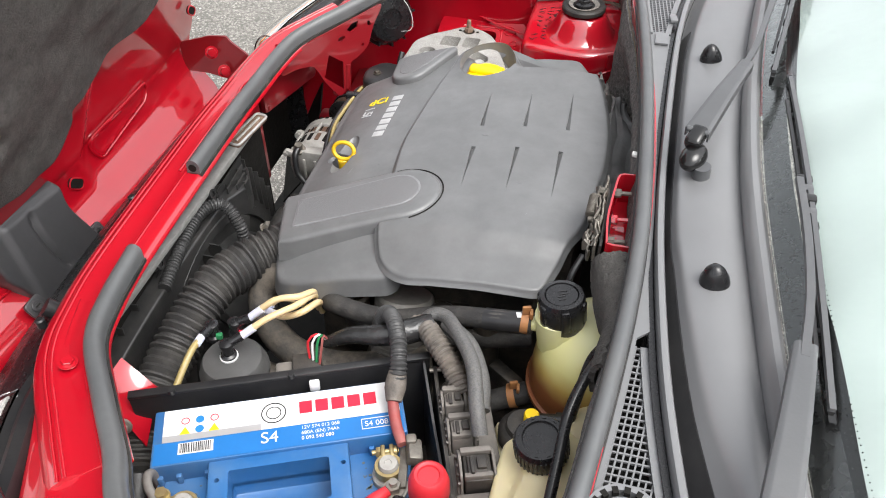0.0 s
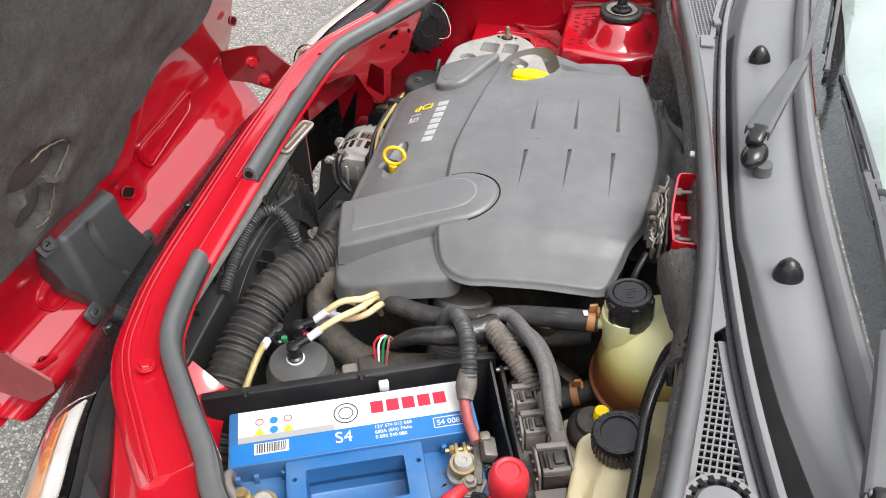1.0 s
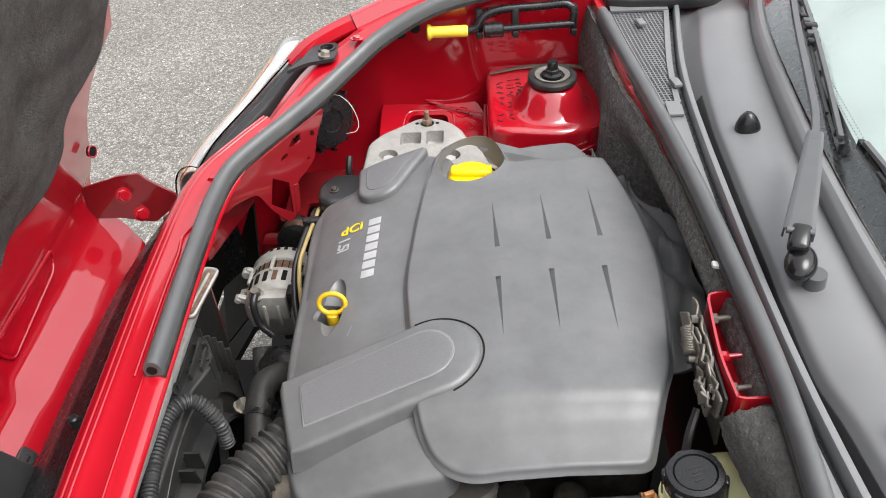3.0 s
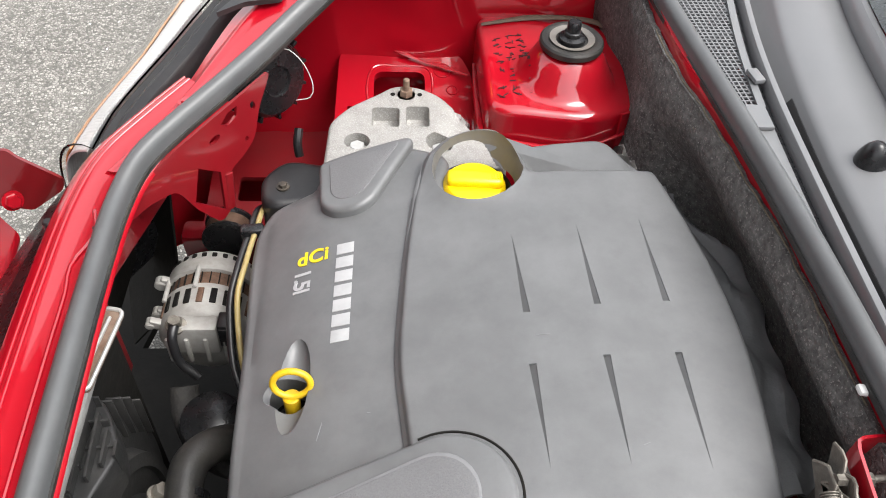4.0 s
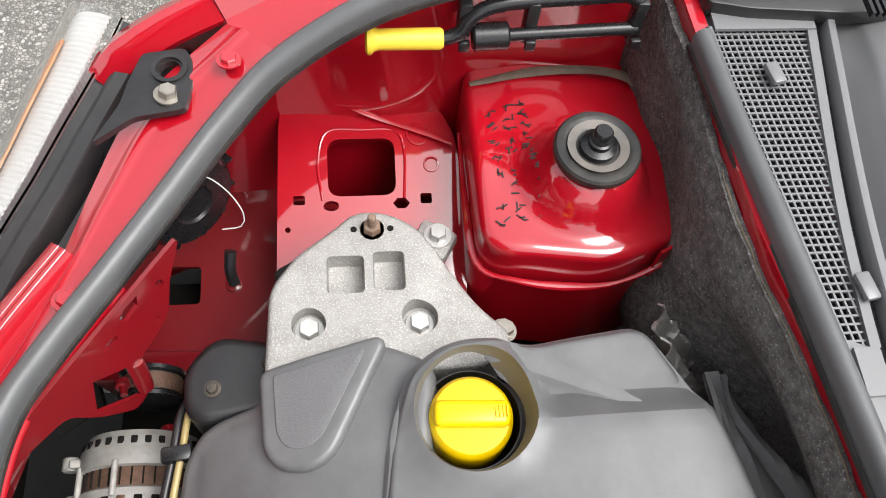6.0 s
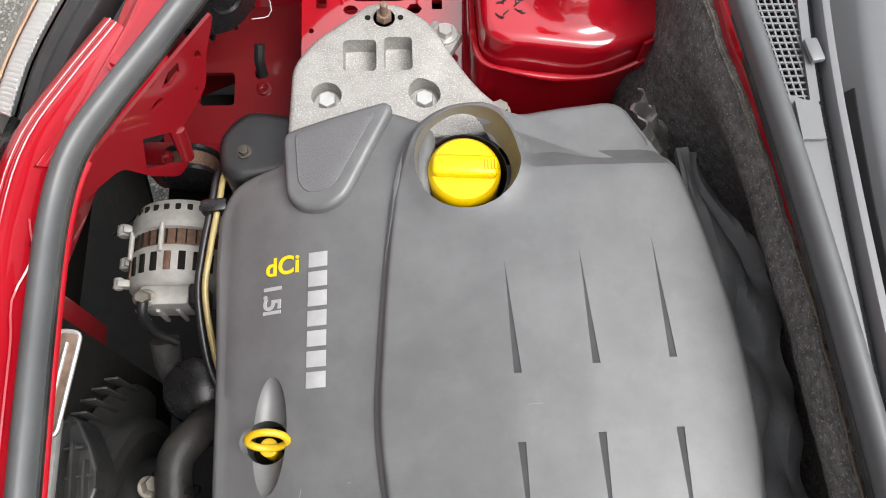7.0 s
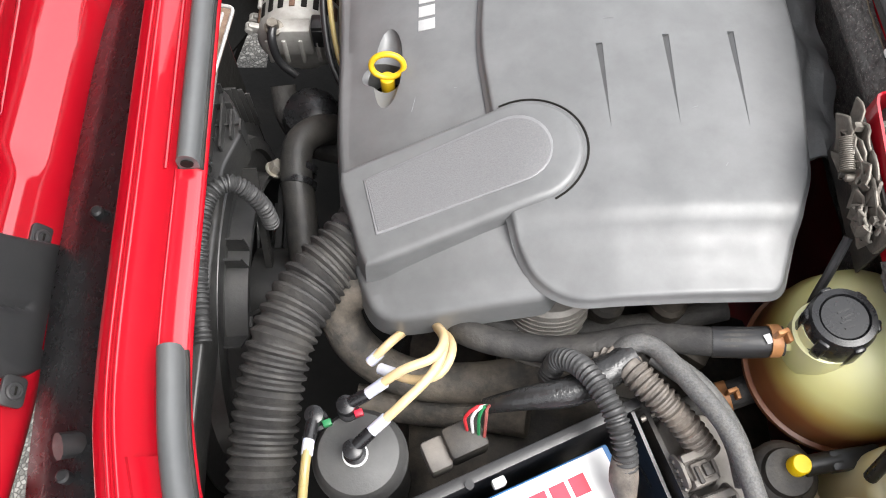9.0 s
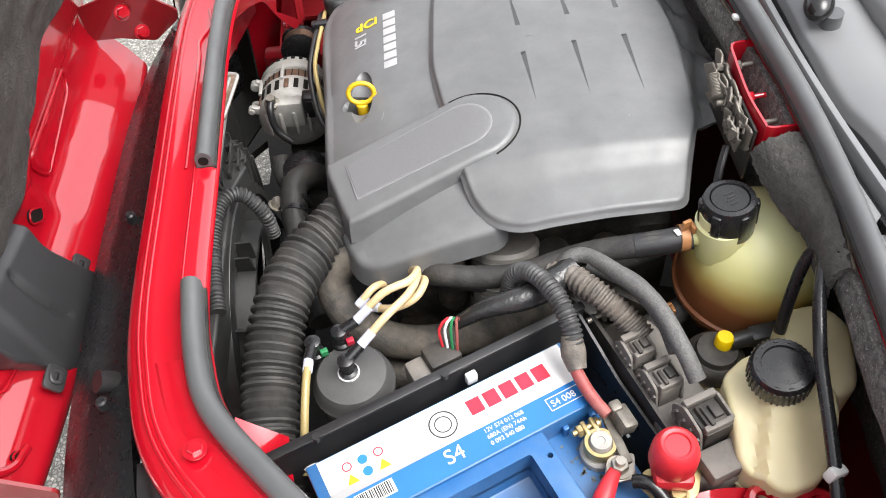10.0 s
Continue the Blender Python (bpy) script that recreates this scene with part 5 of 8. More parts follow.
pad = rounded([(0.40, 0.06), (0.53, 0.060), (0.60, 0.062), (0.68, 0.050), (0.762, 0.046), (0.806, 0.068), (0.821, 0.095), (0.817, 0.119), (0.872, 0.130), (0.925, 0.152), (0.985, 0.158), (1.03, 0.166), (1.062, 0.190), (1.052, 0.225), (1.115, 0.244), (1.175, 0.262), (1.185, 0.30), (1.18, 0.378), (1.272, 0.51), (1.33, 0.62), (1.25, 0.66), (0.92, 0.675),
               (0.875, 0.63), (0.845, 0.62), (0.771, 0.572), (0.674, 0.588), (0.655, 0.648), (0.536, 0.636), (0.46, 0.615), (0.40, 0.60)],
              [0.03, 0.03, 0.02, 0.02, 0.02, 0.02, 0.012, 0.012, 0.02, 0.02, 0.02, 0.02, 0.02, 0.02, 0.02, 0.02, 0.02, 0.05, 0.05, 0.03, 0.03, 0.02, 0.02, 0.02, 0.006, 0.006, 0.02, 0.03, 0.03, 0.03], 5)
pm = slab(B(), pad, felt_z, rim=0.005, grid=0.009, skirt=0.018)
pm.transform(HM)
liner = part("felt_liner", pm, FELT_WARM, bonnet, "moulded black felt liner", 60)
bm = tube(B(), [hp(a, b, 0.016 + 0.001 * (i % 2)) for i, (a, b) in enumerate(((0.40, 0.604), (0.43, 0.612), (0.46, 0.619), (0.50, 0.631), (0.536, 0.640), (0.60, 0.645), (0.653, 0.652)))], 0.0016, 6)
part("frayed_edge", bm, FELT_EDGE, liner)
fray = curve([(0.590, 0.214, 0), (0.610, 0.216, 0), (0.643, 0.207, 0), (0.668, 0.190, 0), (0.655, 0.165, 0), (0.641, 0.150, 0), (0.636, 0.120, 0), (0.624, 0.086, 0), (0.600, 0.092, 0)], 0.008)
bm = tube(B(), [hp(p.x, p.y, 0.015 + 0.0012 * (i % 2)) for i, p in enumerate(fray)], 0.0011, 6)
part("frayed_edge", bm, FELT_EDGE, liner)

for a, b, ra, rb, tl, _ in HOLLOWS[:2]:
    t = B()
    bmesh.ops.create_uvsphere(t, u_segments=28, v_segments=12, radius=1, matrix=pose(a, b, -0.002, 0, 0, tl) @ Matrix.Diagonal((ra * 0.95, rb * 0.95, 0.007, 1)))
    t.transform(HM)
    part("pocket", t, POCKET, liner, "smooth grey pocket in the felt")

t = B()
bmesh.ops.create_uvsphere(t, u_segments=24, v_segments=10, radius=1, matrix=pose(0.586, 0.560, 0.013, 0, 0, -22) @ Matrix.Diagonal((0.0055, 0.024, 0.004, 1)))
t.transform(HM)
part("rod_opening", t, RED, liner, "bare red panel behind the rod")
# catch loop and its red plate
bm = plate(B(), rounded([(0.666, 0.578), (0.78, 0.560), (0.87, 0.60), (0.885, 0.70), (0.72, 0.70), (0.66, 0.645)], 0.012), [ring2(0.712, 0.605, 0.007, 12, 1, 1.5), ring2(0.745, 0.655, 0.007, 12, 1, 2.2), ring2(0.79, 0.665, 0.006, 12)], 0.004, HM @ Matrix.Translation((0, 0, 0.002)))
plate_ = part("catch_plate", bm, RED, bonnet)
bm = tube(B(), [hp(0.728, 0.651, 0.0), hp(0.730, 0.651, 0.032), hp(0.734, 0.648, 0.046), hp(0.740, 0.636, 0.053), hp(0.746, 0.624, 0.046), hp(0.745, 0.618, 0.032), hp(0.743, 0.617, 0.0)], 0.0045, 12)
part("catch_loop", bm, RED, plate_, "red steel catch loop")

bm = B()
tube(bm, [hp(0.672, 0.586, 0.008), hp(0.72, 0.577, 0.010), hp(0.775, 0.567, 0.008)], 0.006, 8, flat=0.6)
part("bent_flange", bm, RED, plate_)
# rail pressed along the upper panel
bm = tube(B(), [hp(0.40, 0.712, 0.0), hp(0.547, 0.703, 0.002), hp(0.653, 0.697, 0.002), hp(0.80, 0.694, 0.002), hp(1.10, 0.694, 0.002), hp(1.35, 0.71, 0.0)], 0.020, 16)
part("pressed_rail", bm, RED, bonnet)

# prop rod in its clips
bm = tube(B(), [hp(0.541, 0.622, 0.014), hp(0.539, 0.630, 0.024), hp(0.545, 0.636, 0.034), hp(0.556, 0.632, 0.036), hp(0.567, 0.618, 0.030), hp(0.5665, 0.604, 0.024), hp(0.561, 0.583, 0.022), hp(0.550, 0.562, 0.020), hp(0.5335, 0.481, 0.020), hp(0.518, 0.409, 0.020), hp(0.503, 0.354, 0.020)], 0.0048, 12)
rod = part("prop_rod", bm, BLACK_CLEAN, bonnet, "black steel prop rod")
box(bm := B(), hp(0.563, 0.586, 0.022), (0.016, 0.022, 0.014), (0, 0, 0), 0.004)
part("rod_clip", bm, BLACK, rod)
t = B()
box(t, (0.476, 0.331, 0.018), (0.020, 0.026, 0.012), (0, 0, -30), 0.003)
t.transform(HM)
part("rod_foot", t, WHITE_PLASTIC, rod, "white plastic rod holder")

# pressings of the lower bonnet
def low_p(y, z, off=0.0):
    x = lerp_line([(0.644, -0.754), (0.650, -0.759), (0.658, -0.768), (0.669, -0.779), (0.682, -0.797), (0.695, -0.815), (0.712, -0.826), (0.748, -0.830), (0.79, -0.812), (0.9, -0.764)], z)
    return Vector((x - 0.009 + pressing(y, z) + off, y, z))


part("pressed_ridge", tube(B(), [low_p(y, z, -0.002) for y, z in ((0.57, 0.664), (0.54, 0.672), (0.52, 0.70), (0.50, 0.73))], 0.005, 8), RED, bonnet)
for y, z, a, b in ((0.863, 0.727, 0.016, 0.015), (1.262, 0.838, 0.011, 0.013), (0.555, 0.672, 0.006, 0.006)):
    hm = plane_m(low_p(y, z, 0.0015), (0.06, 0.8, -0.6), (0.06, 0.6, 0.8))
    part("bonnet_hole", plate(B(), rounded(rect2(-a, -b * 0.62, a, b * 0.62), b * 0.6), [], 0.004, hm), SHADED_GRIME, bonnet)
    ring = [hm @ V(q.x, q.y, 0.0) for q in rounded(rect2(-a, -b * 0.62, a, b * 0.62), b * 0.6, 4)]
    part("hole_rim", tube(B(), [*ring, ring[0]], 0.0014, 6, smooth=False), RED, bonnet)
# black trim on the lower edge
bm = B()
TM = plane_m((-0.797, 0, 0.67), (0, 1, 0), (0.30, 0, -1))
trim = rounded([(0.637, -0.132), (0.644, -0.146), (0.677, -0.140), (0.722, -0.129), (0.769, -0.125), (0.798, -0.110), (0.805, -0.096), (0.794, -0.062), (0.805, -0.021), (0.822, 0.034), (0.782, 0.046), (0.689, 0.044), (0.675, 0.0175), (0.66, -0.026), (0.651, -0.042), (0.649, -0.09)],
               [0.006, 0.006, 0.01, 0.01, 0.01, 0.008, 0.008, 0.03, 0.03, 0.004, 0.01, 0.008, 0.01, 0.006, 0.006, 0.02], 4)


def trim_z(x, y):
    """A broad plate with a rounded shoulder and one curved groove."""
    g = 0.730 + 3.0 * (y + 0.055) ** 2 + 0.10 * max(0, y)
    shoulder = 0.006 * soft_step(-0.112, -0.100, y + 0.10 * (0.80 - x) - 0.008) * soft_step(0.664, 0.676, x + 0.15 * y)
    return 0.016 + shoulder + 0.004 * math.sin(math.pi * min(1, max(0, (y + 0.14) / 0.19))) - 0.007 * math.exp(-((x - g) / 0.0045) ** 2) * soft_step(-0.102, -0.085, y) * (1 - soft_step(0.0, 0.014, y))


t = slab(B(), trim, trim_z, rim=0.005, grid=0.004, skirt=0.03)
t.transform(TM @ Matrix.Diagonal((1, 1, -1, 1)))
cover = part("hinge_trim", t, TRIM, bonnet, "black plastic trim piece with a curved groove")
for y, z, x in ((0.826, 0.664, -0.782), (0.651, 0.672, -0.770), (0.648, 0.80, -0.80)):
    tab = prism(B(), rounded(rect2(-0.016, -0.013, 0.016, 0.013), 0.007, 4), -0.004, 0.001, 0.001, plane_m((x, y, z), (0, 1, 0), (-0.55, 0, 0.83)))
    tab = part("tab", tab, TRIM, cover)
    bm = lathe(B(), (x, y, z), (0.83, 0, 0.55), [(0.0095, -0.002), (0.0095, 0.0035), (0.008, 0.005), (0.0055, 0.005), (0.0045, 0.0035), (0, 0.0035)], 20)
    part("clip", bm, TRIM, tab)
    part("slot", box(B(), V(x, y, z) + V(0.83, 0, 0.55) * 0.0045, (0.0015, 0.008, 0.0015), (0, 0, 0)), SHADED_GRIME, tab)
# hinges
for s in (1, -1):
    def hg(x, d, z):
        return Vector((x, MID + s * d, z))
    bm = plate(B(), rounded([(-0.85, 0.76), (-0.80, 0.776), (-0.785, 0.782), (-0.746, 0.786), (-0.74, 0.776), (-0.695, 0.742), (-0.70, 0.725), (-0.745, 0.69), (-0.80, 0.70), (-0.85, 0.70)], 0.006), [], 0.004, plane_m(hg(0, 0.40, 0), (1, 0, 0), (0, 0, 1)))
    hinge = part("hinge_arm", bm, RED_DULL_SHADED, bonnet)
    part("hinge_bolt", bolt(B(), hg(-0.779, 0.392, 0.752), (0.6, -0.7 * s, 0.3), 0.009, 0.007, 1.4), RED, hinge)
    part("hinge_bolt", bolt(B(), hg(-0.760, 0.392, 0.714), (0.6, -0.7 * s, 0.3), 0.009, 0.007, 1.4), RED, hinge)
    bm = tube(B(), [hg(-0.665, 0.30, 0.775), hg(-0.65, 0.295, 0.76), hg(-0.63, 0.30, 0.74)], 0.012, 10)
    part("hinge_pivot", bm, BLACK, hinge)

# ---- engine ----
ec = thing("engine_cover", (-0.22, 0.95, 0.74), "matt grey plastic engine cover with tapered grooves", "engine cover")


def main_z(x, y):
    z = lerp_line([(-0.31, 0.830), (-0.26, 0.841), (-0.19, 0.855), (-0.13, 0.861), (-0.06, 0.862), (0.01, 0.856)], x)
    z -= 0.022 * soft_step(0, 1, (y - 1.168 - 0.03 * soft_step(-0.18, -0.24, x)) / 0.03) * soft_step(-0.2, -0.16, x)
    z -= 0.014 * soft_step(0, 1, (0.762 - y) / 0.028) + 0.010 * soft_step(0, 1, (0.745 - y) / 0.06)
    d = math.hypot(x + 0.2205, y - 1.184)
    return z + 0.004 * (1 - soft_step(0.044, 0.060, d)) + 0.010 * (1 - soft_step(0.044, 0.062, d)) * soft_step(1.165, 1.205, y)


plan = rounded([(-0.262, 1.214), (-0.235, 1.231), (-0.205, 1.231), (-0.17, 1.232), (-0.077, 1.243), (-0.046, 1.184), (-0.028, 1.119), (-0.011, 1.031), (-0.006, 0.95), (-0.012, 0.88), (-0.022, 0.795),
                (-0.034, 0.766), (-0.056, 0.694), (-0.225, 0.692), (-0.255, 0.712), (-0.272, 0.756), (-0.286, 0.873), (-0.296, 0.961), (-0.288, 1.082), (-0.278, 1.169)],
               [0.01, 0.03, 0.02, 0.02, 0.012, 0.03, 0.05, 0.05, 0.05, 0.03, 0.012, 0.012, 0.008, 0.025, 0.02, 0.03, 0.04, 0.03, 0.04, 0.03], 5)
bm = slab(B(), plan, main_z, rim=0.005, grid=0.008, skirt=0.010, flare=0.004)
cutter = B()
lathe(cutter, (-0.2205, 1.184, 0.775), (0, 0, 1), [(0.0372, 0), (0.0374, 0.040), (0.0385, 0.047), (0.0425, 0.058), (0.0455, 0.070), (0.0475, 0.080), (0.048, 0.13)], 48)


def groove(x0, y0, x1, y1, w):
    """A wedge-shaped groove, wide at its first end, running out at its second."""
    z0, z1 = main_z(x0, y0), main_z(x1, y1)
    v = [cutter.verts.new(p) for p in ((x0 - w / 2, y0, z0 + 0.01), (x0 + w / 2, y0, z0 + 0.01), (x0 + w / 2, y0, z0 - 0.001), (x0 - w / 2, y0, z0 - 0.006), (x1, y1, z1 + 0.01), (x1, y1, z1 - 0.0002))]
    for f in ((0, 1, 2, 3), (0, 4, 1), (1, 4, 5, 2), (2, 5, 3), (0, 3, 5, 4)):
        cutter.faces.new([v[i] for i in f])


for x0, y0, x1, y1 in ((-0.1885, 0.992, -0.1935, 1.087), (-0.126, 0.997, -0.131, 1.094), (-0.064, 1.0, -0.069, 1.103), (-0.189, 0.938, -0.1855, 0.842), (-0.127, 0.943, -0.125, 0.842), (-0.066, 0.945, -0.064, 0.838)):
    groove(x0, y0, x1, y1, 0.0062)
shell = part("cover_shell", cut(bm, cutter), COVER, ec, sharp=30)
bm = B()
lathe(bm, (-0.2205, 1.184, 0.776), (0, 0, 1), [(0.0, 0), (0.0388, 0.0), (0.0390, 0.006)], 40, False)
part("well_floor", bm, SHADED_GRIME, ec)
part("well_wall", lathe(B(), (-0.2205, 1.184, 0.778), (0, 0, 1), [(0.0386, 0), (0.0386, 0.036), (0.0392, 0.044), (0.0402, 0.044), (0.0400, 0.036), (0.0400, 0)], 48, False), BLACK, ec)


def front_z(x, y):
    z = lerp_line([(-0.46, 0.745), (-0.45, 0.757), (-0.435, 0.770), (-0.40, 0.790), (-0.375, 0.801), (-0.345, 0.811), (-0.30, 0.822), (-0.24, 0.832)], x)
    z -= 0.012 * soft_step(0, 1, (y - 1.19) / 0.03) * soft_step(-0.37, -0.40, x)
    return z - 0.014 * soft_step(0, 1, (0.79 - y) / 0.07) - 0.008 * soft_step(0, 1, (0.715 - y) / 0.025)


plan = rounded([(-0.425, 0.80), (-0.436, 0.90), (-0.440, 1.02), (-0.448, 1.13), (-0.446, 1.175), (-0.43, 1.197), (-0.385, 1.208), (-0.375, 1.232), (-0.29, 1.242), (-0.255, 1.225), (-0.27, 1.1), (-0.285, 0.96), (-0.27, 0.87), (-0.262, 0.76),
                (-0.245, 0.705), (-0.36, 0.696), (-0.392, 0.698), (-0.408, 0.735)], [0.01, 0.03, 0.03, 0.03, 0.02, 0.02, 0.01, 0.01, 0.01, 0.01, 0.03, 0.03, 0.03, 0.02, 0.01, 0.02, 0.02, 0.02], 5)
bm = slab(B(), plan, front_z, rim=0.010, grid=0.008, skirt=0.032, flare=0.004)
bm = cut(bm, lathe(B(), (-0.397, 0.953, 0.70), (0, 0, 1), [(0.0185, 0), (0.0185, 0.2)], 28))
for a, b, ra, rb in ((-0.396, 0.957, 0.0185, 0.051), (-0.408, 0.954, 0.026, 0.014)):
    t = B()
    bmesh.ops.create_uvsphere(t, u_segments=28, v_segments=16, radius=1, matrix=pose(a, b, front_z(a, b) + 0.004, 0, 14, -2) @ Matrix.Diagonal((ra, rb, 0.016, 1)))
    bm = cut(bm, t)
front = part("front_shell", bm, COVER, ec, sharp=30)
part("dipstick_tube", lathe(B(), (-0.397, 0.953, 0.735), (0, 0, 1), [(0.0, 0), (0.0188, 0.001), (0.0192, 0.03)], 28, False), SHADED_GRIME, ec)

# raised corner pad with a grained inlay
pad_ = rounded([(-0.383, 1.232), (-0.290, 1.248), (-0.332, 1.166), (-0.346, 1.158), (-0.366, 1.160), (-0.378, 1.172)], [0.004, 0.004, 0.012, 0.012, 0.012, 0.012], 4)
part("corner_pad", slab(B(), pad_, lambda x, y: front_z(x, 1.15) + 0.012, rim=0.006, grid=0.015, skirt=0.03), COVER, ec)
inlay = rounded([(-0.376, 1.230), (-0.302, 1.243), (-0.338, 1.176), (-0.350, 1.169), (-0.364, 1.171), (-0.372, 1.182)], [0.003, 0.003, 0.01, 0.01, 0.01, 0.01], 4)
part("grained_inlay", slab(B(), inlay, lambda x, y: front_z(x, 1.15) + 0.0128, rim=0.001, grid=0.015, skirt=0.004), COVER_TEX, ec)

# the air duct across the cover
def duct_z(x, y):
    return lerp_line([(-0.44, 0.801), (-0.41, 0.808), (-0.33, 0.829), (-0.26, 0.847), (-0.19, 0.857)], x)


end = [(-0.2635 + 0.0475 * math.cos(a), 0.826 + 0.0475 * math.sin(a)) for a in [radians(k) for k in range(112, -75, -11)]]
duct = [(-0.430, 0.824)] + end + [(-0.403, 0.734)]
part("air_duct", slab(B(), duct, duct_z, rim=0.007, grid=0.012, skirt=0.034, flare=0.003), COVER, ec)
joint = [(-0.2635 + 0.0567 * math.cos(a), 0.826 + 0.0567 * math.sin(a)) for a in [radians(k) for k in range(112, -75, -11)]]
part("duct_joint", tube(B(), [(x, y, main_z(x, y) + 0.0002) for x, y in joint], 0.0011, 6), SHADED_GRIME, ec)
inner = [(-0.409, 0.8145)] + [(-0.2735 + 0.0325 * math.cos(a), 0.826 + 0.0325 * math.sin(a)) for a in [radians(k) for k in range(112, -75, -13)]] + [(-0.395, 0.760)]
# paler rim under the inlay, its highlight put into the colour
part("duct_rim", slab(B(), [(-0.33 + (x + 0.33) * 1.022, 0.805 + (y - 0.805) * 1.06) for x, y in inner], lambda x, y: duct_z(x, y) + 0.0014, rim=0.001, grid=0.02, skirt=0.004), COVER_EDGE, ec)
part("grained_inlay", slab(B(), inner, lambda x, y: duct_z(x, y) + 0.0020, rim=0.001, grid=0.02, skirt=0.004), COVER_TEX, ec)
bm = B()
tube(bm, [(-0.43, 0.775, 0.752), (-0.39, 0.80, 0.758)], 0.032, 20, smooth=False)
part("duct_mouth", bm, BLACK, ec)

# writing on the cover
part("badge", lettering("dCi", 0.024, plane_m((-0.403, 1.099, front_z(-0.403, 1.099) + 0.0010), (1, 0, 0.46), (0, 1, 0)), 0.0004, 1.05, 0.0005), PRINT_YELLOW, ec, "yellow printed letters")
part("badge", lettering("1.5l", 0.0255, plane_m((-0.4035, 1.093, front_z(-0.4035, 1.093) + 0.0010), (0, -1, 0), (1, 0, 0.47)), 0.0004, 0.86, 0.0004), SILVER_DIM, ec, "dim silver printed characters")
for k in range(7):
    y = 1.1085 - 0.018 * k
    b = slab(B(), rect2(-0.3625, y - 0.0068, -0.3455, y + 0.0068), lambda x, yy: front_z(x, yy) + 0.0008, rim=0.0002, grid=0, skirt=0.0015)
    part("maker_mark", b, SILVER, ec)

# light scratches and scuffs
for x, y, w, rz in ((-0.176, 0.967, 0.014, 3), (-0.366, 0.905, 0.020, 78), (-0.30, 0.86, 0.008, 40), (-0.11, 0.86, 0.006, 20), (-0.325, 0.915, 0.003, 0), (-0.09, 0.80, 0.004, 60)):
    f_ = front_z if x < -0.285 else main_z
    part("scratch", box(B(), (x, y, f_(x, y) + 0.0003), (w, 0.0007, 0.0004), (0, 0, rz)), COVER_EDGE, ec)

# oil filler cap
cap = thing("oil_filler_cap", (-0.221, 1.184, 0.776), "bright yellow plastic oil filler cap", "oil cap")
bm = B()
lathe(bm, (-0.221, 1.184, 0.77), (0, 0, 1), [(0.030, 0), (0.0338, 0.006), (0.0338, 0.052), (0.0330, 0.058), (0.0298, 0.0615), (0.0, 0.0625)], 48)
body = part("cap", bm, YELLOW, cap)
t = B()
box(t, (0, 0, 0), (0.060, 0.021, 0.013), (0, 0, 0), 0.0055, 3)
t.transform(pose(-0.221, 1.185, 0.834, 0, 0, -3))
part("grip", t, YELLOW, body)
for k in range(4):
    part("grip_line", box(B(), (-0.203 + 0.003 * k, 1.184, 0.8412), (0.001, 0.010, 0.0012)), YELLOW, body)

# dipstick
dip = thing("oil_dipstick", (-0.397, 0.953, 0.76), "yellow plastic dipstick handle with a ring", "dipstick")
bm = tube(B(), [(-0.3935 + 0.0165 * math.cos(k * math.pi / 10), 0.952 + 0.0050 * math.sin(k * math.pi / 10), 0.803 + 0.0120 * math.sin(k * math.pi / 10)) for k in range(21)], 0.0032, 10)
part("ring", bm, DIP, dip)
part("stem", cyl(B(), (-0.3945, 0.946, 0.752), (-0.3945, 0.948, 0.790), 0.0065, 0.008, 16, 0.001), DIP, dip)

# engine block, gearbox and darkness below
eng = thing("engine_block", (-0.22, 0.95, 0.25), "dark greasy engine block under the cover", "engine")
box(bm := B(), (-0.20, 1.0, 0.52), (0.36, 0.50, 0.42), (0, 0, 0), 0.03)
part("block", bm, DARK_STEEL, eng)
box(bm := B(), (-0.18, 0.62, 0.42), (0.42, 0.32, 0.36), (0, 0, 0), 0.05)
part("gearbox", bm, DARK_STEEL, eng)
for i, x in enumerate((-0.30, -0.24, -0.18, -0.12)):
    part("fitting", cyl(B(), (x, 0.72, 0.66), (x, 0.72, 0.745), 0.018, n=14, bev=0.004), DARK_STEEL, eng)
    part("fitting", box(B(), (x + 0.03, 0.70, 0.64), (0.02, 0.05, 0.06), (10, 0, 20 * i), 0.004), DARK_STEEL, eng)
cyl(bm := B(), (-0.235, 0.70, 0.66), (-0.235, 0.735, 0.745), 0.040, n=30, bev=0.004)
drum = part("vacuum_pump", bm, CHALK_GREY, eng, "ribbed grey metal drum")
bm = B()
for k in range(14):
    lathe(bm, V(-0.235, 0.70, 0.66).lerp(V(-0.235, 0.735, 0.745), (k + 1) / 16), (0, 0.38, 0.92), [(0.0405, 0), (0.0412, 0.001), (0.0405, 0.002)], 30, False)
part("rib", bm, CHALK_GREY, drum)


# ---- battery ----
BA = Vector((-0.4515, 0.4665, 0))
BU, BV = Vector((math.cos(radians(23.8)), math.sin(radians(23.8)), 0)), Vector((math.sin(radians(23.8)), -math.cos(radians(23.8)), 0))


def bt(u, v, z=0.764):
    """A place on the battery: along it, away from its far edge, height."""
    p = BA + BU * u + BV * v
    return Vector((p.x, p.y, z))


BT = Matrix.Translation(BA) @ Matrix((BU, -BV, Vector((0, 0, 1)))).transposed().to_4x4()


def in_bt(bm):
    bm.transform(BT)
    return bm


def bbox(bm, u0, u1, v0, v1, z0, z1, bev=0.002):
    return box(bm, ((u0 + u1) / 2, -(v0 + v1) / 2, (z0 + z1) / 2), (u1 - u0, v1 - v0, z1 - z0), (0, 0, 0), bev)


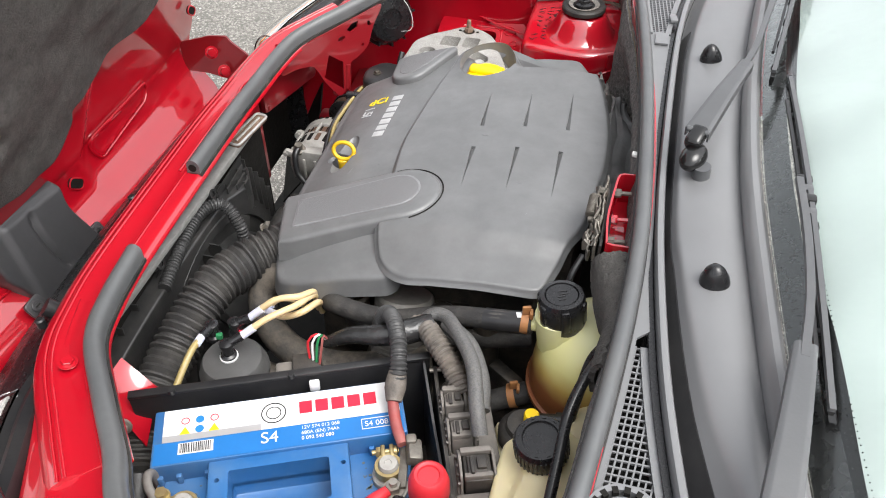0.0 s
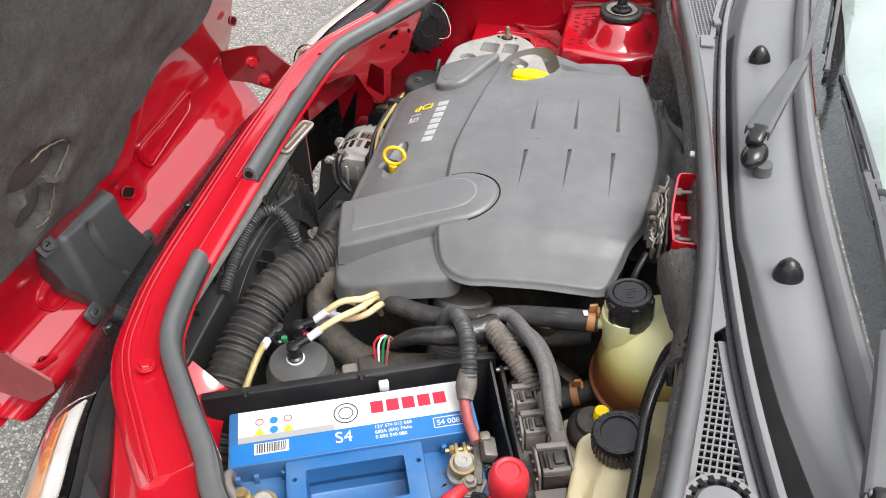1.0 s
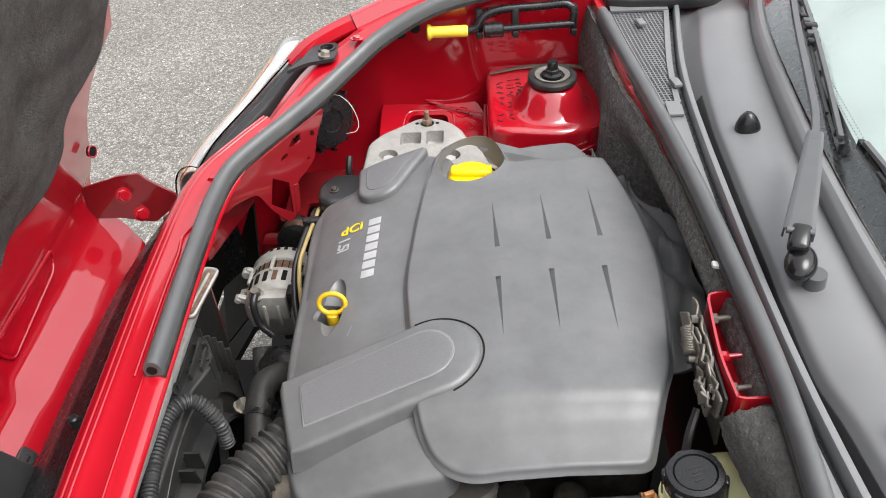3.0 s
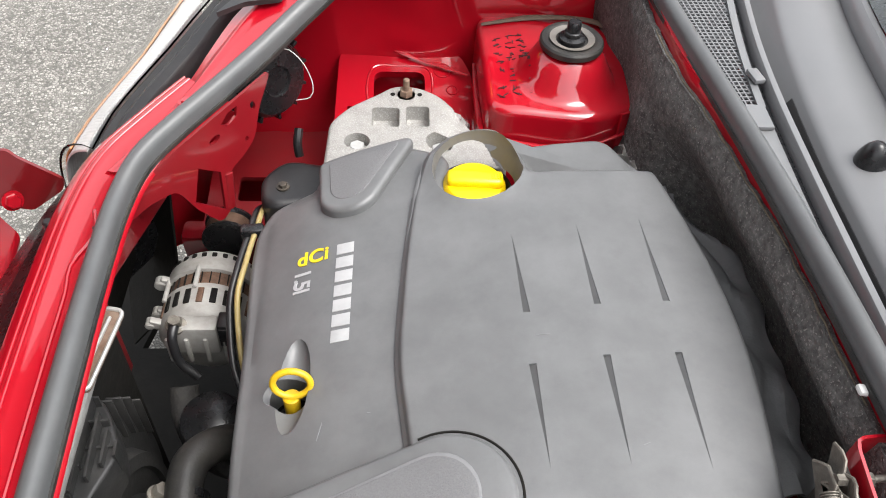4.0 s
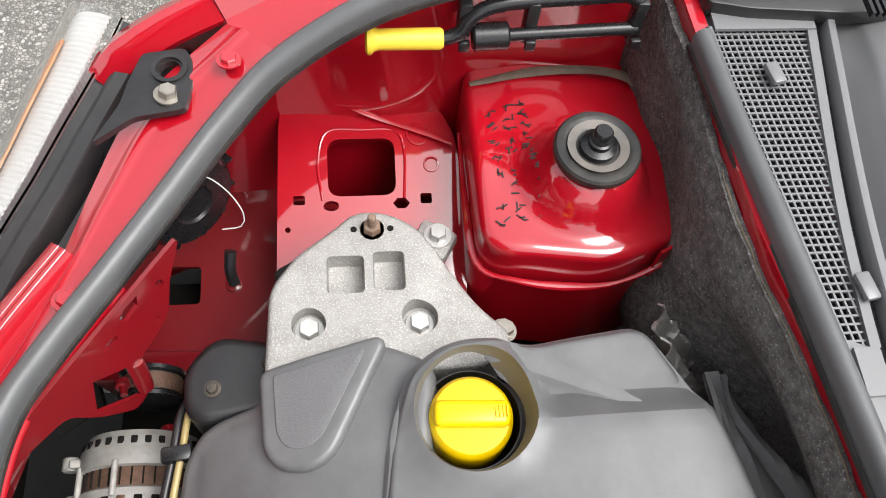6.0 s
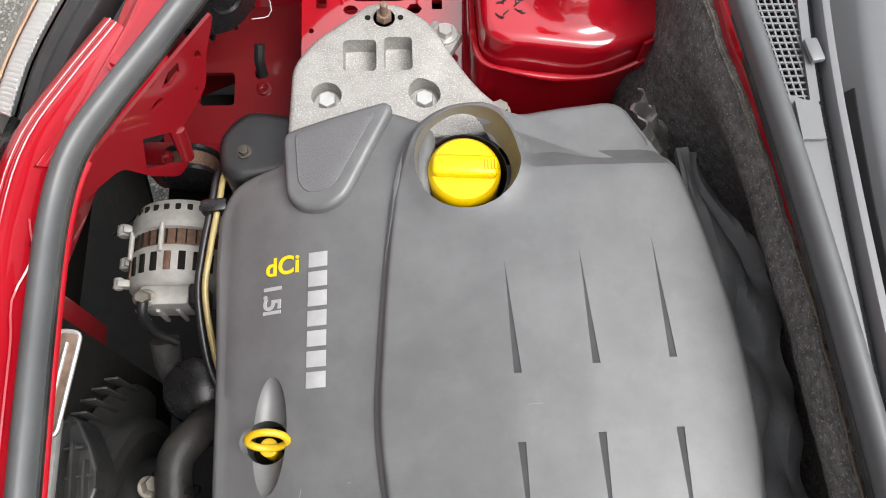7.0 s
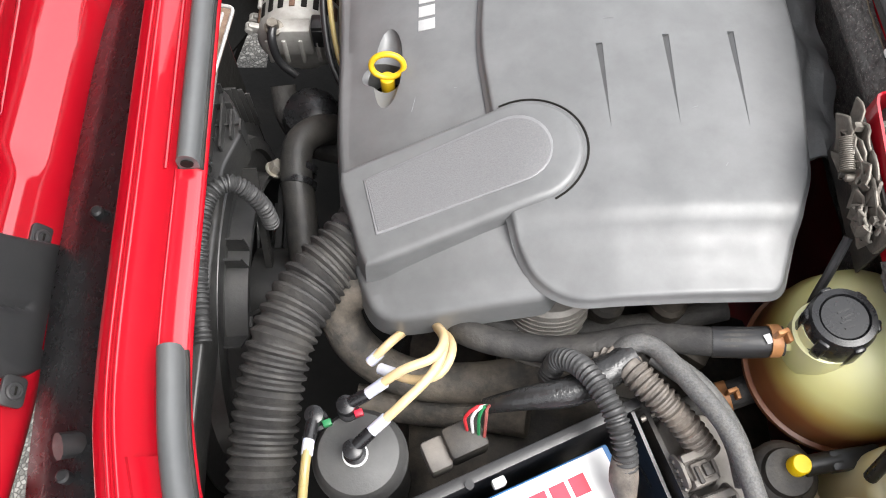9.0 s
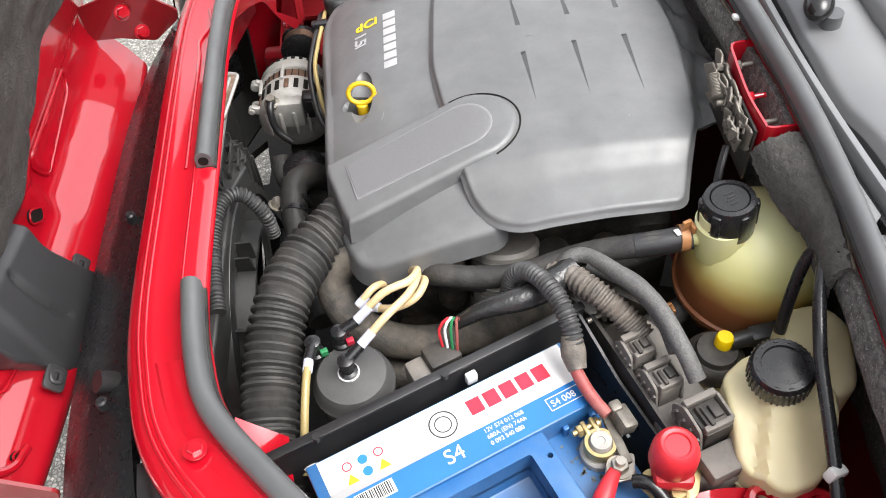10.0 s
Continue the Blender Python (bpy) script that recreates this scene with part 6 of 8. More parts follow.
bat = thing("car_battery", bt(0.139, 0.087, 0.575), "blue car battery with a white and silver label", "battery")
bm = cut(bbox(B(), 0, 0.278, 0.0, 0.175, 0.575, 0.735, 0.004), bbox(B(), 0.082, 0.190, 0.088, 0.138, 0.712, 0.80, 0.003))
case = part("case", in_bt(bm), BLUE, bat)
bm = bbox(B(), -0.001, 0.279, -0.001, 0.074, 0.730, 0.764, 0.0025)
bbox(bm, 0.06, 0.212, 0.072, 0.165, 0.728, 0.760, 0.003)
c = bbox(B(), 0.082, 0.190, 0.088, 0.138, 0.70, 0.80, 0.003)
bm = cut(bm, c)
bm = cut(bm, lathe(lathe(B(), (0.070, -0.098, 0.75), (0, 0, 1), [(0.0028, 0), (0.0028, 0.02)], 12), (0.205, -0.098, 0.75), (0, 0, 1), [(0.0028, 0), (0.0028, 0.02)], 12))
lid = part("lid", in_bt(bm), BLUE, bat)
bm = B()
for k in range(34):
    bbox(bm, 0.086 + 0.003 * k, 0.0875 + 0.003 * k, 0.118, 0.136, 0.7115, 0.7150, 0)
part("handle_rib", in_bt(bm), BLUE, lid)
for u in (0.0, 0.02, 0.05, 0.23, 0.26):
    bm = bbox(B(), u + 0.004, u + 0.010, 0.074, 0.079, 0.733, 0.748, 0.001)
    part("lid_clip", in_bt(bm), BLUE, lid)
part("label_field", in_bt(bbox(B(), 0.010, 0.274, 0.001, 0.044, 0.7640, 0.7645, 0)), LABEL, lid, "white label")
part("label_field", in_bt(bbox(B(), 0.010, 0.118, 0.036, 0.0445, 0.7646, 0.7649, 0)), LABEL_GREY, lid, "silver label band")
part("label_field", in_bt(bbox(B(), 0.002, 0.276, 0.0445, 0.072, 0.7640, 0.7644, 0)), LABEL_BLUE, lid, "blue label band")


def bat_m(u, v):
    return BT @ plane_m((u, -v, 0.7650), (1, 0, 0), (0, 1, 0))


part("print", lettering("S4", 0.021, bat_m(0.117, 0.063), 0.0002), PRINT_WHITE, lid)
part("print", lettering("12V 574 012 068", 0.0062, bat_m(0.162, 0.0512), 0.0002), PRINT_WHITE, lid)
part("print", lettering("680A (EN) 74Ah", 0.0062, bat_m(0.162, 0.0582), 0.0002), PRINT_WHITE, lid)
part("print", lettering("0 092 S40 080", 0.0062, bat_m(0.162, 0.0652), 0.0002), PRINT_WHITE, lid)
part("print", lettering("S4 008", 0.0098, bat_m(0.2325, 0.0595), 0.0002), PRINT_WHITE, lid)
bm = B()
for a, b, c, d in ((0.229, 0.272, 0.0490, 0.0498), (0.229, 0.272, 0.0622, 0.063), (0.229, 0.2298, 0.049, 0.063), (0.2712, 0.272, 0.049, 0.063)):
    bbox(bm, a, b, c, d, 0.7646, 0.7651, 0)
part("print_frame", in_bt(bm), PRINT_WHITE, lid)
bm = B()
for k in range(5):
    bbox(bm, 0.161 + 0.0183 * k, 0.1755 + 0.0183 * k, 0.013, 0.0295, 0.7646, 0.7651, 0)
part("maker_mark", in_bt(bm), PRINT_RED, lid)
bm = B()
for r0, r1 in ((0.0128, 0.0142), (0.0075, 0.0087)):
    lathe(bm, (0.132, -0.0235, 0.7646), (0, 0, 1), [(r0, 0), (r0, 0.0004), (r1, 0.0004), (r1, 0)], 32, False)
part("maker_mark", in_bt(bm), PRINT_BLACK, lid)
for u, v, mt in ((0.050, 0.018, PRINT_BLUE), (0.050, 0.031, PRINT_BLUE)):
    part("warning_sign", in_bt(lathe(B(), (u, -v, 0.7646), (0, 0, 1), [(0.0048, 0), (0.0048, 0.0004)], 18)), mt, lid)
for u in (0.034, 0.066):
    part("warning_sign", in_bt(lathe(B(), (u, -0.018, 0.7646), (0, 0, 1), [(0.0036, 0), (0.0036, 0.0004), (0.0048, 0.0004), (0.0048, 0)], 18, False)), PRINT_RED, lid)
    part("warning_sign", in_bt(prism(B(), [(u - 0.006, -0.036), (u + 0.006, -0.036), (u, -0.026)], 0.7646, 0.765)), PRINT_YELLOW, lid)
part("barcode_field", in_bt(bbox(B(), 0.028, 0.066, 0.0475, 0.062, 0.7645, 0.7648, 0)), LABEL, lid)
bm, u = B(), 0.030
rng = random.Random(3)
while u < 0.063:
    w = rng.choice((0.0005, 0.0009, 0.0013))
    bbox(bm, u, u + w, 0.0485, 0.0605, 0.7649, 0.7652, 0)
    u += w + rng.choice((0.0006, 0.001))
part("barcode", in_bt(bm), PRINT_BLACK, lid)


def post(p, d, metal):
    """A battery post with its split clamp and pinch bolt; d is the way the clamp's jaws point."""
    p, d = Vector(p), Vector(d).normalized()
    q = Vector((-d.y, d.x, 0))
    rz = math.degrees(math.atan2(d.y, d.x))
    term = thing("battery_clamp", p, "tarnished brass battery clamp with its bolts", "battery clamp", "battery clamps")
    part("post", lathe(B(), p - V(0, 0, 0.011), (0, 0, 1), [(0.0185, 0), (0.0185, 0.009), (0.0165, 0.011), (0.0125, 0.011), (0.0105, 0.029), (0.0095, 0.0305), (0.004, 0.0305), (0.0035, 0.0295), (0, 0.0295)], 24), ALU_DULL, term)
    bm = lathe(B(), p, (0, 0, 1), [(0.0115, 0.003), (0.0150, 0.003), (0.0155, 0.005), (0.0155, 0.013), (0.0150, 0.0145), (0.0115, 0.0145)], 28, False)
    for s in (-1, 1):
        box(bm, p + d * 0.019 + q * 0.0048 * s + V(0, 0, 0.009), (0.016, 0.005, 0.012), (0, 0, rz), 0.0015)
    part("clamp", bm, metal, term)
    bm = cyl(B(), p + d * 0.021 - q * 0.013 + V(0, 0, 0.009), p + d * 0.021 + q * 0.017 + V(0, 0, 0.009), 0.003, n=10)
    hexagon(bm, p + d * 0.021 + q * 0.0075 + V(0, 0, 0.009), q, 0.0062, 0.005)
    lathe(bm, p + d * 0.021 - q * 0.0075 + V(0, 0, 0.009), -q, [(0.006, 0), (0.006, 0.003), (0.004, 0.0045), (0, 0.005)], 16)
    part("clamp_bolt", bm, BRASS, term)
    return term


tp = post((-0.176, 0.468, 0.745), (-0.35, 0.9, 0), BRASS)
bm = box(box(B(), (-0.160, 0.470, 0.757), (0.010, 0.05, 0.006), (0, 0, 12), 0.002), (-0.152, 0.486, 0.766), (0.016, 0.026, 0.016), (0, 15, 20), 0.003)
part("cable_lug", box(bm, (-0.158, 0.496, 0.772), (0.012, 0.012, 0.012), (0, 0, 20), 0.003), DIRTY_ZINC, tp, "grey metal cable lug")
part("plate", prism(B(), rounded([(-0.180, 0.430), (-0.150, 0.432), (-0.146, 0.458), (-0.172, 0.456)], 0.005), 0.750, 0.754, 0.001), STEEL, tp)
part("nut", bolt(cyl(B(), (-0.163, 0.444, 0.754), (-0.163, 0.444, 0.770), 0.0045, n=12), (-0.163, 0.444, 0.754), (0, 0, 1), 0.0085, 0.008, 1.4), STEEL, tp)
tn = post((-0.370, 0.372, 0.745), (0.45, -0.9, 0), BRASS)
part("strap", box(B(), (-0.392, 0.366, 0.757), (0.034, 0.013, 0.006), (0, 0, 30), 0.002), BRASS, tn)
for x, y in ((-0.403, 0.357), (-0.395, 0.374)):
    part("nut", bolt(B(), (x, y, 0.759), (0, 0, 1), 0.0072, 0.008, 1.25), BRASS, tn)
part("nut", hexagon(B(), (-0.356, 0.368, 0.756), (1, -0.2, 0), 0.006, 0.006), BRASS, tn)
part("cable", tube(B(), [(-0.396, 0.368, 0.760), (-0.408, 0.374, 0.768), (-0.416, 0.386, 0.770), (-0.420, 0.398, 0.755), (-0.424, 0.405, 0.71)], 0.0052, 10), GREY_CONN, tn)
# dried dirt on the case round the posts
DIRT = mat("dried_grey_dirt", (0.14, 0.15, 0.14), (0.09, 0.11, 0.12), 0.8, 0, 80, 0.6, bump=0.5)
rng = random.Random(11)
for c0 in ((-0.176, 0.468), (-0.371, 0.366)):
    bm = B()
    for _ in range(80):
        a, r = rng.uniform(0, 6.28), 0.014 + abs(rng.gauss(0, 0.010))
        box(bm, (c0[0] + r * math.cos(a), c0[1] + r * math.sin(a), 0.7353), (rng.uniform(0.001, 0.005), rng.uniform(0.001, 0.004), 0.0006), (0, 0, rng.uniform(0, 90)))
    part("dirt", bm, DIRT, case)

# tray
tray = thing("battery_tray", bt(0.14, 0.05, 0.56), "black steel battery tray with raised walls", "battery tray")
bm = bbox(B(), -0.03, 0.318, -0.020, -0.016, 0.56, 0.778, 0.001)
bbox(bm, -0.03, 0.318, -0.024, -0.014, 0.775, 0.780, 0.001)
part("rear_wall", in_bt(bm), BLACK, tray)
t = plate(B(), rounded([(0.02, 0.56), (-0.185, 0.56), (-0.185, 0.735), (-0.06, 0.748), (0.02, 0.775)], 0.008), [rect2(-0.045, 0.715, -0.02, 0.720)] + [ring2(-0.06 - 0.02 * k, 0.725 - 0.004 * k, 0.003, 10) for k in range(4)], 0.003,
          Matrix.Translation((0.312, 0, 0)) @ plane_m((0, 0, 0), (0, 1, 0), (0, 0, 1)))
part("side_wall", in_bt(t), BLACK, tray)
part("base", in_bt(bbox(B(), -0.03, 0.318, -0.02, 0.20, 0.56, 0.572, 0.002)), BLACK, tray)
for u in (0.02, 0.155):
    bm = cyl(B(), (u, 0.014, 0.778), (u, 0.014, 0.785), 0.004, n=12)
    part("rivet", in_bt(bm), BLACK, tray)
box(bm := B(), bt(0.18, -0.008, 0.765), (0.012, 0.008, 0.014), (0, 0, 24), 0.002)
part("spacer", bm, PRINT_WHITE, tray)
# red bracket left of the tray
bm = B()
sheet(bm, lambda u, v: Vector((-0.515 + 0.045 * u, 0.462 + 0.05 * v - 0.01 * u, 0.79 - 0.03 * u - 0.05 * (1 - v) * u)), 8, 8, 0.003)
part("tray_support", bm, RED, car)
part("support_stud", lathe(B(), (-0.485, 0.447, 0.755), (0.3, -1, 0.2), [(0.011, 0), (0.011, 0.003), (0.007, 0.004), (0.007, 0.010), (0.003, 0.011), (0.003, 0.022)], 14), STEEL, car)

# ---- coolant tank ----
tank = thing("coolant_tank", (0.018, 0.655, 0.672), "translucent yellow-green coolant tank, partly filled", "coolant tank")
bm = lathe(B(), (0.026, 0.658, 0.672), (0, 0, 1), [(0.0, 0), (0.046, 0.004), (0.070, 0.03), (0.077, 0.056), (0.0785, 0.066), (0.078, 0.078), (0.075, 0.105), (0.066, 0.135), (0.052, 0.155), (0.034, 0.167), (0.0, 0.173)], 56)
tb = part("tank_body", bm, TANK, tank)
part("seam", lathe(B(), (0.026, 0.658, 0.728), (0, 0, 1), [(0.0780, 0), (0.0822, 0.001), (0.0822, 0.006), (0.0780, 0.007)], 56, False), TANK, tb)
bm = lathe(B(), (-0.020, 0.652, 0.80), (-0.12, 0.02, 1), [(0.027, 0), (0.0275, 0.045), (0.024, 0.046), (0.024, 0.06)], 30)
part("neck", bm, TANK, tb)
ax = Vector((-0.10, 0.02, 1))
capb = lathe(B(), (-0.022, 0.653, 0.846), ax, [(0.0290, -0.014), (0.0300, -0.011), (0.0295, 0.026), (0.0270, 0.033), (0.0215, 0.034), (0.0205, 0.031), (0.0195, 0.033), (0.0, 0.0335)], 48)
capb.transform(Matrix.Translation((-0.022, 0.653, 0.846)) @ Matrix.Scale(0.9, 4) @ Matrix.Translation((0.022, -0.653, -0.846)))
tc_ = part("cap", capb, BLACK_CLEAN, tank, "black ribbed screw cap")
bm = B()
fm = Matrix.Translation((-0.022, 0.653, 0.846)) @ frame_of(ax) @ Matrix.Scale(0.9, 4)
for k in range(6):
    a = 2 * math.pi * k / 6 + 0.3
    t = box(B(), (0.0290 * math.cos(a), 0.0290 * math.sin(a), 0.012), (0.0055, 0.011, 0.034), (0, 0, math.degrees(a)), 0.0026)
    t.transform(fm)
    join(bm, t)
part("grip_rib", bm, BLACK_CLEAN, tc_)
bm = B()
for k in range(4):
    t = box(B(), (-0.006 + 0.005 * k, 0.002 * (k % 2), 0.0338), (0.0016, 0.012 - 0.001 * k, 0.0008), (0, 0, 20))
    t.transform(fm)
    join(bm, t)
part("moulded_sign", bm, BLACK, tc_)
part("outlet", cyl(B(), (-0.048, 0.652, 0.823), (-0.078, 0.652, 0.82), 0.0085, n=16), TANK, tank)
part("outlet", cyl(B(), (-0.045, 0.642, 0.712), (-0.075, 0.634, 0.70), 0.0085, n=16), TANK, tank)


def clamp(p, axis, r):
    b = lathe(B(), Vector(p) - Vector(axis).normalized() * 0.005, axis, [(r, 0), (r + 0.0015, 0), (r + 0.0015, 0.009), (r, 0.009)], 20, False)
    box(b, Vector(p) + V(0, 0, r + 0.006), (0.010, 0.004, 0.014), (0, 0, 20), 0.001)
    box(b, Vector(p) + V(0.006, -0.002, r + 0.004), (0.004, 0.010, 0.009), (0, 0, 10), 0.001)
    solo("hose_clamp", b, ORANGE, p, "orange spring hose clamp", "hose clamp", "hose clamps")


def pipe(name, pts, r, material, label, category, **kw):
    mid = Vector(pts[len(pts) // 2])
    return solo(name, tube(B(), pts, r, **kw), material, mid - V(0, 0, r if not isinstance(r, list) else max(r)), label, category)


pipe("coolant_hose", [(-0.335, 0.715, 0.72), (-0.328, 0.695, 0.748), (-0.311, 0.678, 0.765), (-0.278, 0.667, 0.770), (-0.228, 0.660, 0.777), (-0.16, 0.664, 0.796), (-0.105, 0.654, 0.815), (-0.054, 0.652, 0.823)], 0.0125, HOSE, "dusty black rubber coolant hose", "hose", n=16)
clamp((-0.062, 0.652, 0.823), (1, 0, 0), 0.0125)
ch = bpy.data.objects["coolant_hose"]
part("end_sleeve", tube(B(), [(-0.110, 0.6545, 0.8135), (-0.080, 0.652, 0.819), (-0.058, 0.652, 0.8225)], 0.0133, 16), BLACK, ch, "smooth black end sleeve")
part("paint_mark", box(B(), (-0.070, 0.650, 0.8348), (0.006, 0.008, 0.001), (0, 8, 20)), PRINT_WHITE, ch)
pipe("coolant_hose", [(-0.045, 0.642, 0.712), (-0.075, 0.634, 0.70), (-0.12, 0.622, 0.683), (-0.17, 0.635, 0.66)], 0.014, HOSE, "dusty brown lower coolant hose", "hose", n=16)
clamp((-0.068, 0.636, 0.703), (1, 0.2, 0.3), 0.0142)

# ---- power steering reservoir ----
ps = thing("steering_fluid_reservoir", (0.0, 0.48, 0.66), "cream plastic fluid reservoir with black cap", "fluid reservoir")
plan = rounded([(-0.056, 0.430), (-0.030, 0.403), (0.000, 0.410), (0.026, 0.455), (0.032, 0.50), (0.012, 0.523), (-0.026, 0.524), (-0.052, 0.505)], [0.010, 0.010, 0.008, 0.012, 0.012, 0.012, 0.012, 0.008], 4)
bm = slab(B(), plan, lambda x, y: 0.800 + 0.014 * math.exp(-(((x + 0.016) / 0.034) ** 2 + ((y - 0.490) / 0.034) ** 2)) - 0.42 * max(0, 0.462 - y) - 0.012 * soft_step(-0.030, -0.040, x - 0.25 * (y - 0.46)), rim=0.006, grid=0.005, skirt=0.13, flare=-0.004)
body = part("tank_body", bm, CREAM, ps)
part("moulded_seam", tube(B(), [(-0.060, 0.428, 0.742), (-0.031, 0.397, 0.730), (0.004, 0.404, 0.735), (0.031, 0.452, 0.75)], 0.002, 6, smooth=False), CREAM, body)
plan = rounded([(0.012, 0.528), (0.018, 0.560), (0.052, 0.566), (0.066, 0.545), (0.050, 0.488), (0.034, 0.480)], 0.012, 5)
part("rear_lobe", slab(B(), plan, lambda x, y: 0.802, rim=0.010, grid=0.010, skirt=0.12), CREAM, ps)
ax = Vector((-0.12, -0.10, 1))
bm = lathe(B(), (-0.016, 0.490, 0.811), ax, [(0.026, 0), (0.0275, 0.003), (0.0275, 0.024), (0.025, 0.028), (0.019, 0.0285), (0.018, 0.026), (0.008, 0.0265), (0.0, 0.027)], 48)
pc = part("cap", bm, BLACK_CLEAN, ps, "black screw cap with moulded lettering")
bm = B()
fm = Matrix.Translation((-0.016, 0.490, 0.811)) @ frame_of(ax)
for k in range(36):
    a = 2 * math.pi * k / 36
    t = box(B(), (0.0275 * math.cos(a), 0.0275 * math.sin(a), 0.013), (0.002, 0.0018, 0.02), (0, 0, math.degrees(a)))
    t.transform(fm)
    join(bm, t)
for k in range(12):
    a = 2 * math.pi * k / 12
    t = box(B(), (0.0225 * math.cos(a), 0.0225 * math.sin(a), 0.0288), (0.0012, 0.004, 0.0006), (0, 0, math.degrees(a)))
    t.transform(fm)
    join(bm, t)
part("grip_rib", bm, BLACK, pc)

# brake fluid cap with its level sender
br = thing("brake_fluid_cap", (-0.042, 0.557, 0.735), "dusty black fluid cap with a yellow button", "fluid cap")
bm = lathe(B(), (-0.042, 0.556, 0.735), (0, 0, 1), [(0.03, 0), (0.03, 0.012), (0.026, 0.018), (0.022, 0.02), (0.020, 0.026), (0.0, 0.028)], 32)
part("cap", bm, BLACK_DIRTY, br)
part("button", lathe(B(), (-0.036, 0.560, 0.758), (0, 0, 1), [(0.0088, 0), (0.0088, 0.016), (0.0075, 0.018), (0, 0.018)], 24), YELLOW, br, "round yellow button")
bm = B()
cyl(bm, (-0.030, 0.560, 0.764), (0.0, 0.565, 0.766), 0.009, n=14)
box(bm, (0.012, 0.566, 0.766), (0.045, 0.018, 0.016), (0, 0, 8), 0.003)
part("sender", bm, BLACK, br)
box(bm := B(), (-0.04, 0.55, 0.70), (0.07, 0.07, 0.06), (0, 0, 10), 0.01)
part("reservoir", bm, CREAM, br)
pipe("breather_hose", [(0.006, 0.545, 0.80), (0.012, 0.56, 0.84), (0.018, 0.57, 0.872), (0.025, 0.571, 0.889), (0.024, 0.555, 0.892), (0.012, 0.525, 0.886), (0.004, 0.495, 0.876), (0.002, 0.47, 0.858), (0.0, 0.432, 0.838), (-0.003, 0.394, 0.819), (-0.006, 0.36, 0.80)], 0.0058, BLACK_CLEAN, "smooth black breather hose", "hose", n=12)
box(bm := B(), (-0.003, 0.394, 0.819), (0.018, 0.010, 0.014), (0, 20, 20), 0.003)
solo("cable_tie", bm, WHITE_PLASTIC, (-0.003, 0.394, 0.812), "white plastic clip on the hose", "clip")

# ---- fuel canister and pipes ----
can = thing("fuel_filter", (-0.412, 0.575, 0.60), "round black plastic fuel filter with pipe unions", "fuel filter")
bm = lathe(B(), (-0.412, 0.575, 0.60), (0, 0, 1), [(0.040, 0), (0.040, 0.12), (0.0435, 0.122), (0.0435, 0.128), (0.041, 0.131), (0.040, 0.140), (0.036, 0.146), (0.02, 0.150), (0.0, 0.151)], 48)
part("body", bm, DUSTY_CAN, can)


def union(p, d, name, extra=None):
    b = B()
    lathe(b, p, (0, 0, 1), [(0.010, 0), (0.010, 0.006), (0.007, 0.008), (0.007, 0.02), (0.0085, 0.021), (0.0085, 0.026), (0.0, 0.030)], 20)
    q = Vector(p) + V(0, 0, 0.022)
    cyl(b, q, q + Vector(d).normalized() * 0.022, 0.006, n=14)
    u = part(name, b, BLACK_CLEAN, can)
    if extra:
        box(b2 := B(), Vector(p) + Vector((0.010, -0.004, 0.010)), (0.008, 0.006, 0.008), (0, 0, 20), 0.001)
        part("lock_clip", b2, extra, u)
    return q + Vector(d).normalized() * 0.02


e1 = union((-0.414, 0.573, 0.750), (0.7, 0.6, 0.3), "union")
e2 = union((-0.422, 0.612, 0.746), (0.7, 0.3, 0.25), "union", PRINT_RED)
e3 = union((-0.450, 0.604, 0.742), (-0.15, -1, 0.1), "union", GREEN)
part("gasket", lathe(B(), (-0.414, 0.573, 0.750), (0, 0, 1), [(0.011, 0), (0.0115, 0.001), (0.0115, 0.003), (0.010, 0.003)], 20, False), PRINT_WHITE, can)
for pts, m_ in (([e1, (-0.372, 0.606, 0.795), (-0.345, 0.634, 0.797), (-0.336, 0.664, 0.788), (-0.345, 0.692, 0.752), (-0.35, 0.705, 0.72)], FUEL_PIPE),
                ([e2, (-0.372, 0.634, 0.800), (-0.345, 0.645, 0.802), (-0.336, 0.666, 0.792), (-0.346, 0.692, 0.758), (-0.352, 0.708, 0.72)], FUEL_PIPE),
                ([(-0.395, 0.648, 0.76), (-0.365, 0.634, 0.772), (-0.340, 0.636, 0.784), (-0.329, 0.66, 0.780), (-0.338, 0.69, 0.745), (-0.343, 0.70, 0.72)], FUEL_PIPE),
                ([(-0.405, 0.655, 0.752), (-0.385, 0.672, 0.762), (-0.37, 0.695, 0.735), (-0.366, 0.70, 0.72)], FUEL_PIPE),
                ([e3, (-0.455, 0.556, 0.765), (-0.459, 0.513, 0.742), (-0.46, 0.48, 0.72)], FUEL_FULL)):
    f = pipe("fuel_pipe", pts, 0.0043, m_, "translucent amber plastic fuel pipe", "fuel pipe", n=12)
    a, b = Vector(pts[0]), Vector(pts[1])
    part("sleeve", cyl(B(), a, a.lerp(b, 0.55), 0.0053, n=14, bev=0.001), PIPE_END, f, "pale clear sleeve")
bm = lathe(B(), (-0.458, 0.495, 0.722), (0, -0.1, 1), [(0.014, 0), (0.014, 0.012), (0.009, 0.018), (0.007, 0.02), (0, 0.02)], 20)
solo("breather_bulb", bm, PRINT_WHITE, (-0.458, 0.495, 0.722), "small white plastic union on the pipe", "union")

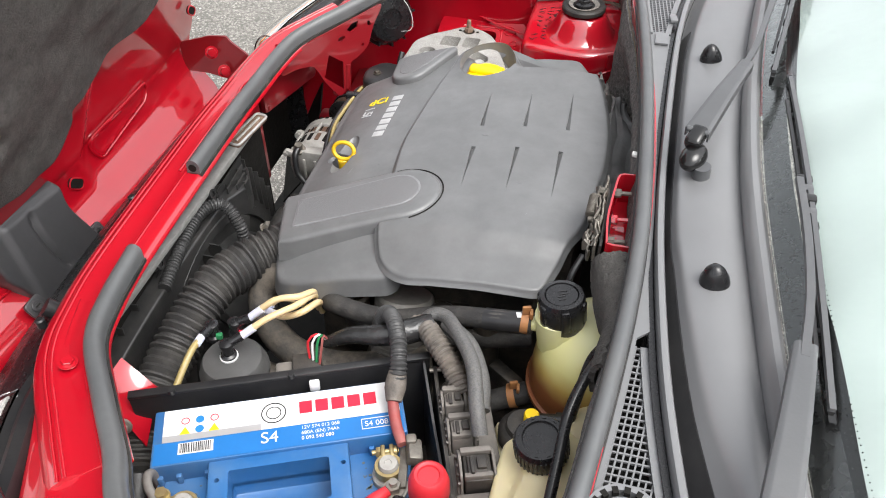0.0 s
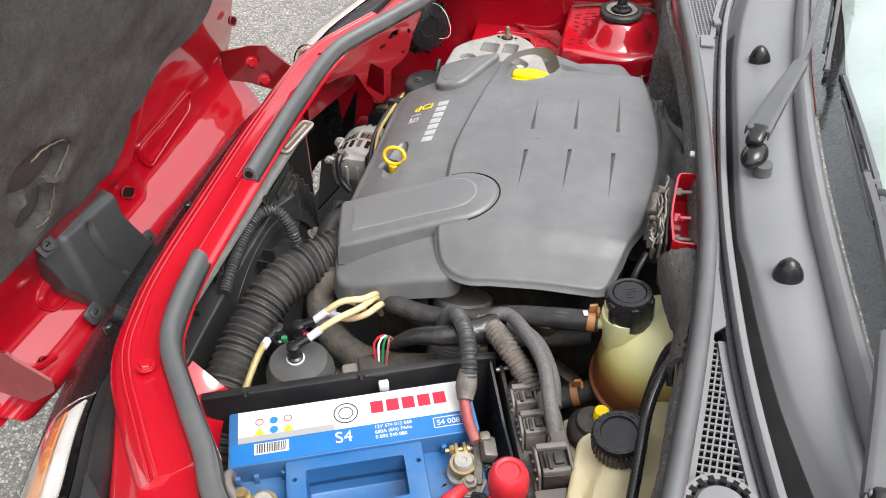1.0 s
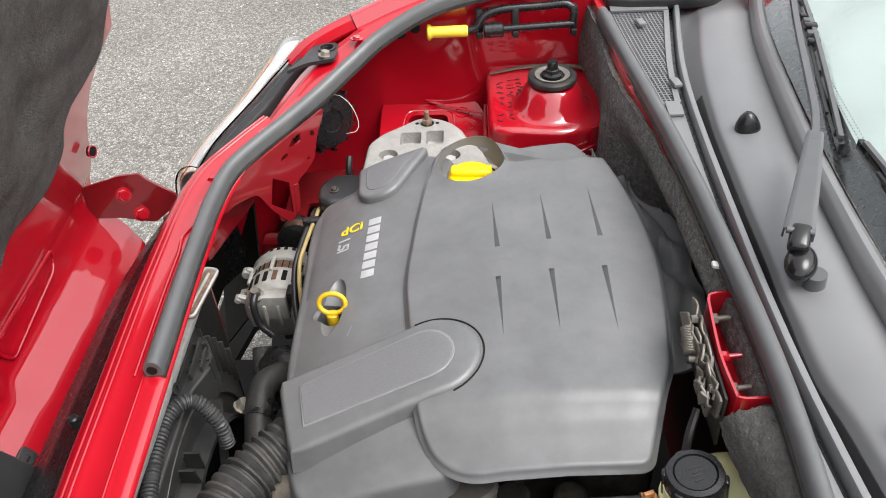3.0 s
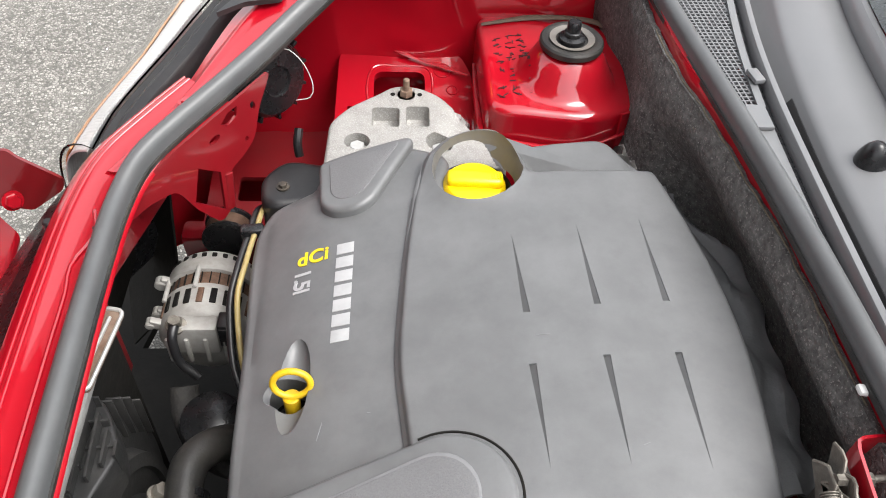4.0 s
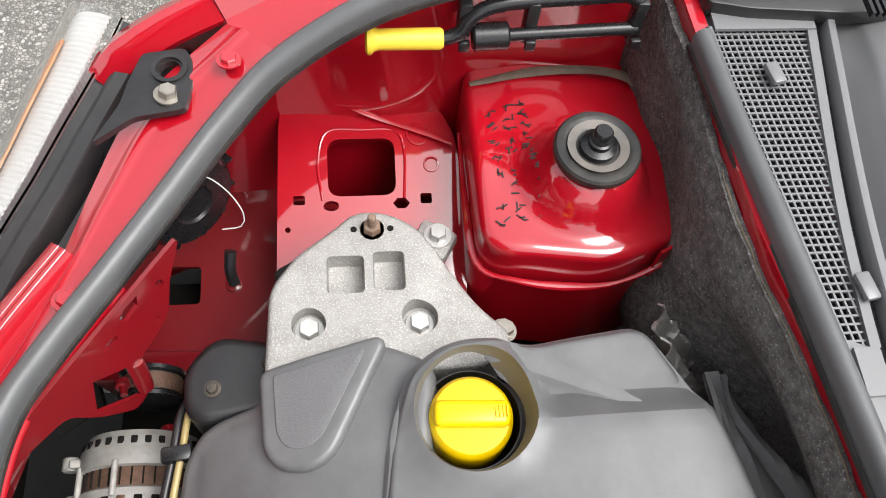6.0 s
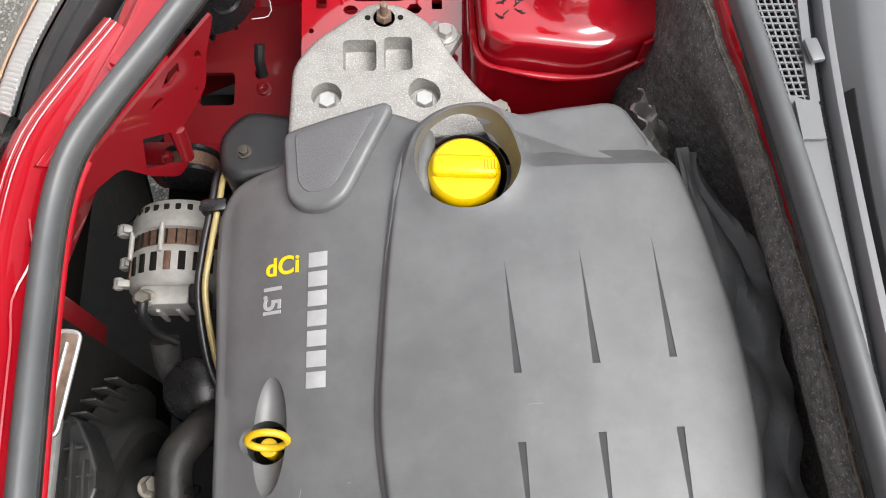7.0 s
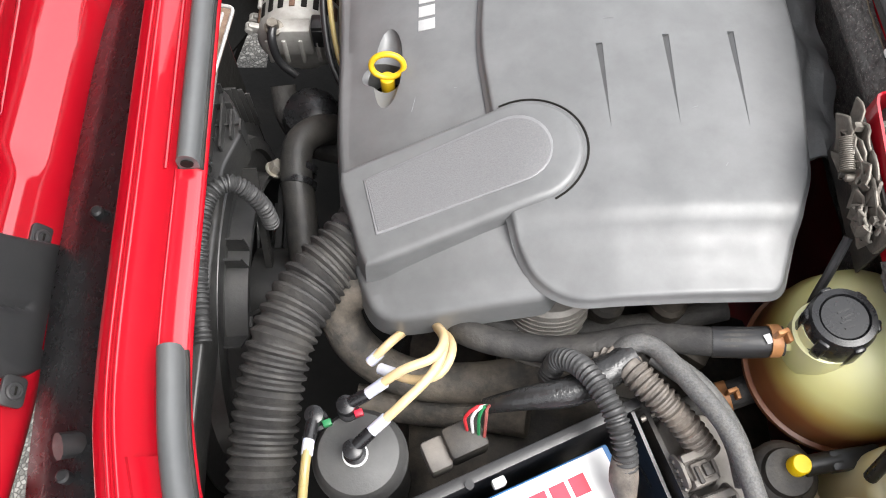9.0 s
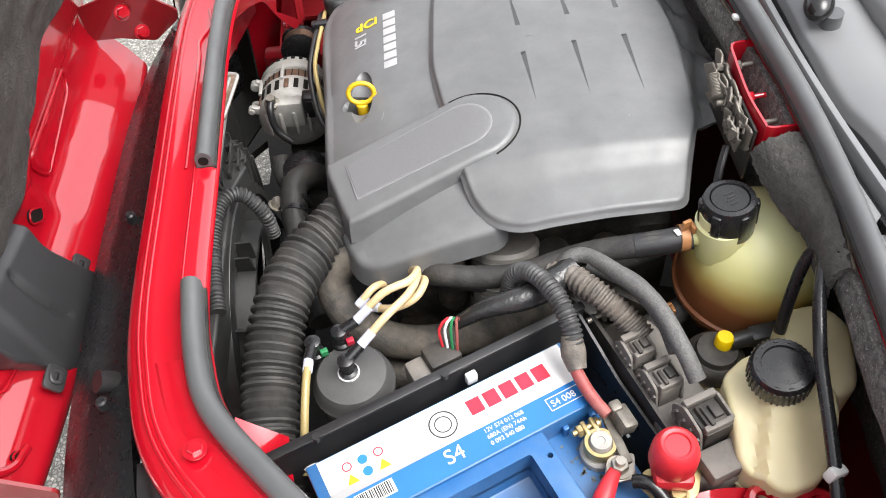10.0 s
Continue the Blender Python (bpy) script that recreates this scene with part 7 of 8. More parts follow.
# ---- hoses and looms ----
ih = pipe("intake_hose", [(-0.415, 0.79, 0.755), (-0.432, 0.768, 0.757), (-0.462, 0.732, 0.755), (-0.486, 0.68, 0.752), (-0.499, 0.62, 0.733), (-0.503, 0.55, 0.712), (-0.498, 0.49, 0.695), (-0.48, 0.43, 0.67)], 0.0295, HOSE, "thick black corrugated rubber intake hose", "hose", n=32, ridge=0.0022, pitch=0.0102)
part("cuff", tube(B(), [(-0.480, 0.43, 0.67), (-0.470, 0.405, 0.66)], 0.034, 24, smooth=False), BLACK, ih)
pipe("radiator_hose", [(-0.475, 1.01, 0.60), (-0.492, 0.985, 0.635), (-0.51, 0.958, 0.645), (-0.511, 0.92, 0.64), (-0.505, 0.88, 0.63), (-0.495, 0.82, 0.62), (-0.47, 0.74, 0.61)], 0.019, RUBBER, "black rubber radiator hose", "hose", n=18)
for y in (0.905, 0.925):
    solo("hose_clamp", lathe(B(), (-0.5085, y, 0.636), (0.1, 1, 0.1), [(0.0195, 0), (0.021, 0), (0.021, 0.008), (0.0195, 0.008)], 24, False), BLACK_CLEAN, (-0.5085, y, 0.636), "thin black metal hose band", "hose clamp", "hose bands")
pipe("radiator_hose", [(-0.555, 1.10, 0.57), (-0.55, 1.07, 0.55), (-0.525, 1.03, 0.55), (-0.49, 1.0, 0.57), (-0.46, 0.99, 0.58)], 0.017, HOSE, "dusty black bent hose", "hose", n=16)
pipe("gearbox_hose", [(-0.40, 0.735, 0.745), (-0.425, 0.735, 0.735), (-0.44, 0.722, 0.71), (-0.425, 0.695, 0.68), (-0.385, 0.672, 0.662), (-0.33, 0.664, 0.655), (-0.26, 0.668, 0.665), (-0.19, 0.69, 0.68)], 0.021, MUD_HOSE, "thick dusty coolant hose below the cover", "hose", n=18)
pipe("gearbox_hose", [(-0.43, 0.655, 0.62), (-0.37, 0.648, 0.615), (-0.30, 0.64, 0.62), (-0.25, 0.63, 0.63)], 0.018, MUD_HOSE, "thick dusty coolant hose", "hose", n=16)
pipe("heater_hose", [(-0.31, 0.715, 0.74), (-0.295, 0.705, 0.72), (-0.23, 0.70, 0.712), (-0.14, 0.705, 0.715), (-0.06, 0.72, 0.72)], 0.012, HOSE, "dusty rubber heater hose", "hose", n=14)
pipe("wiring_loom", [(-0.300, 0.612, 0.765), (-0.268, 0.613, 0.786), (-0.228, 0.618, 0.792), (-0.195, 0.636, 0.790), (-0.172, 0.65, 0.795)], [0.007, 0.010, 0.013, 0.016, 0.014], SHINY_TAPE, "wiring loom wrapped in glossy black tape", "wiring loom", n=14)
pipe("wiring_loom", [(-0.243, 0.640, 0.76), (-0.236, 0.645, 0.795), (-0.220, 0.630, 0.817), (-0.202, 0.598, 0.823), (-0.191, 0.565, 0.812), (-0.189, 0.545, 0.79)], 0.0092, LOOM, "black corrugated wiring sleeve", "wiring loom", n=16, ridge=0.0009, pitch=0.0046)
pipe("earth_cable", [(-0.191, 0.560, 0.805), (-0.190, 0.545, 0.792), (-0.188, 0.532, 0.785)], [0.010, 0.013, 0.009], TAPE, "torn grey tape round the cable", "tape", n=12)
pipe("battery_cable", [(-0.192, 0.548, 0.795), (-0.189, 0.532, 0.783), (-0.178, 0.508, 0.774), (-0.166, 0.490, 0.770)], [0.0065, 0.0065, 0.0065, 0.006], RED_CABLE, "grimy red battery cable", "cable", n=12)
pipe("wiring_loom", [(-0.21, 0.66, 0.77), (-0.183, 0.643, 0.792), (-0.160, 0.617, 0.797), (-0.135, 0.592, 0.788), (-0.115, 0.568, 0.775)], 0.0125, TAPE, "corrugated sleeve wound with dusty tape", "wiring loom", n=16, ridge=0.0012, pitch=0.006)
pipe("wiring_loom", [(-0.195, 0.648, 0.775), (-0.178, 0.656, 0.80), (-0.158, 0.653, 0.806), (-0.132, 0.616, 0.817), (-0.108, 0.575, 0.822), (-0.093, 0.528, 0.814), (-0.083, 0.503, 0.797)], 0.0085, BRAID, "grey woven wiring sleeve", "wiring loom", n=16)
pipe("wiring_loom", [(-0.155, 0.648, 0.80), (-0.12, 0.615, 0.805), (-0.098, 0.575, 0.80), (-0.09, 0.54, 0.79)], 0.010, BRAID, "grey woven wiring sleeve", "wiring loom", n=14)
for i, m_ in enumerate((RED_PLASTIC, PRINT_WHITE, GREEN, RED_CABLE)):
    pipe("wire", [(-0.316 + 0.005 * i, 0.594 - 0.002 * i, 0.752), (-0.318 + 0.006 * i, 0.600, 0.775), (-0.308 + 0.003 * i, 0.606, 0.785), (-0.296, 0.611, 0.77)], 0.0016, m_, "thin coloured wire into the plug", "wire", n=6)
plug = thing("wiring_plug", (-0.315, 0.59, 0.70), "dusty grey plug with coloured wires", "plug")
box(bm := B(), (-0.318, 0.588, 0.735), (0.036, 0.03, 0.035), (0, 0, 24), 0.004)
part("body", bm, BLACK_DIRTY, plug)
box(bm := B(), (-0.343, 0.575, 0.728), (0.022, 0.03, 0.03), (0, 0, 24), 0.004)
part("latch", bm, GREY_CONN, plug)

# grey carrier with plugs beside the tray
carr = thing("plug_carrier", (-0.10, 0.51, 0.66), "dusty grey plastic carrier holding wiring plugs", "plug carrier")
plan = rounded([(-0.148, 0.60), (-0.100, 0.605), (-0.046, 0.46), (-0.05, 0.43), (-0.092, 0.425), (-0.108, 0.47)], 0.012, 4)
part("plate", slab(B(), plan, lambda x, y: 0.752, rim=0.004, grid=0.03, skirt=0.08), GREY_CONN, carr)
part("rail", strip(B(), [(-0.160, 0.605, 0.77), (-0.128, 0.52, 0.765), (-0.096, 0.44, 0.755)], [(-0.002, -0.1), (-0.002, 0.0), (0.002, 0.0), (0.002, -0.1)], 0.02), BLACK_DIRTY, carr)


def wiring_plug(x, y, z, rz, s, mt):
    """A plug with a locking lever: ribbed cheeks, a sliding top and a wire outlet."""
    m_ = pose(x, y, z, 0, 0, rz)

    def put(name, t, material, parent):
        t.transform(m_)
        return part(name, t, material, parent)
    pl = put("plug", box(box(B(), (0, 0, -0.004), (0.030 * s, 0.042 * s, 0.034), (0, 0, 0), 0.003), (0, -0.004, 0.014), (0.022 * s, 0.024 * s, 0.010), (0, 0, 0), 0.002), mt, carr)
    for k in (-1, 1):
        put("cheek", prism(B(), rounded([(-0.024 * s, -0.016), (0.022 * s, -0.018), (0.026 * s, 0.004), (0.012 * s, 0.018), (-0.016 * s, 0.014)], 0.005), -0.0015, 0.0015, 0.0006, Matrix.Translation((0.018 * s * k, 0, 0)) @ plane_m((0, 0, 0), (0, 1, 0), (0, 0, 1))), GREY_CONN, pl)
        for q in range(4):
            put("cheek_rib", tube(B(), [(0.0205 * s * k, (-0.018 + 0.011 * q) * s, -0.012), (0.0212 * s * k, (-0.013 + 0.011 * q) * s, -0.004), (0.0205 * s * k, (-0.017 + 0.011 * q) * s, 0.006)], 0.0017, 6), GREY_CONN, pl)
    put("slider", box(box(B(), (0, 0.014 * s, 0.016), (0.034 * s, 0.007, 0.008), (0, 0, 0), 0.0015), (0, -0.016 * s, 0.014), (0.030 * s, 0.006, 0.010), (0, 0, 0), 0.0015), GREY_CONN, pl)
    put("latch", box(box(B(), (0.004, -0.004, 0.0205), (0.010 * s, 0.014 * s, 0.005), (0, 0, 0), 0.001), (-0.006 * s, -0.006, 0.0205), (0.004, 0.020 * s, 0.004), (0, 0, 0), 0.001), BLACK_DIRTY, pl)


wiring_plug(-0.125, 0.556, 0.768, 20, 0.72, GREY_CONN)
wiring_plug(-0.108, 0.522, 0.766, 20, 0.80, GREY_CONN)
wiring_plug(-0.080, 0.474, 0.776, 20, 0.98, BLACK_DIRTY)
box(bm := B(), (-0.070, 0.438, 0.762), (0.044, 0.03, 0.02), (0, 0, 20), 0.004)
part("foot", bm, GREY_CONN, carr)
part("bolt", bolt(cyl(B(), (-0.165, 0.600, 0.765), (-0.135, 0.612, 0.768), 0.003, n=10), (-0.150, 0.606, 0.767), (1, 0.4, 0.1), 0.006, 0.005), STEEL, carr)

# red terminal cap
rc = thing("positive_terminal", (-0.121, 0.434, 0.75), "red plastic cap over a positive terminal", "terminal cap")
bm = lathe(B(), (-0.121, 0.434, 0.782), (0, 0, 1), [(0.0205, 0), (0.0215, 0.003), (0.021, 0.020), (0.018, 0.030), (0.0145, 0.033), (0.0115, 0.032), (0.0105, 0.030), (0.0, 0.030)], 36)
part("cap", bm, RED_PLASTIC, rc)
box(bm := B(), (-0.121, 0.431, 0.773), (0.036, 0.038, 0.020), (0, 0, -6), 0.006)
part("base", bm, RED_PLASTIC, rc)
pl = thing("terminal_plate", (-0.125, 0.40, 0.735), "yellowish zinc terminal plate with a bolt", "terminal plate")
bm = prism(B(), rounded([(-0.150, 0.425), (-0.142, 0.440), (-0.10, 0.442), (-0.090, 0.435), (-0.098, 0.412), (-0.118, 0.398), (-0.135, 0.405)], 0.007), 0.752, 0.756, 0.001)
part("plate", bm, BRASS, pl)
part("bolt", bolt(B(), (-0.118, 0.412, 0.756), (0, 0, 1), 0.0075, 0.007), BRASS, pl)
pipe("battery_cable", [(-0.168, 0.440, 0.756), (-0.176, 0.428, 0.757), (-0.186, 0.411, 0.755), (-0.197, 0.390, 0.750), (-0.215, 0.365, 0.74), (-0.24, 0.34, 0.72)], [0.006, 0.0095, 0.0085, 0.007, 0.006, 0.006], RED_PLASTIC, "red battery cable with its boot", "cable", n=14)
pipe("battery_cable", [(-0.155, 0.425, 0.765), (-0.142, 0.42, 0.770), (-0.128, 0.402, 0.762), (-0.12, 0.385, 0.755)], 0.0065, BLACK_CLEAN, "short black sleeved cable", "cable", n=12)
guard = thing("cable_guard", (-0.25, 0.345, 0.70), "black plastic cable guard beside the battery", "cable guard")
plan = rounded([(-0.325, 0.335), (-0.318, 0.346), (-0.29, 0.362), (-0.28, 0.352), (-0.20, 0.388), (-0.180, 0.382), (-0.172, 0.36), (-0.19, 0.33), (-0.30, 0.30)], 0.006, 4)
part("cover", slab(B(), plan, lambda x, y: 0.748 + 0.010 * soft_step(0.0, 1.0, (x + 0.30) / 0.05), rim=0.005, grid=0.012, skirt=0.05), BLACK, guard)
for k in range(4):
    part("rib", tube(B(), [(-0.262 + 0.02 * k, 0.335 + 0.009 * k, 0.757), (-0.255 + 0.02 * k, 0.353 + 0.009 * k, 0.760), (-0.252 + 0.02 * k, 0.362 + 0.009 * k, 0.752)], 0.006, 10), BLACK, guard)
# red bracket at the near wing
bm = sheet(B(), lambda u, v: Vector((-0.14 + 0.20 * u, 0.345 + 0.06 * v + 0.012 * math.sin(4 * u), 0.742 + 0.012 * math.sin(6.0 * u) * v - 0.02 * (1 - v))), 24, 8, 0.004)
part("wing_bracket", bm, RED, car)
for x, y, r in ((-0.045, 0.40, 0.016), (0.0, 0.39, 0.02)):
    part("bracket_boss", lathe(B(), (x, y, 0.745), (0, 0, 1), [(r, 0), (r, 0.012), (r * 0.8, 0.016), (r * 0.5, 0.016), (r * 0.45, 0.008)], 24, False), RED, car)

# ---- right-hand end of the engine ----
mt = thing("engine_mount", (-0.29, 1.31, 0.70), "speckled cast aluminium engine mount bracket", "engine mount")
plan = rounded([(-0.380, 1.235), (-0.378, 1.31), (-0.358, 1.338), (-0.322, 1.366), (-0.306, 1.381), (-0.278, 1.379), (-0.254, 1.362), (-0.230, 1.326), (-0.208, 1.290), (-0.178, 1.262), (-0.20, 1.240), (-0.30, 1.236)],
               [0.006, 0.012, 0.01, 0.012, 0.015, 0.015, 0.01, 0.02, 0.02, 0.01, 0.01, 0.01], 4)
bm = slab(B(), plan, lambda x, y: 0.806 + 0.05 * max(0, 1.28 - y) - 0.10 * max(0, x + 0.235) - 0.006 * soft_step(-0.268, -0.258, x - (y - 1.27) * 0.4), rim=0.005, grid=0.01, skirt=0.06, flare=0.004)
c = B()
box(c, (-0.317, 1.322, 0.815), (0.033, 0.036, 0.06), (0, 0, 0), 0.004)
box(c, (-0.279, 1.324, 0.815), (0.028, 0.038, 0.06), (0, 0, 0), 0.004)
bm = cut(bm, c)
c = lathe(B(), (-0.349, 1.277, 0.790), (0, 0, 1), [(0.0145, 0), (0.0155, 0.06)], 28)
lathe(c, (-0.254, 1.281, 0.784), (0, 0, 1), [(0.0155, 0), (0.0165, 0.06)], 28)
part("bracket", cut(bm, c), ALU, mt)
part("bolt", bolt(B(), (-0.349, 1.276, 0.791), (0, 0, 1), 0.0092, 0.009, 1.35), BRIGHT_STEEL, mt)
part("bolt", bolt(B(), (-0.254, 1.280, 0.785), (0, 0, 1), 0.0092, 0.009, 1.35), BRIGHT_STEEL, mt)
bm = hexagon(cyl(B(), (-0.2925, 1.366, 0.80), (-0.2925, 1.366, 0.806), 0.011, n=20), (-0.2925, 1.366, 0.805), (0, 0, 1), 0.0085, 0.009)
cyl(bm, (-0.2925, 1.366, 0.81), (-0.2925, 1.366, 0.829), 0.0042, 0.0038, n=12, bev=0.001)
part("stud", bm, RUST, mt)
for x in (-0.309, -0.276):
    part("pin_hole", lathe(B(), (x, 1.366, 0.8055), (0, 0, 1), [(0.003, 0), (0.003, 0.0012)], 10), SHADED_GRIME, mt)
bm = box(B(), (-0.232, 1.386, 0.738), (0.04, 0.035, 0.016), (0, 0, -30), 0.006)
part("lug", bm, ALU, mt)
part("bolt", bolt(B(), (-0.228, 1.388, 0.746), (0, 0, 1), 0.0085, 0.009, 1.6), BRIGHT_STEEL, mt)
part("bolt", bolt(B(), (-0.179, 1.274, 0.776), (0.1, 0.1, 1), 0.0085, 0.009, 1.4), STEEL, mt)
bm = box(B(), (-0.362, 1.352, 0.735), (0.045, 0.03, 0.04), (0, 0, 30), 0.008)
part("rubber_block", bm, BLACK, mt)

# strut top: rubber disc and nut
st = thing("strut_top_mount", (-0.090, 1.412, 0.851), "black rubber strut mount disc with a centre stud", "strut mount")
bm = lathe(B(), (-0.090, 1.412, 0.851), (0, 0, 1), [(0.0375, 0), (0.0395, 0.002), (0.0395, 0.008), (0.0375, 0.0105), (0.033, 0.011), (0.029, 0.010), (0.026, 0.0075), (0.018, 0.007), (0, 0.007)], 48)
part("disc", bm, RUBBER, st)
part("dust_ring", lathe(B(), (-0.090, 1.412, 0.8590), (0, 0, 1), [(0.020, 0.0005), (0.028, 0.0028), (0.028, 0.0036), (0.020, 0.0012)], 40, False), GREY_CONN, st)
bm = lathe(B(), (-0.090, 1.412, 0.858), (0, 0, 1), [(0.0165, 0), (0.0165, 0.006), (0.0125, 0.0075), (0.0105, 0.008), (0.0105, 0.013), (0.0085, 0.014), (0.0085, 0.025), (0.007, 0.027), (0, 0.027)], 24)
part("stud", bm, BLACK_CLEAN, st)

# jack handle and wheel brace clipped to the wing
jk = thing("wheel_brace", (-0.15, 1.515, 0.88), "black steel wheel brace in clips with a yellow grip", "wheel brace")
bm = lathe(B(), (-0.293, 1.505, 0.898), (1, 0, 0), [(0.0105, 0), (0.0135, 0.002), (0.0135, 0.005), (0.0105, 0.008), (0.0095, 0.012), (0.0098, 0.066), (0.008, 0.069), (0, 0.069)], 24)
part("grip", bm, YELLOW_RUBBER, jk, "yellow plastic grip")
bm = tube(B(), [(-0.225, 1.505, 0.898), (-0.21, 1.507, 0.902), (-0.198, 1.513, 0.918), (-0.17, 1.518, 0.927), (-0.10, 1.522, 0.929), (-0.06, 1.522, 0.931), (-0.048, 1.518, 0.92), (-0.05, 1.515, 0.905)], 0.0068, 12)
part("crank", bm, BLACK_CLEAN, jk)
bm = cyl(B(), (-0.198, 1.508, 0.896), (-0.165, 1.509, 0.897), 0.0125, n=24, bev=0.002)
cyl(bm, (-0.165, 1.509, 0.897), (-0.048, 1.513, 0.900), 0.0062, n=16)
part("socket", bm, BLACK_CLEAN, jk)
for x in (-0.145, -0.205, -0.048):
    part("clip", box(box(B(), (x, 1.52, 0.905), (0.012, 0.016, 0.05), (0, 0, 0), 0.003), (x, 1.504, 0.889), (0.01, 0.006, 0.012), (0, 0, 0), 0.002), BLACK, jk)

# underbody sheet behind the openings of the panels, near black to paint their shade
box(bm := B(), (-0.44, 1.40, 0.42), (0.28, 0.26, 0.02), (0, 0, 0), 0.005)
part("underbody_shade", bm, SHADED_GRIME, car)

# ---- alternator ----
alt = thing("alternator", (-0.528, 1.18, 0.545), "cast aluminium alternator with vent slots", "alternator")
AC = Vector((-0.528, 1.115, 0.613))
alt.location, alt.scale = (-0.528, 1.188, 0.545), (0.97, 0.76, 0.97)
bm = lathe(B(), AC, (0, 1, 0), [(0.0, -0.012), (0.030, -0.012), (0.050, -0.006), (0.0575, 0.004), (0.059, 0.054), (0.0555, 0.057)], 48)
part("rear_housing", bm, ALU_DULL, alt)
part("stator", lathe(B(), AC, (0, 1, 0), [(0.0550, 0.047), (0.0560, 0.05), (0.0560, 0.080), (0.0550, 0.083)], 48), COPPER, alt, "rust-brown stator laminations")
bm = lathe(B(), AC, (0, 1, 0), [(0.0575, 0.080), (0.0605, 0.082), (0.0610, 0.106), (0.054, 0.126), (0.030, 0.134), (0, 0.134)], 48)
part("front_housing", bm, ALU_DULL, alt)


def slot(y, r, a, ly, la, mt_):
    """A dark vent slot sunk in the housing."""
    t = box(B(), (0, 0, 0), (0.003, ly, la), (0, 0, 0), 0.0012)
    t.transform(Matrix.Translation(AC + V(r * math.cos(a), y, r * math.sin(a))) @ Matrix.Rotation(-a, 4, "Y"))
    part("vent", t, mt_, alt)


for k in range(11):
    slot(0.031, 0.0585, radians(15 + 15.5 * k), 0.028, 0.0078, COPPER if k % 4 == 1 else SHADED_GRIME)
for k in range(14):
    slot(0.110, 0.0590, radians(10 + 12.5 * k), 0.014, 0.0062, SHADED_GRIME)
for k in range(16):
    slot(0.069, 0.0562, radians(8 + 11 * k), 0.022, 0.0016, SHADED_GRIME)
for a in (48, 100, 150):
    a = radians(a)
    p = AC + V(0.0605 * math.cos(a), 0, 0.0605 * math.sin(a))
    part("through_bolt", cyl(B(), p + V(0, 0.044, 0), p + V(0, 0.088, 0), 0.0032, n=10, bev=0.001), ALU_DULL, alt)
for y, z, s in ((0.095, 0.018, 0.020), (0.05, 0.002, 0.018), (0.012, 0.02, 0.014)):
    part("lug", cyl(B(), AC + V(-0.066, y - 0.008, z), AC + V(-0.066, y + 0.010, z), s * 0.42, n=18, bev=0.002), ALU_DULL, alt)
    part("lug", box(B(), AC + V(-0.058, y, z), (0.02, 0.012, s), (0, 20, 0), 0.003), ALU_DULL, alt)
bm = box(B(), AC + V(-0.004, -0.018, 0.030), (0.055, 0.030, 0.050), (0, 0, 0), 0.006)
part("regulator", bm, ALU_DULL, alt)
for k in range(4):
    part("regulator_fin", box(B(), AC + V(-0.036 + 0.022 * k, -0.034, 0.016), (0.006, 0.006, 0.044), (0, 0, 0), 0.002), ALU_DULL, alt)
bm = lathe(hexagon(B(), AC + V(-0.024, -0.022, 0.055), (0, -0.3, 1), 0.0085, 0.012), AC + V(-0.024, -0.022, 0.050), (0, -0.3, 1), [(0.013, 0), (0.013, 0.005), (0.010, 0.006)], 20)
part("terminal_nut", bm, DIRTY_ZINC, alt)
bm = box(box(B(), AC + V(0.034, -0.022, 0.045), (0.018, 0.03, 0.04), (0, 0, 0), 0.003), AC + V(0.034, -0.036, 0.05), (0.014, 0.006, 0.02), (0, 0, 0), 0.001)
part("plug", bm, BLACK, alt)
part("cable", tube(B(), [AC + V(-0.024, -0.026, 0.058), AC + V(-0.026, -0.045, 0.05), AC + V(-0.02, -0.06, 0.02), AC + V(0.0, -0.07, 0.0)], 0.006, 10), BLACK, alt)
# pulleys
pu = thing("belt_pulley", (-0.508, 1.268, 0.60), "black grooved belt pulley", "pulley")
bm = lathe(B(), (-0.516, 1.262, 0.650), (0, 1, 0), [(0.018, 0), (0.032, 0.002), (0.032, 0.006), (0.029, 0.008), (0.029, 0.026), (0.032, 0.028), (0.032, 0.032), (0.018, 0.034)], 36)
part("wheel", bm, BLACK_CLEAN, pu)
part("belt_face", lathe(B(), (-0.516, 1.271, 0.650), (0, 1, 0), [(0.0295, 0), (0.0298, 0.002), (0.0298, 0.014), (0.0295, 0.016)], 36, False), COPPER, pu)
bm = slab(B(), rounded([(-0.445, 1.215), (-0.375, 1.225), (-0.372, 1.265), (-0.43, 1.275), (-0.45, 1.25)], 0.012), lambda x, y: 0.772, rim=0.01, grid=0.02, skirt=0.14)
tcov = solo("timing_cover", bm, BLACK, (-0.41, 1.25, 0.64), "black plastic timing belt cover", "timing cover")
for x, y in ((-0.432, 1.235), (-0.386, 1.255)):
    part("screw", bolt(B(), (x, y, 0.772), (0, 0, 1), 0.005, 0.004), DARK_STEEL, tcov)
pipe("injector_pipe", [(-0.446, 1.245, 0.73), (-0.455, 1.225, 0.748), (-0.459, 1.19, 0.75), (-0.466, 1.14, 0.745), (-0.470, 1.10, 0.735), (-0.460, 1.04, 0.715), (-0.448, 1.01, 0.70)], 0.0032, FUEL_FULL, "amber pipe along the engine cover", "fuel pipe", n=12)
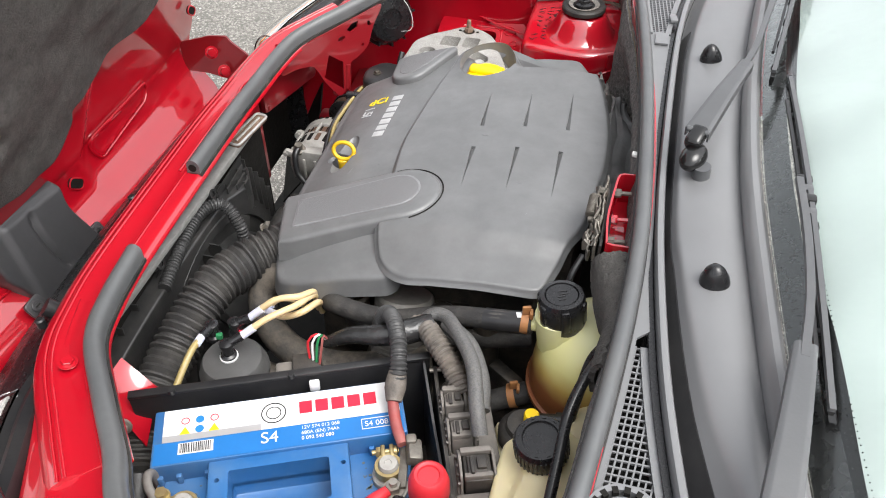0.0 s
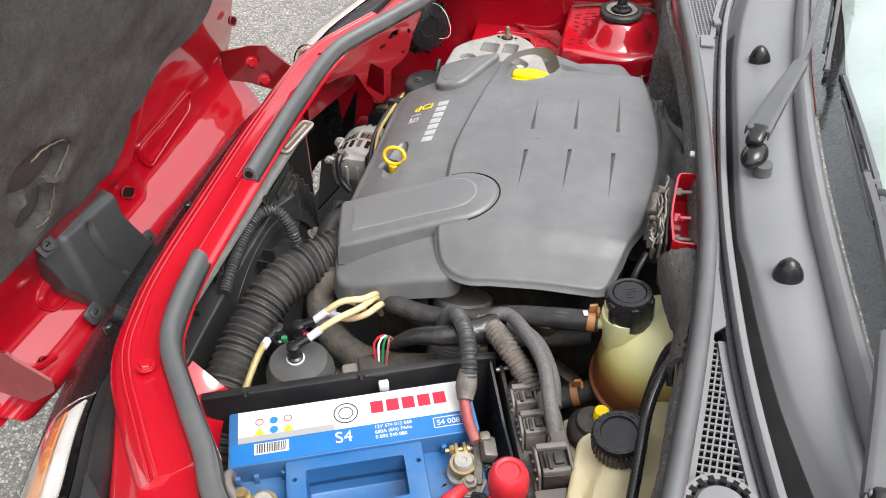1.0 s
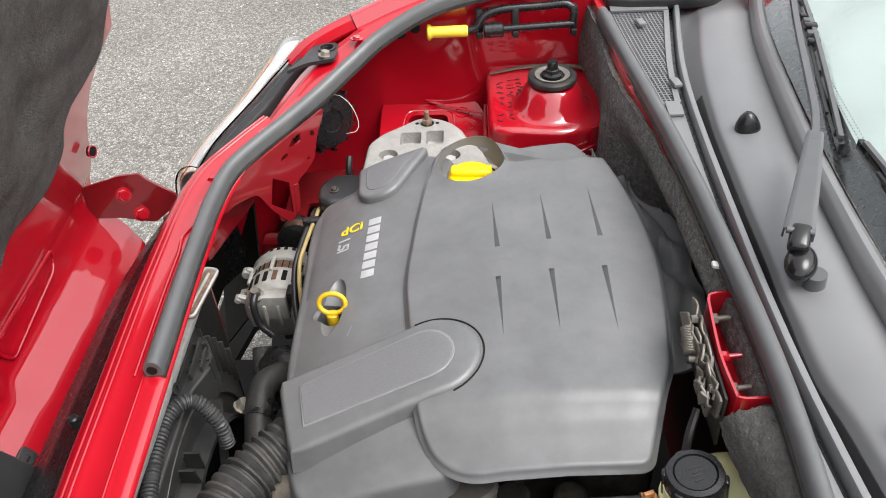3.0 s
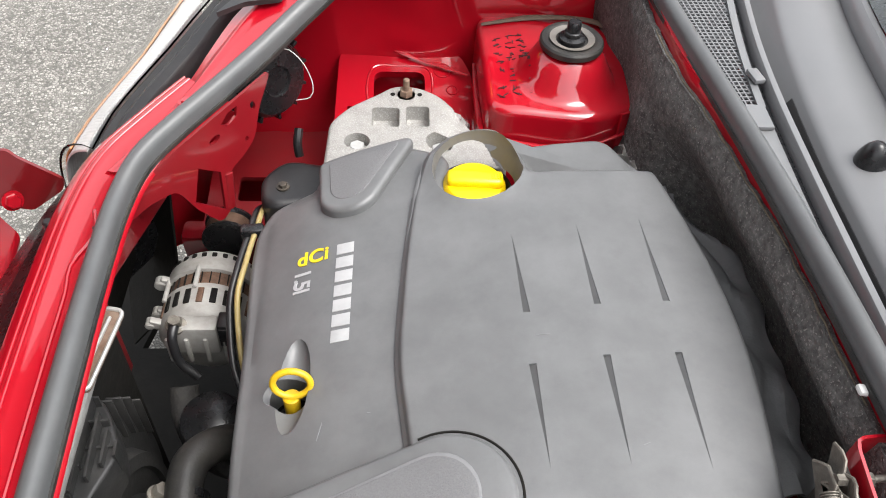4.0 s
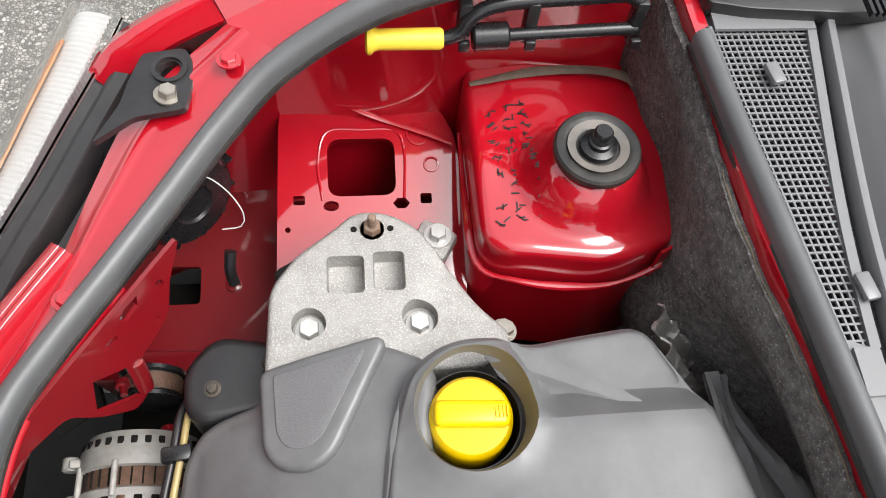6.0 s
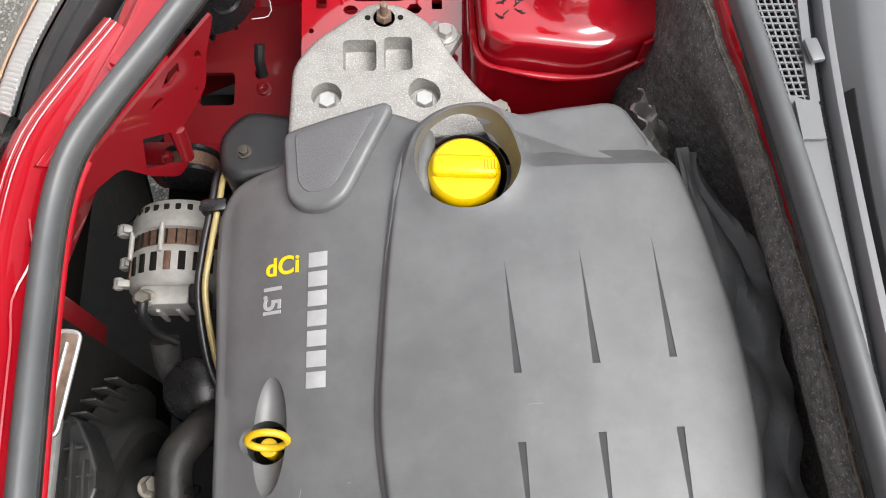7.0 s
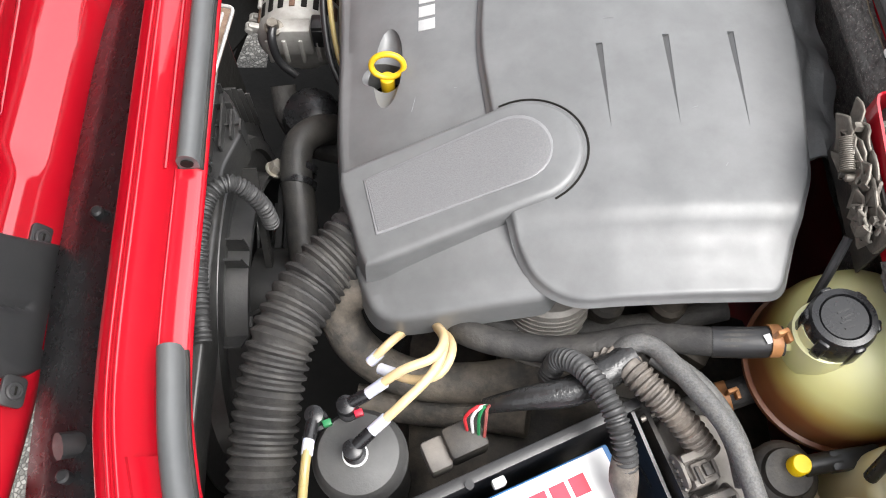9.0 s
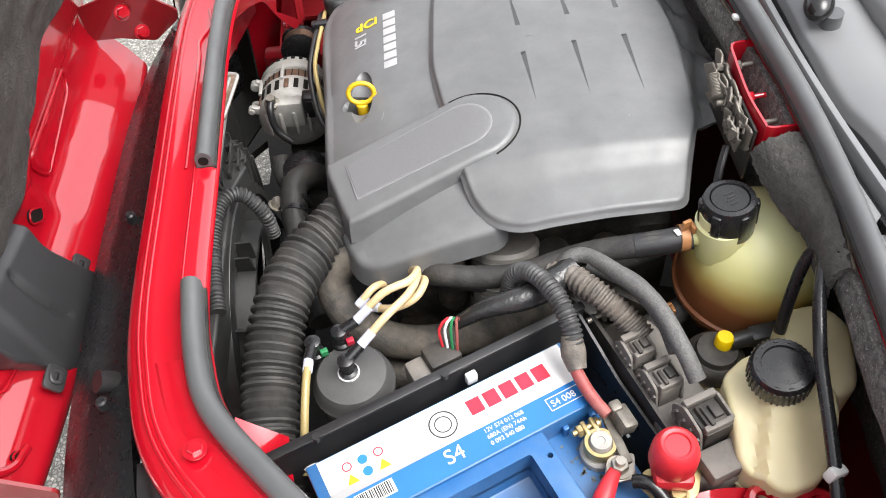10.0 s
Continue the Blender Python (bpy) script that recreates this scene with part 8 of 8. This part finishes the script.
pipe("injector_pipe", [(-0.453, 1.25, 0.728), (-0.463, 1.225, 0.743), (-0.467, 1.19, 0.745), (-0.475, 1.14, 0.738), (-0.479, 1.10, 0.725), (-0.470, 1.04, 0.705), (-0.454, 1.005, 0.69)], 0.0040, BLACK, "black pipe along the engine cover", "pipe", n=12)
bm = box(B(), (-0.463, 1.187, 0.749), (0.026, 0.014, 0.014), (0, 0, 6), 0.003)
solo("pipe_clip", bm, BLACK_CLEAN, (-0.4735, 1.187, 0.74), "black plastic pipe clip", "clip")
bm = lathe(B(), (-0.508, 1.045, 0.535), (0, -0.15, 1), [(0.036, 0), (0.038, 0.004), (0.038, 0.058), (0.034, 0.070), (0.022, 0.077), (0.0, 0.079)], 36)
solo("oil_filter", bm, BLACK_CLEAN, (-0.508, 1.045, 0.535), "glossy black painted oil filter canister", "oil filter")
# dark panel below the lamp carrier, ending in a slanted edge
edge_a, edge_b = V(-0.708, 1.313, 0.36), V(-0.617, 1.314, 0.476)
bm = sheet(B(), lambda u, v: edge_a.lerp(edge_b, u) + V(-0.03, 0.17, 0.13) * v, 6, 6, 0.004)
part("lower_panel", bm, SHADED_GRIME, car)

# ---- radiator and fan ----
rad = thing("radiator", (-0.60, 0.80, 0.35), "radiator with a pale top rail", "radiator")
part("core", box(B(), (-0.612, 0.80, 0.56), (0.03, 0.56, 0.38), (0, 0, 0), 0.004), SHADED_GRIME, rad)
part("top_rail", box(B(), (-0.588, 0.80, 0.762), (0.022, 0.50, 0.012), (0, 0, 1), 0.003), PALE_RAIL, rad)
fan = thing("fan_shroud", (-0.56, 0.80, 0.40), "black plastic radiator fan shroud with ribs", "fan shroud")
FY, FZ = 0.816, 0.514


def fan_at(r, a, x):
    return Vector((x, FY + r * math.cos(a), FZ + r * math.sin(a)))


# flat ring face with a raised inner collar and an outer step
prof = [(0.240, -0.590), (0.205, -0.585), (0.200, -0.568), (0.186, -0.566), (0.184, -0.572), (0.158, -0.572), (0.156, -0.548), (0.151, -0.547), (0.150, -0.60)]
bm = sheet(B(), lambda u, v: (lambda q: fan_at(q[0], radians(-10 + 200 * u), q[1]))(prof[int(round(v * 8))]), 72, 8, 0.002)
part("ring", bm, FAN, fan, sharp=30)
plan = rounded([(-0.612, 0.53), (-0.575, 0.53), (-0.572, 0.70), (-0.575, 0.88), (-0.560, 0.93), (-0.572, 0.96), (-0.59, 0.99), (-0.612, 0.99)], 0.01, 3)
part("top", slab(B(), plan, lambda x, y: 0.728 - 0.4 * abs(y - 0.80) ** 2, rim=0.004, grid=0.02, skirt=0.05), FAN, fan)
for y, z in ((0.996, 0.700), (1.012, 0.680), (1.028, 0.655), (1.044, 0.625)):
    part("rib", box(B(), (-0.590, y, z - 0.03), (0.016, 0.0025, 0.07), (0, 0, 5), 0.0006), FAN, fan)
for a in (62, 93, 100, 128):
    a = radians(a)
    t = box(B(), (0, 0, 0), (0.024, 0.0022, 0.036), (0, 0, 0))
    t.transform(Matrix.Translation(fan_at(0.171, a, -0.560)) @ Matrix.Rotation(a - math.pi / 2, 4, "X"))
    part("rib", t, FAN, fan)
for y, x0, x1, z in ((0.984, -0.605, -0.586, 0.720), (0.960, -0.603, -0.572, 0.718), (0.935, -0.603, -0.560, 0.714)):
    part("rib", box(B(), ((x0 + x1) / 2, y, z - 0.005), (x1 - x0, 0.0025, 0.03), (0, 0, 6)), FAN, fan)
for x, y0, y1, z in ((-0.602, 0.863, 0.985, 0.731), (-0.589, 0.886, 0.985, 0.728), (-0.578, 0.900, 0.965, 0.725), (-0.568, 0.915, 0.950, 0.722), (-0.559, 0.925, 0.940, 0.718)):
    part("rib", box(B(), (x, (y0 + y1) / 2, z - 0.006), (0.0025, y1 - y0, 0.032), (0, 0, 4)), FAN, fan)
for y, z in ((0.913, 0.725), (0.884, 0.728), (0.64, 0.725), (0.60, 0.72), (0.56, 0.715)):
    part("rib", box(B(), (-0.598, y, z), (0.026, 0.0022, 0.012), (0, 0, 4)), FAN, fan)
for y, s in ((0.86, 20), (0.70, -10)):
    b = box(B(), (-0.592, y, 0.752), (0.028, 0.016, 0.012), (0, 0, s), 0.003)
    lathe(b, (-0.580, y, 0.754), (1, 0, 0.3), [(0.004, 0), (0.008, 0), (0.008, 0.005), (0.004, 0.005)], 14, False)
    part("bracket", b, FAN, fan)
part("motor", lathe(B(), (-0.57, FY, FZ), (1, 0, 0), [(0.062, 0), (0.062, 0.05), (0.05, 0.06), (0, 0.062)], 32), FAN, fan)
for a0, a1 in ((20, 150), (75, 95), (130, 60)):
    part("stay", strip(B(), [fan_at(0.05, radians(a0), -0.548), fan_at(0.152, radians(a0 - 8), -0.548)], [(-0.006, -0.004), (-0.006, 0.004), (0.006, 0.004), (0.006, -0.004)], 0.03, tilt=(1, 0, 0)), FAN, fan)
for k in range(7):
    a = 2 * math.pi * k / 7
    part("blade", sheet(B(), lambda u, v: fan_at(0.05 + 0.095 * u, a + 0.5 * v, -0.588 + 0.018 * v), 4, 5, 0.003), FAN, fan)
part("bolt", bolt(B(), (-0.54, 0.931, 0.632), (0.6, 0.2, 0.8), 0.009, 0.012, 1.3), STEEL, fan)
pipe("fan_loom", [(-0.569, 0.684, 0.725), (-0.578, 0.747, 0.735), (-0.580, 0.797, 0.745), (-0.575, 0.827, 0.750), (-0.564, 0.843, 0.750), (-0.551, 0.848, 0.745), (-0.538, 0.845, 0.730), (-0.528, 0.840, 0.710), (-0.525, 0.836, 0.680)], 0.0085, LOOM, "black corrugated wiring sleeve on the fan shroud", "wiring loom", n=16, ridge=0.0011, pitch=0.0048)
bm = box(B(), (-0.592, 0.809, 0.710), (0.026, 0.014, 0.020), (0, 0, 0), 0.003)
solo("loom_clip", bm, BLACK, (-0.592, 0.809, 0.70), "black plastic loom clip", "clip")
# number of steel plates and catches behind the beam
pl2 = thing("air_guide_plate", (-0.587, 1.005, 0.70), "rust-edged steel hook plate behind the front beam", "hook plate")
HK = plane_m((-0.584, 1.012, 0.772), (0.12, 1, 0), (-1, 0.12, 0.1))
part("plate", plate(B(), rounded(rect2(-0.047, -0.011, 0.047, 0.011), 0.007), [], 0.004, HK), RUST, pl2)
fr = [HK @ V(p.x, p.y, 0.001) for p in rounded(rect2(-0.046, -0.010, 0.046, 0.010), 0.007, 4)]
part("frame", tube(B(), [*fr, fr[0]], 0.0022, 8, smooth=False), BRIGHT_STEEL, pl2)
part("flange", tube(B(), [HK @ V(-0.036, 0.0, 0.001), HK @ V(0.036, 0.0, 0.001)], 0.002, 8, smooth=False), BRIGHT_STEEL, pl2)
bm = tube(B(), [(-0.585, 0.60, 0.79), (-0.575, 0.615, 0.80), (-0.562, 0.612, 0.80), (-0.560, 0.59, 0.79), (-0.568, 0.56, 0.77)], 0.004, 8, flat=1.6)
solo("catch_bracket", bm, RUST, (-0.57, 0.595, 0.77), "rusty bent steel bracket", "bracket")

# ---- bonnet catch at the bulkhead ----
lt = thing("bonnet_catch", (0.012, 0.775, 0.85), "zinc bonnet catch with a spring on a red bracket", "bonnet catch")
bm = strip(B(), [(0.014, 0.698, 0.895), (0.011, 0.748, 0.895), (0.015, 0.81, 0.895), (0.017, 0.824, 0.895), (0.022, 0.830, 0.895), (0.045, 0.832, 0.895)], [(-0.0012, -0.016), (-0.0012, 0.028), (0.0012, 0.028), (0.0012, -0.016)], 0.003)
strip(bm, [(0.014, 0.699, 0.895), (0.02, 0.6965, 0.895), (0.045, 0.697, 0.895)], [(-0.0012, -0.016), (-0.0012, 0.028), (0.0012, 0.028), (0.0012, -0.016)], 0.004)
box(bm, (0.050, 0.765, 0.901), (0.003, 0.13, 0.04), (0, -4, 0))
box(bm, (0.033, 0.765, 0.880), (0.034, 0.126, 0.003))
part("bracket", bm, RED, lt)
part("backing", box(B(), (0.0075, 0.762, 0.880), (0.003, 0.118, 0.066), (0, 0, 0), 0.001), BLACK_DIRTY, lt)
for y0, y1, x, z, h, rz in ((0.742, 0.826, 0.004, 0.908, 0.020, -2), (0.732, 0.800, -0.001, 0.902, 0.024, 3), (0.700, 0.768, 0.001, 0.900, 0.026, 4), (0.708, 0.752, -0.005, 0.893, 0.018, -3), (0.768, 0.815, -0.004, 0.896, 0.030, 1), (0.715, 0.735, -0.009, 0.90, 0.010, 8)):
    n_ = 9
    pts = [(x + 0.0015 * math.sin(9 * k + y0 * 90), y0 + (y1 - y0) * k / n_, z + 0.005 * math.sin(2.2 * k + x * 500)) for k in range(n_ + 1)]
    part("lever", strip(B(), pts, [(-0.0014, -h / 2), (-0.0014, h / 2 - 0.001), (-0.0006, h / 2), (0.0006, h / 2), (0.0014, h / 2 - 0.001), (0.0014, -h / 2)], 0.003), DIRTY_ZINC, lt)
coil = [(0.0052, 0)]
for k in range(16):
    coil += [(0.0066, 0.0018 * k + 0.0005), (0.0066, 0.0018 * k + 0.0012), (0.0054, 0.0018 * k + 0.0018)]
part("spring", lathe(B(), (-0.008, 0.797, 0.908), (-0.05, -1, -0.25), coil, 20), DIRTY_ZINC, lt)
part("spring_pin", cyl(B(), (-0.012, 0.765, 0.898), (0.004, 0.763, 0.90), 0.0035, n=12, bev=0.001), DIRTY_ZINC, lt)
for y, z, mt_ in ((0.804, 0.912, DIRTY_ZINC), (0.758, 0.908, RED), (0.722, 0.905, DIRTY_ZINC)):
    q = Vector((0.0155, y, z))
    part("bolt", cyl(hexagon(B(), q, (1, 0, 0.1), 0.0055, 0.007), q, q + V(0.019, 0, 0.002), 0.0028, n=10), mt_, lt)
    part("bolt", hexagon(B(), q - V(0.012, 0, 0), (-1, 0, 0.1), 0.0045, 0.007), DIRTY_ZINC, lt)
pipe("release_cable", [(-0.01, 0.72, 0.88), (-0.02, 0.70, 0.86), (-0.025, 0.68, 0.82), (-0.01, 0.66, 0.78)], 0.004, BLACK, "black bonnet release cable", "cable", n=8)

# ---- wipers ----
def wiper(name, pv, head, hinge, knee, rod, blade, w0, w1):
    w = thing(name, pv, "grey windscreen wiper with a black framed blade", "wiper", "windscreen wipers")
    d = (Vector(knee) - Vector(hinge)).normalized()
    part("pivot", lathe(B(), pv, (-0.1, -0.05, 1), [(0.023, 0), (0.0235, 0.002), (0.020, 0.004), (0.011, 0.005), (0.010, 0.007), (0.010, 0.022), (0, 0.022)], 28), ARM, w)
    hd = B()
    bmesh.ops.create_uvsphere(hd, u_segments=24, v_segments=16, radius=1, matrix=Matrix.Translation(head) @ frame_of(d) @ Matrix.Diagonal((0.0150, 0.013, 0.022, 1)))
    box(hd, Vector(head).lerp(Vector(hinge), 0.75), (0.020, 0.030, 0.017), (20, 0, -math.degrees(math.atan2(d.x, d.y))), 0.006, 3)
    part("head", hd, GLOSS_BLACK, w, "glossy black wiper head")
    part("hinge_pin", cyl(B(), Vector(hinge) - V(0.011, -0.003, 0), Vector(hinge) + V(0.013, -0.004, 0.0), 0.0035, n=12), ARM, w)
    line = curve([hinge, Vector(hinge).lerp(Vector(knee), 0.5) + V(0, 0, 0.004), knee], 0.01)
    side = d.cross(Vector((0, 0, 1))).normalized()
    up = side.cross(d)

    def arm_f(u, v):
        half = (w0 + (w1 - w0) * u) / 2
        a = (v - 0.5) * 2
        return along(line, u) + side * half * max(-1, min(1, a * 1.35)) + up * (-0.012 * max(0, abs(a) - 0.74) / 0.26)
    arm = part("arm", sheet(B(), arm_f, 24, 16, 0.002), ARM, w)
    rng = random.Random(int(pv[1] * 100))
    bm = B()
    for k in range(26):
        u = rng.uniform(0.12, 0.55)
        box(bm, arm_f(u, 0.94 - 0.03 * rng.random()) + side * 0.001, (0.0012, rng.uniform(0.002, 0.006), rng.uniform(0.001, 0.005)), (0, 0, -math.degrees(math.atan2(d.x, d.y))))
    part("bare_metal_chip", bm, SILVER, arm, "paint worn to bare metal along the edge")
    part("rod", strip(B(), [Vector(knee) - d * 0.015, *rod], [(-0.0042, -0.002), (-0.0036, 0.003), (0.0036, 0.003), (0.0042, -0.002)], 0.02), ARM, w)
    a, b = Vector(blade[0]), Vector(blade[1])
    bd = (b - a).normalized()
    sd = bd.cross(Vector((0, 0, 1))).normalized()
    bl = part("blade", strip(B(), [a.lerp(b, i / 10) for i in range(11)], [(-0.003, 0.0), (-0.003, 0.005), (0.003, 0.005), (0.003, 0.0), (0.001, -0.010), (-0.001, -0.010)], 0.02), GLOSS_BLACK, w)
    part("bow", strip(B(), [a.lerp(b, 0.02 + 0.96 * i / 12) + V(0, 0, 0.007 + 0.014 * math.sin(math.pi * i / 12)) for i in range(13)], [(-0.0032, -0.002), (-0.0026, 0.0025), (0.0026, 0.0025), (0.0032, -0.002)], 0.02), ARM, bl)
    part("bow", strip(B(), [a.lerp(b, 0.12 + 0.76 * i / 12) - sd * 0.007 + V(0, 0, 0.006 + 0.008 * math.sin(math.pi * i / 12)) for i in range(13)], [(-0.0018, -0.002), (-0.0018, 0.002), (0.0018, 0.002), (0.0018, -0.002)], 0.02), BLACK, bl)
    for i in range(8):
        part("claw", box(B(), a.lerp(b, 0.05 + 0.9 * i / 7) + V(0, 0, 0.004), (0.009, 0.007, 0.010), (0, 0, -math.degrees(math.atan2(bd.x, bd.y))), 0.002), BLACK_CLEAN, bl)
    for i in range(5):
        part("coupling", box(B(), a.lerp(b, 0.42 + 0.035 * i) - sd * 0.003 + V(0, 0, 0.021 - 0.002 * abs(i - 2)), (0.016 - 0.002 * (i % 2), 0.011, 0.009), (0, 0, -math.degrees(math.atan2(bd.x, bd.y))), 0.002), ARM if i % 2 else GLOSS_BLACK, bl)


GLOSS_BLACK = mat("glossy_black_plastic", (0.012, 0.012, 0.012), None, 0.16, 0, 20, 0.5, rvar=0.06)
wiper("windscreen_wiper", (0.109, 0.811, 0.942), (0.096, 0.823, 0.966), (0.095, 0.842, 0.990), (0.149, 0.980, 1.012), [(0.158, 1.01, 1.014), (0.176, 1.10, 1.018), (0.200, 1.22, 1.022), (0.236, 1.38, 1.026)], ((0.185, 0.989, 0.985), (0.263, 1.471, 1.004)), 0.025, 0.013)
wiper("windscreen_wiper", (0.155, 0.324, 0.938), (0.157, 0.331, 0.975), (0.162, 0.355, 0.993), (0.187, 0.514, 1.007), [(0.193, 0.569, 1.011), (0.197, 0.66, 1.011), (0.197, 0.75, 1.007)], ((0.208, 0.452, 0.982), (0.204, 0.99, 0.990)), 0.025, 0.015)
